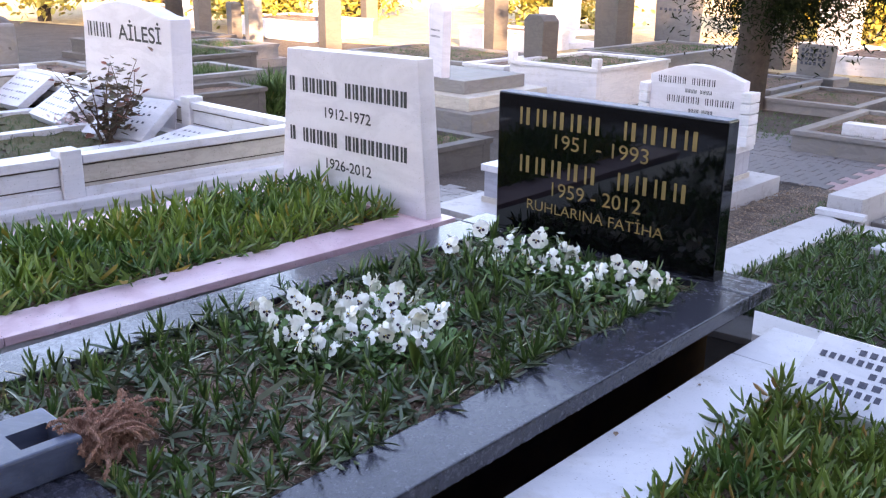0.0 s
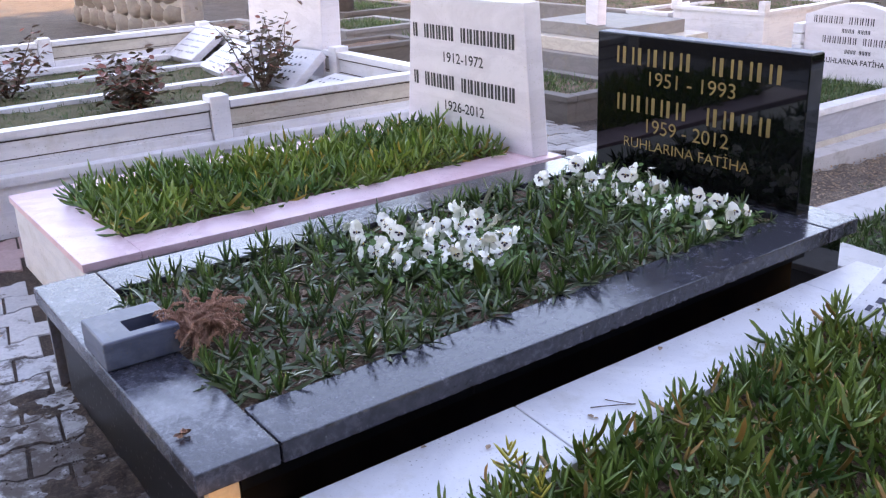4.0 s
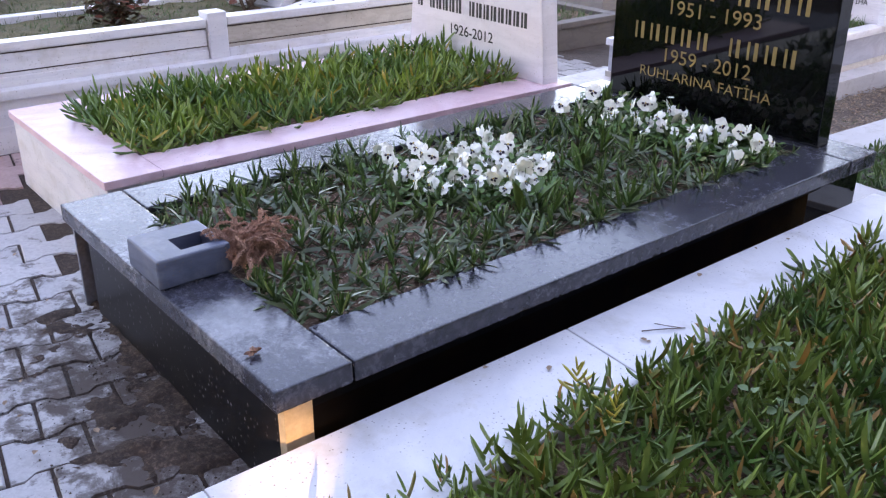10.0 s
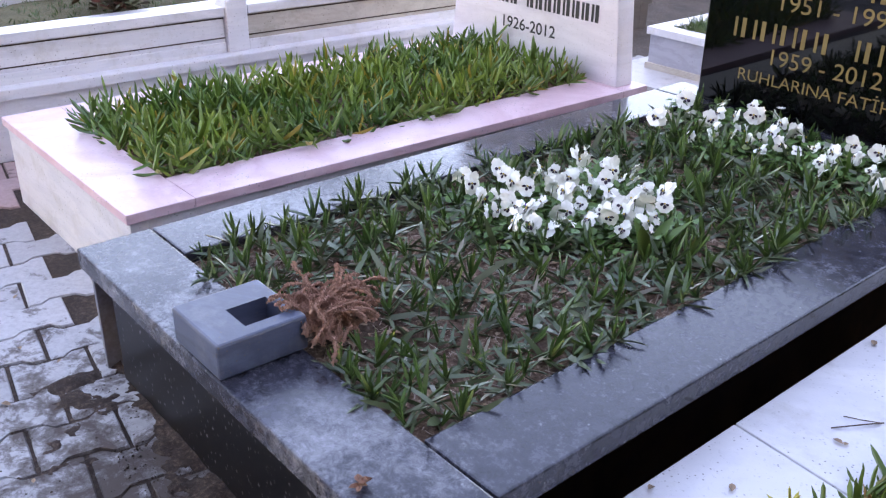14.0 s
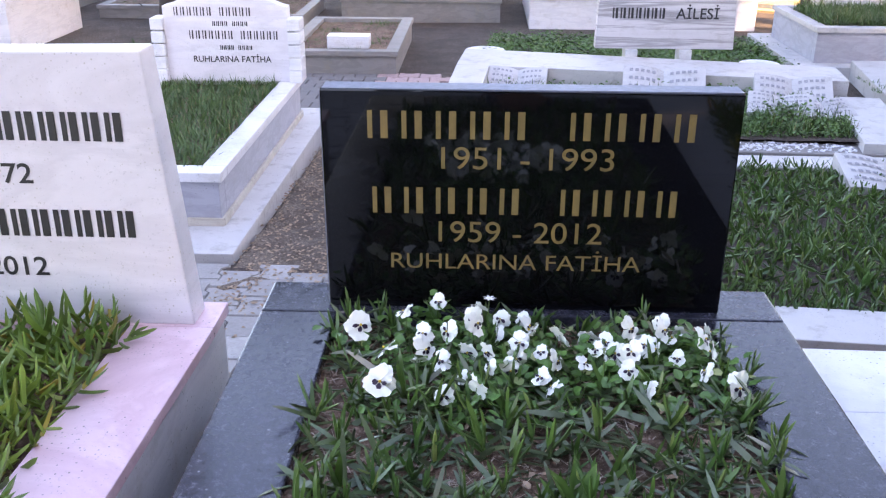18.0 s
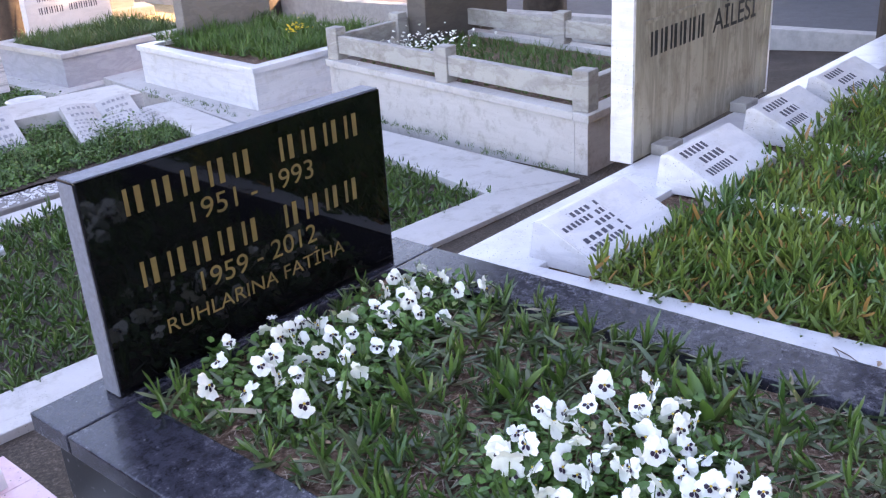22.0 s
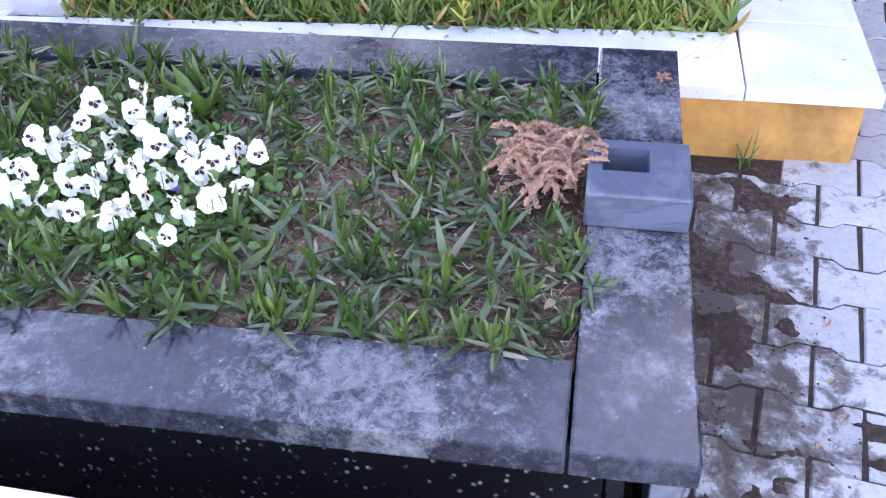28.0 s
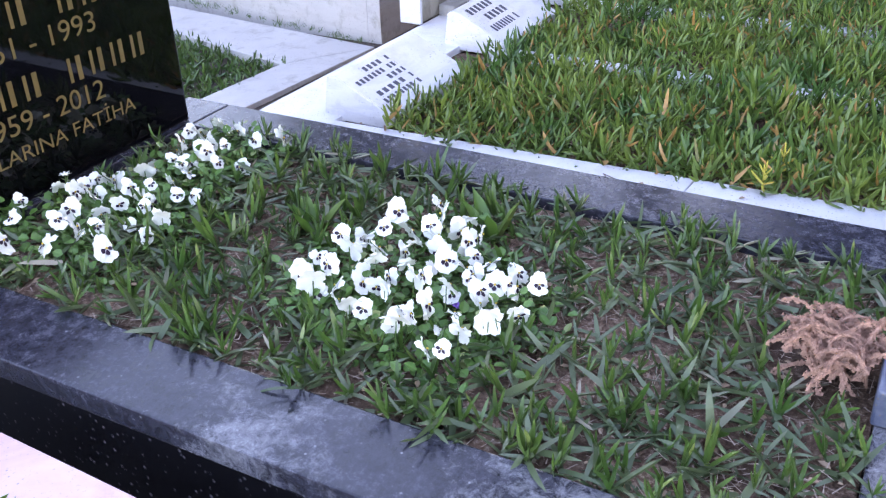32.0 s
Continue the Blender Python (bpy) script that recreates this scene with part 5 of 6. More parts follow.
def tall_shoot(r, length):
    """A slim upright shoot whose long leaves curve inwards."""
    out = []
    for k in range(r.choice((6, 7, 8, 9))):
        s = k / 8
        ln = length * r.uniform(0.7, 1.2) * (1.0 - 0.25 * s)
        v, f = leaf_mesh(ln, ln * r.uniform(0.125, 0.175), ln * 0.13, r.uniform(0.0, 0.45))
        out.append((v @ turn_m(k * 1.75 + r.uniform(-0.5, 0.5), radians(r.uniform(8, 30) + 45 * s), r.uniform(-0.5, 0.5)).T + np.array((0, 0, 0.010 * k)), f))
    return gather(out)


SH_FAT = [tall_shoot(r1, r1.uniform(0.052, 0.078)) for _ in range(22)]


def bed(name, poly, z, n, gap, variants, mat, label, seed, lean=0.35, lift=0.0, size=(0.8, 1.2), clear=()):
    r = random.Random(seed)
    pl = [(x, y, z + lift * max(0, noise.noise((x * 3, y * 3, 7))) + r.uniform(-0.004, 0.01), r.uniform(*size), r.gauss(0, lean)) for x, y in scatter(poly, n, gap, r) if all(math.hypot(x - a, y - b) > c for a, b, c in clear)]
    return strew(name, pl, variants, mat, label, "plant", r)


def shrink(poly, d):
    cx, cy = sum(p[0] for p in poly) / 4, sum(p[1] for p in poly) / 4
    return [(p[0] + (d if p[0] < cx else -d), p[1] + (d if p[1] < cy else -d)) for p in poly]


SPLIT = [split_shoot(r1, r1.uniform(0.058, 0.080)) for _ in range(22)]
for layer, mt, lb in ((0, ICE_GREY, "grey-green old ice plant leaves sprawling over bare soil"), (1, ICE_DARK, "fresh dark green ice plant shoots over bare soil")):
    bed("ice_plants", shrink(BED, 0.012), ZS - 0.038, 500, 0.037, [s[layer] for s in SPLIT], mt, lb, 1, 0.42, 0.0, (0.70, 1.22), clear=((0.545, -1.955, 0.105), (0.47, -1.10, 0.21), (0.27, -0.22, 0.14), (0.58, -0.24, 0.13), (0.82, -0.18, 0.10)))
    if layer == 0:
        bed("ice_plants", shrink(BED, 0.02), ZS - 0.040, 300, 0.045, [s[0] for s in SPLIT], mt, lb, 31, 0.5, 0.0, (0.7, 1.25), clear=((0.545, -1.955, 0.105), (0.47, -1.10, 0.21)))
    re = random.Random(21)
    over = [(0.015, -1.093, ZS), (0.052, -1.372, ZS), (0.215, -2.070, ZS - 0.01), (0.300, -2.050, ZS - 0.01), (0.045, -1.60, ZS - 0.02)]
    over += [(0.045 + re.uniform(-0.01, 0.02), re.uniform(-2.0, -0.1), ZS - 0.02) for _ in range(14)] + [(0.945 + re.uniform(-0.02, 0.012), re.uniform(-2.0, -0.1), ZS - 0.02) for _ in range(20)] + [(re.uniform(0.65, 0.9), -2.045, ZS - 0.02) for _ in range(4)]
    strew("ice_plants", [(x, y, z, re.uniform(0.7, 1.05), re.gauss(0, 0.3)) for x, y, z in over], [s[layer] for s in SPLIT], mt, lb, "plant", re)
bed("ice_plants", shrink(PBED, 0.0), PZ - 0.035, 560, 0.034, SH_FAT, ICE_LIGHT, "dense yellow-green ice plants filling the pink-capped grave", 2, 0.5, 0.07, (0.85, 1.45))
bed("ice_plants", [(1.50, -2.42), (2.55, -2.44), (2.55, -0.50), (1.40, -0.44)], PT - 0.04, 1500, 0.031, SH_FAT, ICE_MIX, "dense green ice plants with reddish tips in the family plot", 3, 0.5, 0.09, (0.7, 1.30))
bed("ice_plants", [(2.55, -2.44), (5.45, -2.52), (5.45, -0.46), (2.55, -0.46)], PT - 0.035, 2900, 0.037, SH_FAT, ICE_MIX, "dense green ice plants in the far part of the family plot", 14, 0.5, 0.08, (0.65, 1.25))


def tuft(r, length, n, width):
    out = []
    for k in range(n):
        ln = length * r.uniform(0.6, 1.2)
        v, f = blade_mesh(ln, width, r.uniform(-0.3, 0.1))
        out.append((v @ turn_m(r.uniform(0, 6.283), radians(r.uniform(35, 85)), r.uniform(-0.3, 0.3)).T + np.array((r.uniform(-0.02, 0.02), r.uniform(-0.02, 0.02), 0)), f))
    return gather(out)


TUFT = [tuft(r1, 0.09, 12, 0.006) for _ in range(8)]
TURFS = [tuft(r1, 0.035, 9, 0.004) for _ in range(8)]


def clover(r, n, s):
    out = []
    for k in range(n):
        v, f = oval_mesh(s, s * 0.8, s * 0.1)
        p = np.array((r.gauss(0, 0.035), r.gauss(0, 0.035), abs(r.gauss(0.03, 0.02))))
        out.append((v @ turn_m(r.uniform(0, 6.283), r.uniform(-0.3, 0.7), r.uniform(-0.5, 0.5)).T + p, f))
    return gather(out)


CLOV = [clover(r1, 16, 0.028) for _ in range(8)]
PANL = [clover(r1, 11, 0.030) for _ in range(8)]
SH_LOW = [ice_shoot(r1, r1.uniform(0.05, 0.075), 3) for _ in range(10)]
bed("ice_plants", shrink(LBED, -0.01), BZ - 0.055, 1500, 0.052, SH_LOW, ICE_DARK, "dark green ice plants in the low plot behind the black headstone", 4, 0.4, 0.05, (0.8, 1.5))
bed("grass", shrink(LBED, -0.02), BZ - 0.05, 400, 0.06, TUFT, GRASS, "rough grass between ice plants in the low plot", 15, 0.5)
soil_bed("plot_soil", [(0.30, 3.84), (2.76, 3.68), (2.97, 4.77), (0.42, 5.2)], -0.21, DIRT, "dark soil under clover round the book tablets")
bed("clover", [(0.33, 3.92), (2.76, 3.76), (2.93, 4.72), (0.44, 5.14)], -0.225, 1500, 0.042, CLOV, CLOVER, "bright green clover round the book tablets", 5, 0.3, 0.08, (0.6, 1.05))
bed("grass", [(0.33, 3.92), (2.76, 3.76), (2.9, 4.6), (0.44, 5.0)], -0.22, 560, 0.06, TUFT, GRASS, "coarse grass among the clover", 18, 0.5, 0.05, (0.8, 1.5))
bed("clover", [(0.3, 6.1), (3.3, 5.6), (3.4, 8.2), (0.5, 8.4)], -0.42, 1500, 0.055, CLOV, CLOVER, "bright green clover behind the wide name stone", 6, 0.3, 0.06, (0.7, 1.2))
bed("grass", rect(-1.75, -0.99, 2.2, 3.95), MZ - 0.03, 520, 0.038, TUFT, GRASS, "green grass in the raised grave with the arched headstone", 7, 0.5)
bed("grass", [(3.72, 1.06), (4.85, 1.06), (5.22, 3.3), (4.10, 3.3)], PB - 0.045, 420, 0.05, TUFT, CLOVER, "grass and flowers on the railed raised grave", 8, 0.5)
bed("bushy_plants", rect(4.0, 5.3, 4.2, 5.9), PA - 0.03, 620, 0.05, TUFT, CLOVER, "bushy green plants on a raised grave", 9, 0.5, 0.10, (1.0, 1.9))
bed("bushy_plants", rect(3.6, 5.0, 6.9, 8.0), PC - 0.03, 520, 0.05, TUFT, GRASS, "low green bushes on a raised grave", 10, 0.5, 0.1, (1.0, 1.9))
bed("weeds", [(3.33, 0.9), (3.42, 0.9), (3.84, 3.4), (3.76, 3.4)], BZ - 0.005, 70, 0.03, TURFS, GRASS, "low weeds along the foot of the railed raised grave", 16, 0.4)
bed("weeds", [(3.40, 3.95), (3.56, 3.95), (3.66, 5.8), (3.52, 5.8)], -0.275, 40, 0.04, TURFS, CLOVER, "low weeds along the foot of a raised grave", 17, 0.4)
bed("turf", [(-5.25, -2.1), (-2.05, -2.1), (-1.95, 0.3), (-5.25, 0.3)], 0.285, 950, 0.05, TURFS, GRASS, "short thin grass inside the railed plot", 12, 0.5)
bed("weeds", [(-0.40, 2.2), (-0.04, 2.2), (0.06, 4.6), (-0.3, 4.6)], ground_z(3.5) - 0.03, 170, 0.04, TURFS, GRASS, "sparse weeds on the earth path", 13, 0.4)
for x, y, n, up, wx, wy in ((-5.1, 8.1, 900, 0.46, 0.6, 0.75), (-9.1, 9.4, 900, 0.18, 1.35, 0.85), (-5.8, 11.2, 700, 0.38, 0.6, 1.2), (-2.4, 9.85, 300, 0.07, 0.45, 0.7), (-3.85, 10.6, 300, 0.07, 0.5, 0.75), (-0.95, 7.5, 420, 0.15, 0.42, 0.8), (2.2, 10.3, 400, 0.30, 1.1, 0.9), (-0.4, 10.9, 400, 0.20, 0.8, 1.1), (-12.0, 6.0, 200, 0.28, 0.6, 1.1), (-3.85, 3.1, 120, 0.15, 0.7, 0.3), (-9.5, 4.45, 160, 0.43, 0.6, 0.45), (-7.9, 3.6, 160, 0.35, 0.45, 0.4), (-2.2, 7.7, 260, 0.0, 0.8, 0.9), (-3.6, 6.6, 160, 0.0, 0.7, 0.8)):
    bed("grave_plants", rect(x - wx, x + wx, y - wy, y + wy), ground_z(y) + up - 0.02, n, 0.05, TURFS if n > 250 else TUFT, GRASS, "short green grass on an old grave" if up else "sparse weeds on trodden earth", 50 + int(n + 7 * x), 0.5, 0.05, (0.9, 1.5))
bed("tall_bush", rect(-7.1, -6.5, 3.68, 4.2), ground_z(3.9) - 0.03, 300, 0.03, TUFT, GRASS, "tall rosemary-like bush on a grave", 71, 0.5, 0.5, (2.0, 4.5))

# ---- pansies ----
def disc_petal(length, width, cup, n=9):
    v, f = [(0, 0, 0)], []
    for i in range(n):
        a = math.pi * (i / (n - 1)) - math.pi / 2
        rx = length * (0.50 + 0.50 * math.cos(a)) * (1 + 0.07 * math.sin(6 * a + length * 900))
        v.append((rx, width / 2 * math.sin(a) * 1.0, cup * (rx / length) ** 2 + 0.09 * length * math.sin(5 * a + length * 700)))
    v.append((length * 0.5, 0, cup * 0.2))
    c = len(v) - 1
    f = [(i, i + 1, c) for i in range(1, n)] + [(0, 1, c), (n, 0, c)]
    return np.array(v), f


def pansy_model(k, r):
    """A pansy on its stem: face along +x, base at the origin."""
    g = new("pansy")
    tagged(g, "white pansy with a dark violet face on a short stem", "flower", "white pansies on the black grave")
    R = 0.034
    petals, blot, pet = [], [], None
    for j, (a, ln, w) in enumerate(((72, 1.02, 1.0), (108, 1.02, 1.0), (198, 0.92, 0.95), (342, 0.92, 0.95), (40, 0.8, 0.8), (270, 1.0, 1.35))):
        v, f = disc_petal(R * ln * r.uniform(0.80, 1.12), R * w * r.uniform(0.85, 1.15), r.uniform(-0.7, 0.25) * R)
        m = turn_m(0, radians(90 - 8), 0)
        # lay the petal in the plane x = 0, pointing at angle a
        P = np.stack([v[:, 2] * 0.8 + 0.0015 * (j % 3), v[:, 1], v[:, 0]], 1)
        ang = radians(a - 90) + r.uniform(-0.12, 0.12)
        c, s = math.cos(ang), math.sin(ang)
        Q = np.stack([P[:, 0], P[:, 1] * c - P[:, 2] * s, P[:, 1] * s + P[:, 2] * c], 1)
        petals.append((Q, f))
        if j in (2, 3, 5):
            v2, f2 = disc_petal(R * r.uniform(0.34, 0.52), R * r.uniform(0.24, 0.36), 0.0)
            P = np.stack([v2[:, 2] * 0 + 0.0065, v2[:, 1], v2[:, 0] + R * 0.06], 1)
            blot.append((np.stack([P[:, 0], P[:, 1] * c - P[:, 2] * s, P[:, 1] * s + P[:, 2] * c], 1), f2))
    h = 0.055
    tilt = turn_m(0, radians(r.uniform(5, 50) if k % 4 else r.uniform(-30, 75)), r.uniform(-0.6, 0.6))
    off = np.array((0.012, 0, h))
    for nm, pcs, mt in (("petals", petals, PETAL), ("blotch", blot, BLOTCH)):
        v, f = gather(pcs)
        ob = raw(nm, v @ tilt.T + off, f, mt, None)
        ob.parent = g if nm == "petals" else pet
        pet = ob if nm == "petals" else pet
    bm = bmesh.new()
    bmesh.ops.create_icosphere(bm, subdivisions=1, radius=0.0032)
    bm.transform(Matrix.Translation(Vector(tilt @ np.array((0.0075, 0, 0)) + off)))
    part("eye", bm, EYE, pet)
    bm = bmesh.new()
    limb(bm, (0, 0, -0.03), tuple(off - np.array((0.004, 0, 0.0))), 0.0017, 0.0013, 5, 0.004)
    part("stem", bm, STEM, g, smooth=True)
    return g


PANSIES = [pansy_model(k, random.Random(60 + k)) for k in range(16)]
rp = random.Random(5)
CLUMP = [(0.30, -0.92), (0.47, -0.91), (0.41, -0.96), (0.34, -0.97), (0.62, -0.96), (0.53, -0.99), (0.56, -1.02), (0.50, -1.08), (0.67, -1.04), (0.60, -1.07), (0.64, -1.09), (0.67, -1.13), (0.61, -1.18), (0.58, -1.16), (0.44, -1.01), (0.40, -1.04), (0.33, -1.10), (0.27, -1.09), (0.38, -1.14), (0.40, -1.17), (0.46, -1.17), (0.31, -1.18), (0.36, -1.23), (0.54, -1.26), (0.44, -1.24), (0.43, -1.27), (0.39, -1.32), (0.44, -1.33), (0.39, -1.38), (0.25, -1.17), (0.21, -1.20), (0.25, -1.20), (0.31, -1.35), (0.19, -1.32), (0.24, -1.32), (0.17, -1.28), (0.49, -1.38), (0.36, -0.91)]
ROW = [(0.10, -0.20), (0.21, -0.13), (0.28, -0.06), (0.18, -0.28), (0.25, -0.27), (0.30, -0.30), (0.36, -0.25), (0.43, -0.18), (0.48, -0.15), (0.47, -0.24), (0.45, -0.33), (0.41, -0.36), (0.37, -0.45), (0.31, -0.45), (0.18, -0.45), (0.52, -0.27), (0.55, -0.22), (0.60, -0.32), (0.64, -0.27), (0.54, -0.41), (0.71, -0.20), (0.74, -0.18), (0.78, -0.27), (0.80, -0.16), (0.84, -0.16), (0.87, -0.22), (0.90, -0.27), (0.87, -0.35), (0.91, -0.39), (0.74, -0.40)]
spots = [(x, y, 0.458 + rp.uniform(-0.012, 0.020)) for x, y in CLUMP] + [(x, y, 0.446 + rp.uniform(-0.02, 0.02)) for x, y in ROW]


def crowd(cx, cy, ax, ay, n, gap, zlo, zhi, dome):
    k = 0
    while k < n:
        a, q = rp.uniform(0, 6.283), rp.random() ** 0.66
        x, y = cx + ax * q * math.cos(a), cy + ay * q * math.sin(a)
        if min((x - b[0]) ** 2 + (y - b[1]) ** 2 for b in spots) < gap * gap:
            gap *= 0.995
            continue
        spots.append((x, y, zlo + (zhi - zlo) * rp.random() + dome * (1 - q * q)))
        k += 1


crowd(0.43, -1.12, 0.22, 0.23, 34, 0.034, 0.425, 0.455, 0.012)
crowd(0.82, -0.21, 0.09, 0.08, 5, 0.04, 0.43, 0.45, 0.01)
crowd(0.35, -0.25, 0.24, 0.18, 12, 0.045, 0.42, 0.455, 0.01)
crowd(0.62, -0.26, 0.20, 0.15, 7, 0.045, 0.42, 0.455, 0.01)
for k, (x, y, z) in enumerate(spots):
    src = PANSIES[k % 16]
    face = radians((rp.gauss(-115, 48), rp.gauss(-150, 40), rp.gauss(-20, 50), rp.uniform(0, 360))[k % 4])
    s = rp.uniform(0.72, 1.08)
    m = Matrix.Translation((x, y, z - 0.055 * s)) @ Matrix.Rotation(face, 4, "Z") @ Matrix.Scale(s, 4)
    if k < 16:
        src.matrix_basis = m
        continue
    copy_thing(src, m)
rq = random.Random(8)
pl = []
for x, y, z in spots:
    for j in range(4 if y < -0.7 else 7):
        pl.append((x + rq.gauss(0, 0.030), y + rq.gauss(0, 0.030), min(z, ZS + 0.03) - rq.uniform(0.050, 0.090), rq.uniform(0.55, 1.0), rq.gauss(0, 0.3)))
strew("pansy_foliage", pl, PANL, PANSY_LEAF, "green pansy foliage under the white flowers", "plant", rq)


def twig_bunch():
    """Dried heather-like sprays that lie by the vase."""
    r = random.Random(9)
    g = thing("dried_bouquet", (0.42, -1.97, ZS - 0.03), "brown dried flower sprays lying by the vase", "dried flowers")
    for b in range(110):
        bm = bmesh.new()
        p = Vector((0.545 + r.gauss(0, 0.034), -1.995 + r.uniform(-0.04, 0.065), ZS + r.uniform(0.0, 0.05)))
        if b < 3:                                      # stalks that still hang out of the vase
            p = Vector((0.548 - 0.022 * b, -2.082, ZS + 0.084))
        a = radians(r.gauss(95, 75) if b > 2 else 90 + 20 * (b - 1))
        d = Vector((math.cos(a), math.sin(a), r.uniform(0.35, 2.2) if b > 2 else 0.30)).normalized()
        ln, bend = r.uniform(0.06, 0.125), r.uniform(-0.20, 0.20)
        pts = [p]
        for k in range(11):
            d = (d + Vector((-d.y * bend, d.x * bend, -0.08 - 0.022 * k))).normalized()
            q = pts[-1] + d * ln / 10
            q.z = max(q.z, ZS - 0.018 + 0.0006 * b)
            q.y = max(q.y, -2.075)
            pts.append(q)
        for k in range(11):
            limb(bm, pts[k], pts[k + 1], 0.0026, 0.0024, 5)
            for j in range(13):
                c = pts[k].lerp(pts[k + 1], r.random()) + Vector((r.gauss(0, 0.0026), r.gauss(0, 0.0026), r.gauss(0, 0.0026)))
                s = r.uniform(0.0020, 0.0036)
                vs = [bm.verts.new(c + Vector(o) * s) for o in ((1, 0, -0.6), (-0.5, 0.87, -0.6), (-0.5, -0.87, -0.6), (0, 0, 1.1))]
                for t in ((0, 1, 3), (1, 2, 3), (2, 0, 3), (2, 1, 0)):
                    bm.faces.new([vs[i] for i in t])
        part("spray", bm, DRIED, g)


twig_bunch()


# ---- rose bushes ----
def rose(x, y, z, h, seed, thick=9, wide=0.45):
    r = random.Random(seed)
    g = thing("rose_bush", (x, y, z), "small leggy rose bush with sparse reddish leaves", "bush", "roses in the railed plot")
    bm, pieces = bmesh.new(), []
    v0, f0 = oval_mesh(0.055, 0.038, 0.006)
    for k in range(7):
        a, l = r.uniform(0, 6.283), h * r.uniform(0.6, 1.0)
        p = Vector((x, y, z - 0.03))
        d = Vector((math.cos(a) * wide, math.sin(a) * wide, 1)).normalized()
        for s in range(4):
            q = p + d * l / 4
            limb(bm, p, q, 0.008 * (1 - s * 0.2), 0.008 * (0.8 - s * 0.2), 5)
            for j in range(thick if s else 2):
                c = p.lerp(q, r.random()) + Vector((r.gauss(0, 0.08 * wide), r.gauss(0, 0.08 * wide), r.gauss(0, 0.03)))
                pieces.append((v0 @ turn_m(r.uniform(0, 6.283), r.uniform(-0.6, 0.6), r.uniform(-0.6, 0.6)).T * r.uniform(0.7, 1.3) + np.array(c), f0))
            p, d = q, (d + Vector((r.uniform(-0.4, 0.4), r.uniform(-0.4, 0.4), 0))).normalized()
    tagged(part("stem", bm, TWIG, g, smooth=True), kind="stuff")
    v, f = gather(pieces)
    raw("leaves", v, f, ROSE_LEAF, g, False)["kind"] = "stuff"


rose(-3.06, -0.10, 0.3, 0.66, 1, 7)
rose(-3.25, -0.90, 0.3, 0.46, 2, 26, 0.85)
rose(-4.35, -1.42, 0.3, 0.55, 3, 12, 0.7)
rose(-4.7, -1.75, 0.3, 0.5, 5, 12, 0.7)
rose(-3.2, 0.0, 0.3, 0.62, 4, 6)


# ---- litter ----
def litter(n, boxes, seed, label):
    r = random.Random(seed)
    v0, f0 = oval_mesh(0.02, 0.011, 0.003)
    pieces = []
    for k in range(n):
        x0, x1, y0, y1, z = boxes[r.randrange(len(boxes))]
        x, y = r.uniform(x0, x1), r.uniform(y0, y1)
        zz = (ground_z(y) + z) if z < 0.1 else z
        pieces.append((v0 @ turn_m(r.uniform(0, 6.283), r.uniform(-0.3, 0.3), 0).T * r.uniform(0.5, 1.4) + np.array((x, y, zz + 0.004)), f0))
    v, f = gather(pieces)
    tagged(raw("leaf_litter", v, f, LITTER, None, False), label, "litter", kind="stuff")


litter(2200, [(-0.72, -0.05, 1.1, 4.9, -0.016)], 1, "dry leaves and bark on the earth path")
litter(22, [(1.20, 1.40, -2.40, -0.30, PT), (1.3, 3.0, -2.75, -2.45, PT)], 12, "dry bits on the white marble border")
litter(110, [(-2, 1.2, -3.4, -2.28, 0.004)], 2, "scattered dry leaves on the pavers")
def straw(n, poly, z, seed, label):
    """Short dry stalks lying crosswise on the soil."""
    r = random.Random(seed)
    pieces = []
    for x, y in scatter(poly, n, 0.004, r):
        v, f = blade_mesh(r.uniform(0.012, 0.045), r.uniform(0.0012, 0.003), r.uniform(-0.2, 0.3))
        pieces.append((v @ turn_m(r.uniform(0, 6.283), r.uniform(-0.15, 0.25), r.uniform(-0.4, 0.4)).T + np.array((x, y, z + r.uniform(0.0, 0.012))), f))
    v, f = gather(pieces)
    tagged(raw("dry_straw", v, f, STRAW, None, False), label, "litter", kind="stuff")


straw(3400, shrink(BED, 0.01), ZS - 0.028, 6, "dry straw and stalks on the soil of the black grave")


def crumbs(n, poly, z, seed, label, mat=SOIL):
    """Small lumps of loose soil."""
    r = random.Random(seed)
    pieces = []
    f = [(0, 2, 4), (2, 1, 4), (1, 3, 4), (3, 0, 4), (2, 0, 5), (1, 2, 5), (3, 1, 5), (0, 3, 5)]
    for x, y in scatter(poly, n, 0.004, r):
        s = 0.0010 + 0.0035 * r.random() ** 4
        v = np.array([(1, 0, 0), (-1, 0, 0), (0, 1, 0), (0, -1, 0), (0, 0, 0.8), (0, 0, -0.8)]) * np.array([[r.uniform(0.6, 1.3)] for _ in range(6)]) * s
        pieces.append((v @ turn_m(r.uniform(0, 6.283), r.uniform(-0.5, 0.5), 0).T + np.array((x, y, z + 0.7 * s)), f))
    v, f = gather(pieces)
    tagged(raw("soil_crumbs", v, f, mat, None, False), label, "soil", kind="stuff")


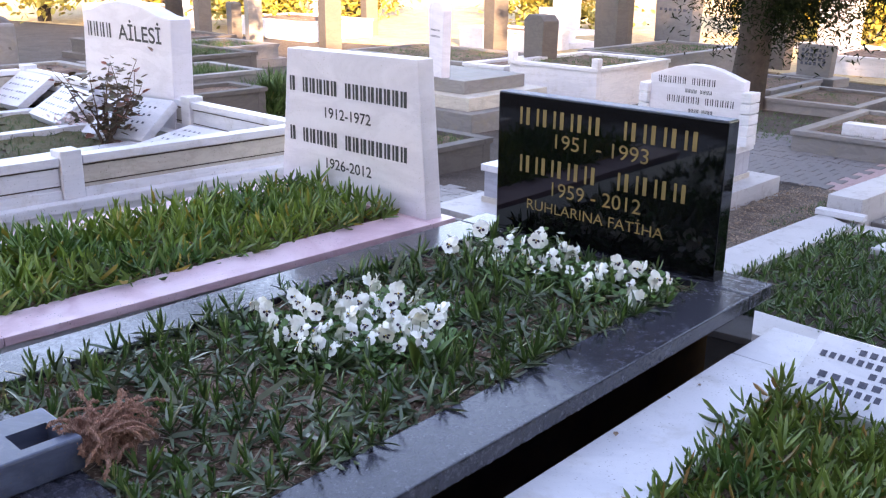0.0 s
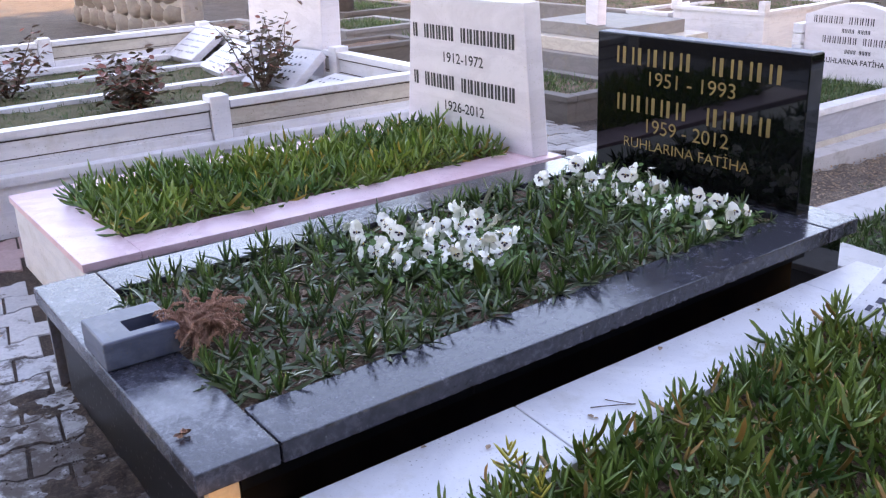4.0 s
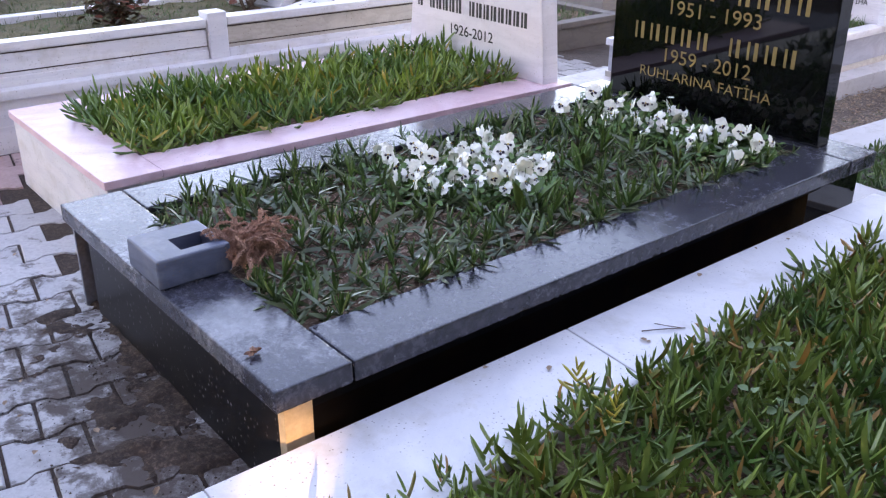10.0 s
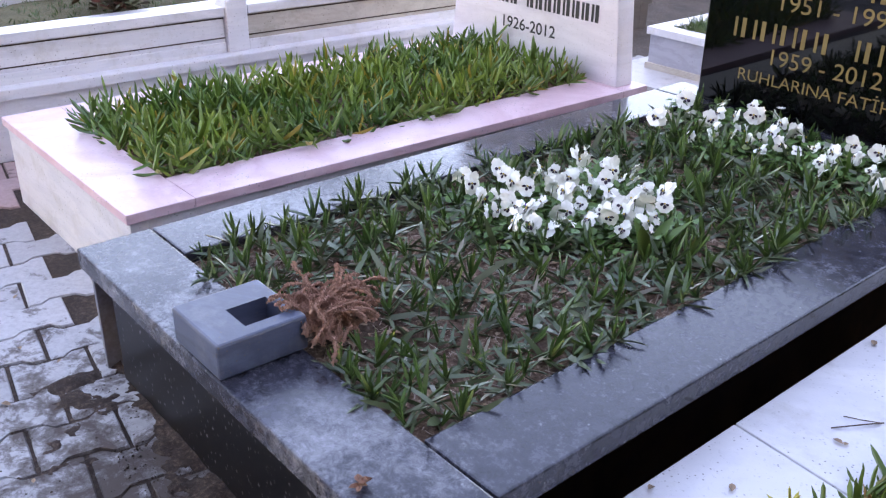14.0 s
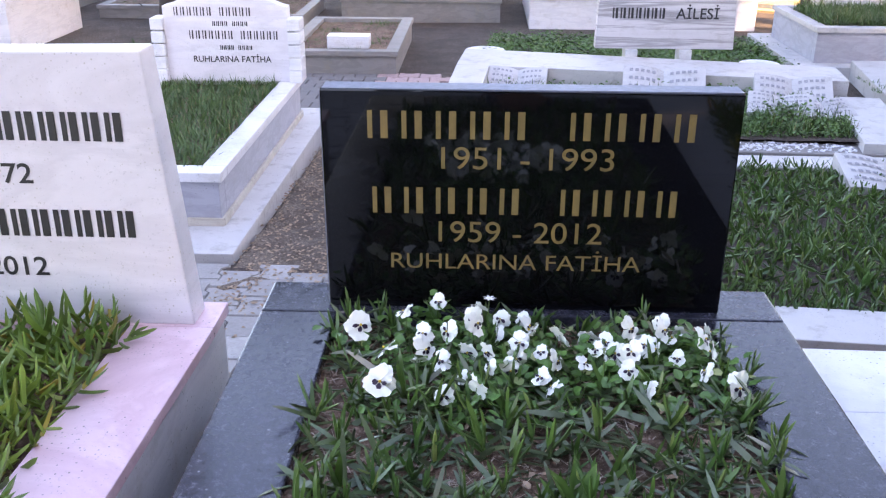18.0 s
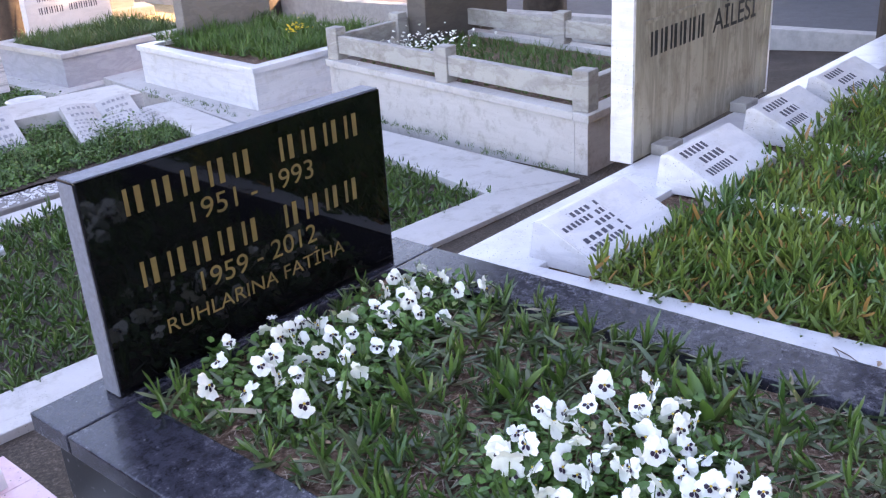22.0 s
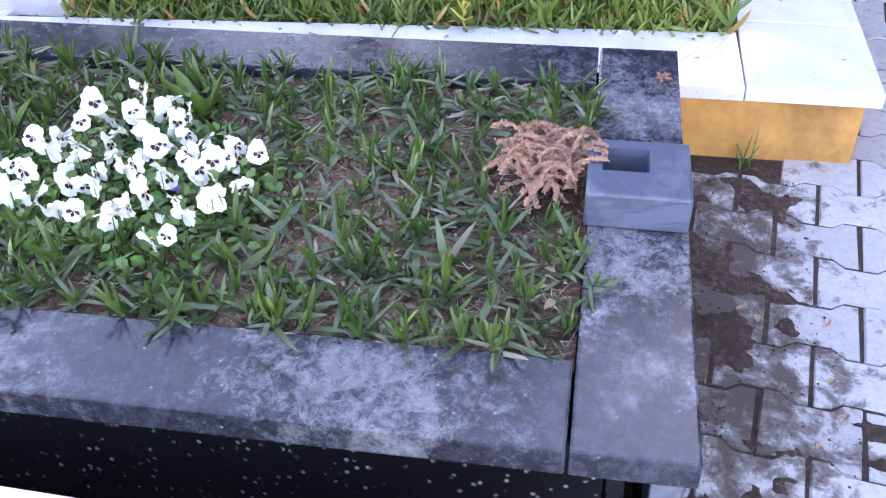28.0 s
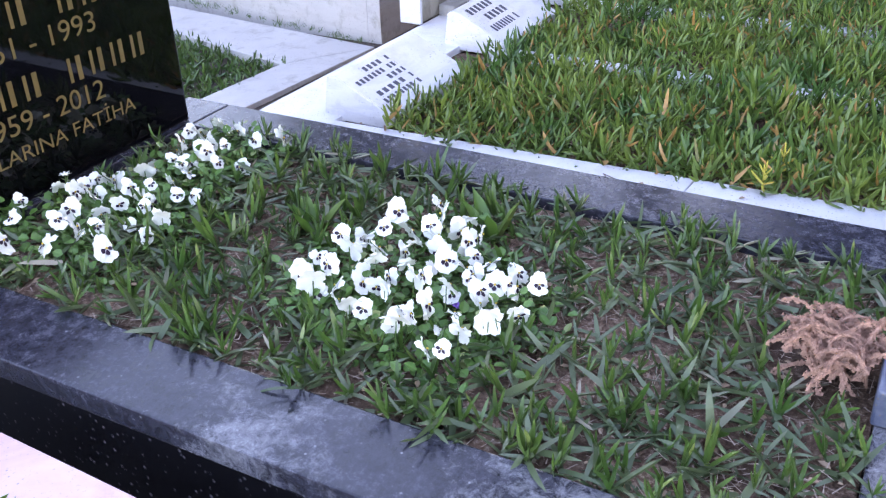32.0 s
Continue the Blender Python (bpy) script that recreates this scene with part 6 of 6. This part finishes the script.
crumbs(5000, shrink(BED, 0.01), ZS - 0.030, 7, "loose crumbs of soil in the black grave")
crumbs(600, shrink(BED, 0.01), ZS - 0.026, 10, "pale bits and grit on the soil of the black grave", STRAW)
crumbs(1900, [(-0.12, -2.36), (1.2, -2.36), (1.2, -2.20), (-0.12, -2.20)], 0.059, 8, "washed-out earth on the pavers at the foot of the black grave", JOINT)
crumbs(700, [(-0.12, -2.60), (1.2, -2.60), (1.2, -2.36), (-0.12, -2.36)], 0.059, 9, "scattered earth on the pavers", JOINT)
litter(700, [(0.08, 0.93, -2.02, -0.06, ZS - 0.026)], 3, "dry bits on the soil of the black grave")


# ---- earth washed out along the foot of the black grave ----
def washed_earth():
    nx, ny = 104, 42
    v, f = [], []
    for j in range(ny + 1):
        for i in range(nx + 1):
            x, y = -0.14 + 1.32 * i / nx, -2.72 + 0.53 * j / ny
            d = -2.205 - y
            h = 0.019 - 0.066 * d + 0.034 * noise.noise((x * 5, y * 5, 2)) + 0.024 * noise.noise((x * 14, y * 14, 5)) + 0.011 * noise.noise((x * 45, y * 45, 8)) - 0.10 * max(0, x - 1.12) ** 0.5
            v.append((x, y, 0.060 + 0.55 * h - 0.006))
    f = [(j * (nx + 1) + i, j * (nx + 1) + i + 1, (j + 1) * (nx + 1) + i + 1, (j + 1) * (nx + 1) + i) for j in range(ny) for i in range(nx)]
    tagged(raw("washed_earth", v, f, DARK_EARTH), "dark damp earth washed onto the pavers below the black slab", "soil", kind="structure")


washed_earth()

# ---- pavers ----
PL, PW = 0.198, 0.156                                  # length and row width of a paver


def paver_mesh(L=PL, Wd=PW, amp=0.0125, h=0.05):
    """One wavy interlocking paver, long along y."""
    pts = [(0.0, amp), (0.17, amp), (0.31, -amp), (0.69, -amp), (0.83, amp), (1.0, amp)]
    g2, g3 = 0.0030, 0.0038
    left = [(-Wd / 2 + g2 - d, (s - 0.5) * (L - 2 * g3)) for s, d in pts]
    right = [(Wd / 2 - g2 + d, (s - 0.5) * (L - 2 * g3)) for s, d in pts]
    out = right + left[::-1]
    n = len(out)
    cx = 0.965
    v = [(x, y, -h) for x, y in out] + [(x, y, -0.006) for x, y in out] + [(x * cx, y * 0.962, 0.0) for x, y in out]
    f = [tuple(range(2 * n, 3 * n))]
    for k in range(n):
        j = (k + 1) % n
        f += [(k, j, n + j, n + k), (n + k, n + j, 2 * n + j, 2 * n + k)]
    me = bpy.data.meshes.new("paver")
    me.from_pydata(v, [], f)
    return me, np.array(v), f


PME, PV, PF = paver_mesh()
PME_RED = PME.copy()
PME.materials.append(PAVER)
PME_RED.materials.append(PAVER_RED)
pav = tagged(part("pavement", slab([(-9.0, -4.25), (6.0, -4.25), (6.0, -1.70), (-9.0, -1.70)], -0.06, 0.0550, 0.0), JOINT), "grey wavy interlocking concrete pavers with dirt stains", "pavement", kind="structure")
rv = random.Random(4)
rest, worn, count = [], [], 0
YAW = radians(-9.0)                                    # the courses run slightly askew to the graves
PTURN = np.array(Matrix.Rotation(YAW, 3, "Z"))
for i in range(-62, 50):
    for j in range(-16, 20):
        u, w = i * PW, (j + 0.5 + (0.5 if i % 2 else 0.0)) * PL
        x, y = -0.717 + u * math.cos(YAW) - w * math.sin(YAW), -2.656 + u * math.sin(YAW) + w * math.cos(YAW)
        if not -8.8 < x < 5.9 or y < -4.12 or y > (-1.75 if -1.80 < x < -1.45 else -2.10) or (x > 1.19 and y > -2.70) or (x < -1.80 and y > -2.29):
            continue
        z = 0.060 + rv.uniform(-0.003, 0.003)
        if -2.4 < x < 1.4 and y > -3.3 and count < 300:
            ob = new("paver", PME_RED if -2.05 < x < -1.25 else PME)
            ob.parent = pav
            ob.matrix_basis = Matrix.Translation((x, y, z)) @ Matrix.Rotation(YAW + rv.gauss(0, 0.010), 4, "Z") @ Matrix.Rotation(rv.gauss(0, 0.008), 4, "X")
            count += 1
        else:
            (worn if x < -1.9 else rest).append((PV @ PTURN.T + np.array((x, y, z)), PF))
v, f = gather(rest)
ob = raw("paver_field", v, f, PAVER, pav, False)
ob["kind"] = "stuff"
v, f = gather(worn)
ob = raw("paver_field", v, f, PAVER_MID, pav, False)
ob["kind"] = "stuff"


def walk_pavers(name, test, material_, label, along_x=False):
    """A joined stretch of the same pavers on sloping ground."""
    out = []
    P = np.stack([PV[:, 1], PV[:, 0], PV[:, 2]], 1) if along_x else PV
    F = [g[::-1] for g in PF] if along_x else PF
    for i in range(-40, 40):
        for j in range(-40, 40):
            u, w = i * PW, (j + (0.5 if i % 2 else 0.0)) * PL
            x, y = (w, u + 2.5) if along_x else (u - 0.2, w + 1.0)
            if test(x, y):
                out.append((P + np.array((x, y, ground_z(y) - 0.014 + rv.uniform(-0.003, 0.003))), F))
    v, f = gather(out)
    tagged(raw(name, v, f, material_, None, False), label, "pavement", kind="structure")


def between(x, y):
    return (-0.40 < x < -0.07 and -0.75 < y < 0.05) or (-0.40 < x < -0.13 and 0 < y < 0.4) or (-2.6 < x < -0.12 and 0.15 < y < 1.62) or (-4.6 < x < -2.12 and 0.66 < y < 2.5)


PME_MID = PME.copy()
PME_MID.materials.clear()
PME_MID.materials.append(PAVER_MID)
base = tagged(part("pavement_between", slab([(-2.6, 0.10), (-0.12, 0.10), (-0.12, 1.66), (-2.6, 1.66)], [-0.5] * 4, [ground_z(y) - 0.024 for y in (0.1, 0.1, 1.66, 1.66)], 0.0), JOINT), "grey wavy pavers between the graves", "pavement", kind="structure")
part("pavement_bed", slab([(-4.6, 0.66), (-2.605, 0.66), (-2.605, 1.70), (-2.08, 1.70), (-2.08, 2.55), (-4.6, 2.55)], [-0.5] * 6, [ground_z(y) - 0.024 for y in (0.66, 0.66, 1.7, 1.7, 2.55, 2.55)], 0.0), JOINT, base)
for i in range(-40, 10):
    for j in range(-20, 12):
        x, y = i * PW - 0.2, (j + (0.5 if i % 2 else 0.0)) * PL + 1.0
        if between(x, y):
            ob = new("paver", PME_MID)
            ob.parent = base
            ob.matrix_basis = Matrix.Translation((x, y, ground_z(y) - 0.014 + rv.uniform(-0.004, 0.004))) @ Matrix.Rotation(rv.gauss(0, 0.012), 4, "Z") @ Matrix.Rotation(-0.074, 4, "X")
soil_bed("earth_strip", [(-0.34, -2.06), (-0.09, -2.06), (-0.09, 0.12), (-0.34, 0.12)], lambda y: ground_z(y) - 0.022, DARK_EARTH, "dark earth with dry leaves between the two graves", 0.03)
litter(420, [(-4.0, -2.1, 0.7, 2.5, -0.012), (-0.75, -0.14, 0.15, 1.6, -0.012), (-0.32, -0.14, -2.0, 0.2, -0.012)], 14, "dry leaves on the pavers between the graves")
walk_pavers("pavement_behind", lambda x, y: -3.2 < x < -0.52 and 4.95 < y < (6.5 if x > -1.55 else 7.3), PAVER_OLD_SHADED, "grey pavers of a walk behind the graves", True)
walk_pavers("pavement_red", lambda x, y: -0.50 < x < 0.08 and 4.95 < y < 6.5, PAVER_RED, "faded red pavers of a walk behind the graves", True)


# ---- small things ----
def one_shoot(name, x, y, z, size, mat, label, seed):
    r = random.Random(seed)
    v, f = ice_shoot(r, size, 5)
    tagged(raw(name, v + np.array((x, y, z)), f, mat), label, "plant")


YELLOW_LEAF = leafy("yellow_leaves", (0.50, 0.42, 0.05), (0.62, 0.52, 0.10), (0.62, 0.36, 0.06))
one_shoot("ice_plant_shoot", 1.427, -1.665, PT + 0.025, 0.055, YELLOW_LEAF, "yellow ice plant shoot at the edge of the bed", 1)
one_shoot("ice_plant_shoot", 1.56, -1.69, PT + 0.03, 0.050, YELLOW_LEAF, "yellow ice plant shoot among green ones", 2)


def twig(points, rad, label):
    bm = bmesh.new()
    for a, b in zip(points, points[1:]):
        limb(bm, a, b, rad, rad * 0.8, 5)
    tagged(part("twig", bm, TWIG, smooth=True), label, "twig")


twig([(1.315, -1.315, PT + 0.003), (1.345, -1.27, PT + 0.006), (1.372, -1.218, PT + 0.003)], 0.0016, "thin dry twig on the white marble")
twig([(1.31, -1.26, PT + 0.003), (1.34, -1.245, PT + 0.004), (1.37, -1.222, PT + 0.003)], 0.0013, "thin dry twig on the white marble")


def broad_plant(x, y, z, h, n, seed):
    """A tuft of a few broad lance-shaped leaves."""
    r = random.Random(seed)
    pcs = []
    for k in range(n):
        v, f = oval_mesh(h * r.uniform(0.8, 1.1), h * 0.24, 0.012)
        pcs.append((v @ turn_m(k * 2.4 + r.random(), radians(r.uniform(45, 75)), 0).T + np.array((x, y, z)), f))
    v, f = gather(pcs)
    tagged(raw("bulb_plant", v, f, CLOVER), "broad light green bulb leaves by the pansies", "plant")


broad_plant(0.56, -0.76, ZS - 0.04, 0.14, 4, 1)
broad_plant(0.72, -1.17, ZS - 0.04, 0.15, 4, 2)


def leaf_on_slab(x, y, z, s, seed):
    r = random.Random(seed)
    pcs = []
    for k in range(9):
        v, f = oval_mesh(s, s * 0.4, s * 0.3)
        pcs.append((v @ turn_m(r.uniform(0, 6.28), r.uniform(-0.1, 0.7), r.uniform(-1, 1)).T + np.array((x + r.gauss(0, s * 0.3), y + r.gauss(0, s * 0.3), z)), f))
    v, f = gather(pcs)
    tagged(raw("dry_flower_head", v, f, DRIED, None, False), "small dry brown flower head on the black slab", "dried flower")


leaf_on_slab(0.99, -2.205, ZS + 0.004, 0.02, 1)


def daisy():
    x, y, z = 0.397, -0.10, ZS - 0.04
    g = thing("daisy", (x, y, z), "small white daisy on a thin stem before the headstone", "flower")
    bm = bmesh.new()
    limb(bm, (x, y, z), (x + 0.004, y, z + 0.115), 0.0014, 0.001, 5)
    part("stem", bm, STEM, g)
    pcs = []
    for k in range(7):
        v, f = oval_mesh(0.017, 0.006, 0.001)
        pcs.append((v @ turn_m(k * 0.9, radians(8), 0).T + np.array((x + 0.004, y, z + 0.115)), f))
    v, f = gather(pcs)
    raw("petals", v, f, PETAL, g)


daisy()
VIOLET = plain("violet_petal", (0.22, 0.10, 0.42), 0.6, 0, 0.2, 60, 0.0)


def violet(x, y):
    z = ZS - 0.04
    g = thing("violet_flower", (x, y, z), "tiny violet flower between the white pansies", "flower")
    bm = bmesh.new()
    limb(bm, (x, y, z), (x, y, z + 0.06), 0.0013, 0.001, 5)
    part("stem", bm, STEM, g)
    pcs = []
    for k in range(10):
        v, f = oval_mesh(0.010, 0.007, 0.001)
        pcs.append((v @ turn_m(k * 1.3, radians(20 + 30 * (k % 2)), 0).T + np.array((x + 0.004 * (k % 3), y, z + 0.055 + 0.003 * (k % 4))), f))
    v, f = gather(pcs)
    raw("petals", v, f, VIOLET, g, False)


violet(0.376, -1.248)
# grass tuft at the foot of the ochre plinth
v, f = tuft(random.Random(3), 0.10, 16, 0.005)
tagged(raw("grass_tuft", v + np.array((1.17, -2.46, 0.06)), f, GRASS), "green grass tuft at the foot of the ochre plinth", "plant")


# ---- flowers and chips on the far plots ----
def blossom_clump(x, y, z, n, spread, mat, label, seed):
    r = random.Random(seed)
    pcs = []
    for k in range(n):
        v, f = oval_mesh(0.028, 0.022, 0.006)
        pcs.append((v @ turn_m(r.uniform(0, 6.283), r.uniform(-0.2, 0.9), r.uniform(-0.6, 0.6)).T * r.uniform(0.6, 1.2) + np.array((x + r.gauss(0, spread), y + r.gauss(0, spread), z + abs(r.gauss(0, 0.05)))), f))
    v, f = gather(pcs)
    tagged(raw("flower_clump", v, f, mat, None, False), label, "flowers", kind="stuff")


YELLOW_BLOOM = plain("yellow_petal", (0.75, 0.52, 0.03), 0.6, 0, 0.2, 40, 0.0)
blossom_clump(4.55, 4.55, PA + 0.10, 40, 0.05, YELLOW_BLOOM, "yellow flowers among green plants on a raised grave", 1)
blossom_clump(4.35, 2.9, PB + 0.06, 160, 0.20, PETAL, "small white flowers on the railed raised grave", 2)


def chips(n, poly, z, seed, label, big):
    """Broken white marble chips on the soil."""
    r = random.Random(seed)
    pcs = []
    f = [(0, 2, 4), (2, 1, 4), (1, 3, 4), (3, 0, 4), (2, 0, 5), (1, 2, 5), (3, 1, 5), (0, 3, 5)]
    for x, y in scatter(poly, n, 0.008, r):
        s = big * (0.25 + 0.75 * r.random() ** 2)
        v = np.array([(1, 0, 0), (-1, 0, 0), (0, 1, 0), (0, -1, 0), (0, 0, 0.5), (0, 0, -0.5)]) * np.array([[r.uniform(0.6, 1.3)] for _ in range(6)]) * s
        pcs.append((v @ turn_m(r.uniform(0, 6.283), r.uniform(-0.3, 0.3), 0).T + np.array((x, y, z + 0.3 * s)), f))
    v, f = gather(pcs)
    tagged(raw("marble_chips", v, f, WHITE, None, False), label, "gravel", kind="stuff")


chips(900, [(0.35, 3.60), (2.7, 3.52), (2.7, 3.72), (0.35, 3.85)], -0.236, 3, "white marble chips and dirt on the stone kerb strip", 0.02)
tagged(part("marble_fragment", turned(slab([(0.55, 2.88), (0.92, 2.80), (1.00, 3.02), (0.62, 3.12)], BZ - 0.06, BZ - 0.005, 0.012), (0.8, 2.95, BZ), 8), WHITE), "broken flat piece of white marble lying in the ice plants", "stone")


def round_weed(x, y, z, n, spread, seed):
    """A low weed with round grey-green leaves on thin stalks."""
    r = random.Random(seed)
    g = thing("weed", (x, y, z), "low weed with round grey-green leaves among ice plants", "plant")
    bm, pcs = bmesh.new(), []
    for k in range(n):
        v, f = oval_mesh(0.026 * r.uniform(0.7, 1.2), 0.019 * r.uniform(0.8, 1.2), 0.005)
        p = np.array((x + r.gauss(0, spread), y + r.gauss(0, spread), z + r.uniform(0.05, 0.11)))
        limb(bm, (x + 0.3 * (p[0] - x), y + 0.3 * (p[1] - y), z), tuple(p), 0.0014, 0.001, 4)
        pcs.append((v @ turn_m(r.uniform(0, 6.283), r.uniform(-0.3, 0.5), r.uniform(-0.5, 0.5)).T + p, f))
    tagged(part("stem", bm, STEM, g), kind="stuff")
    v, f = gather(pcs)
    raw("leaves", v, f, WEED_LEAF, g)["kind"] = "stuff"


WEED_LEAF = leafy("round_weed_leaves", (0.065, 0.13, 0.04), (0.11, 0.18, 0.06), (0.40, 0.34, 0.08), 0.5, 12)
round_weed(1.66, -1.26, PT - 0.02, 14, 0.04, 1)
round_weed(1.78, -1.40, PT - 0.02, 10, 0.04, 2)
PINK_BLOOM = plain("pale_pink_petal", (0.78, 0.62, 0.62), 0.6, 0, 0.25, 30, 0.0)
blossom_clump(-3.62, -0.02, 0.36, 90, 0.09, PINK_BLOOM, "bunch of pale pink and white cut flowers lying by a tablet", 4)
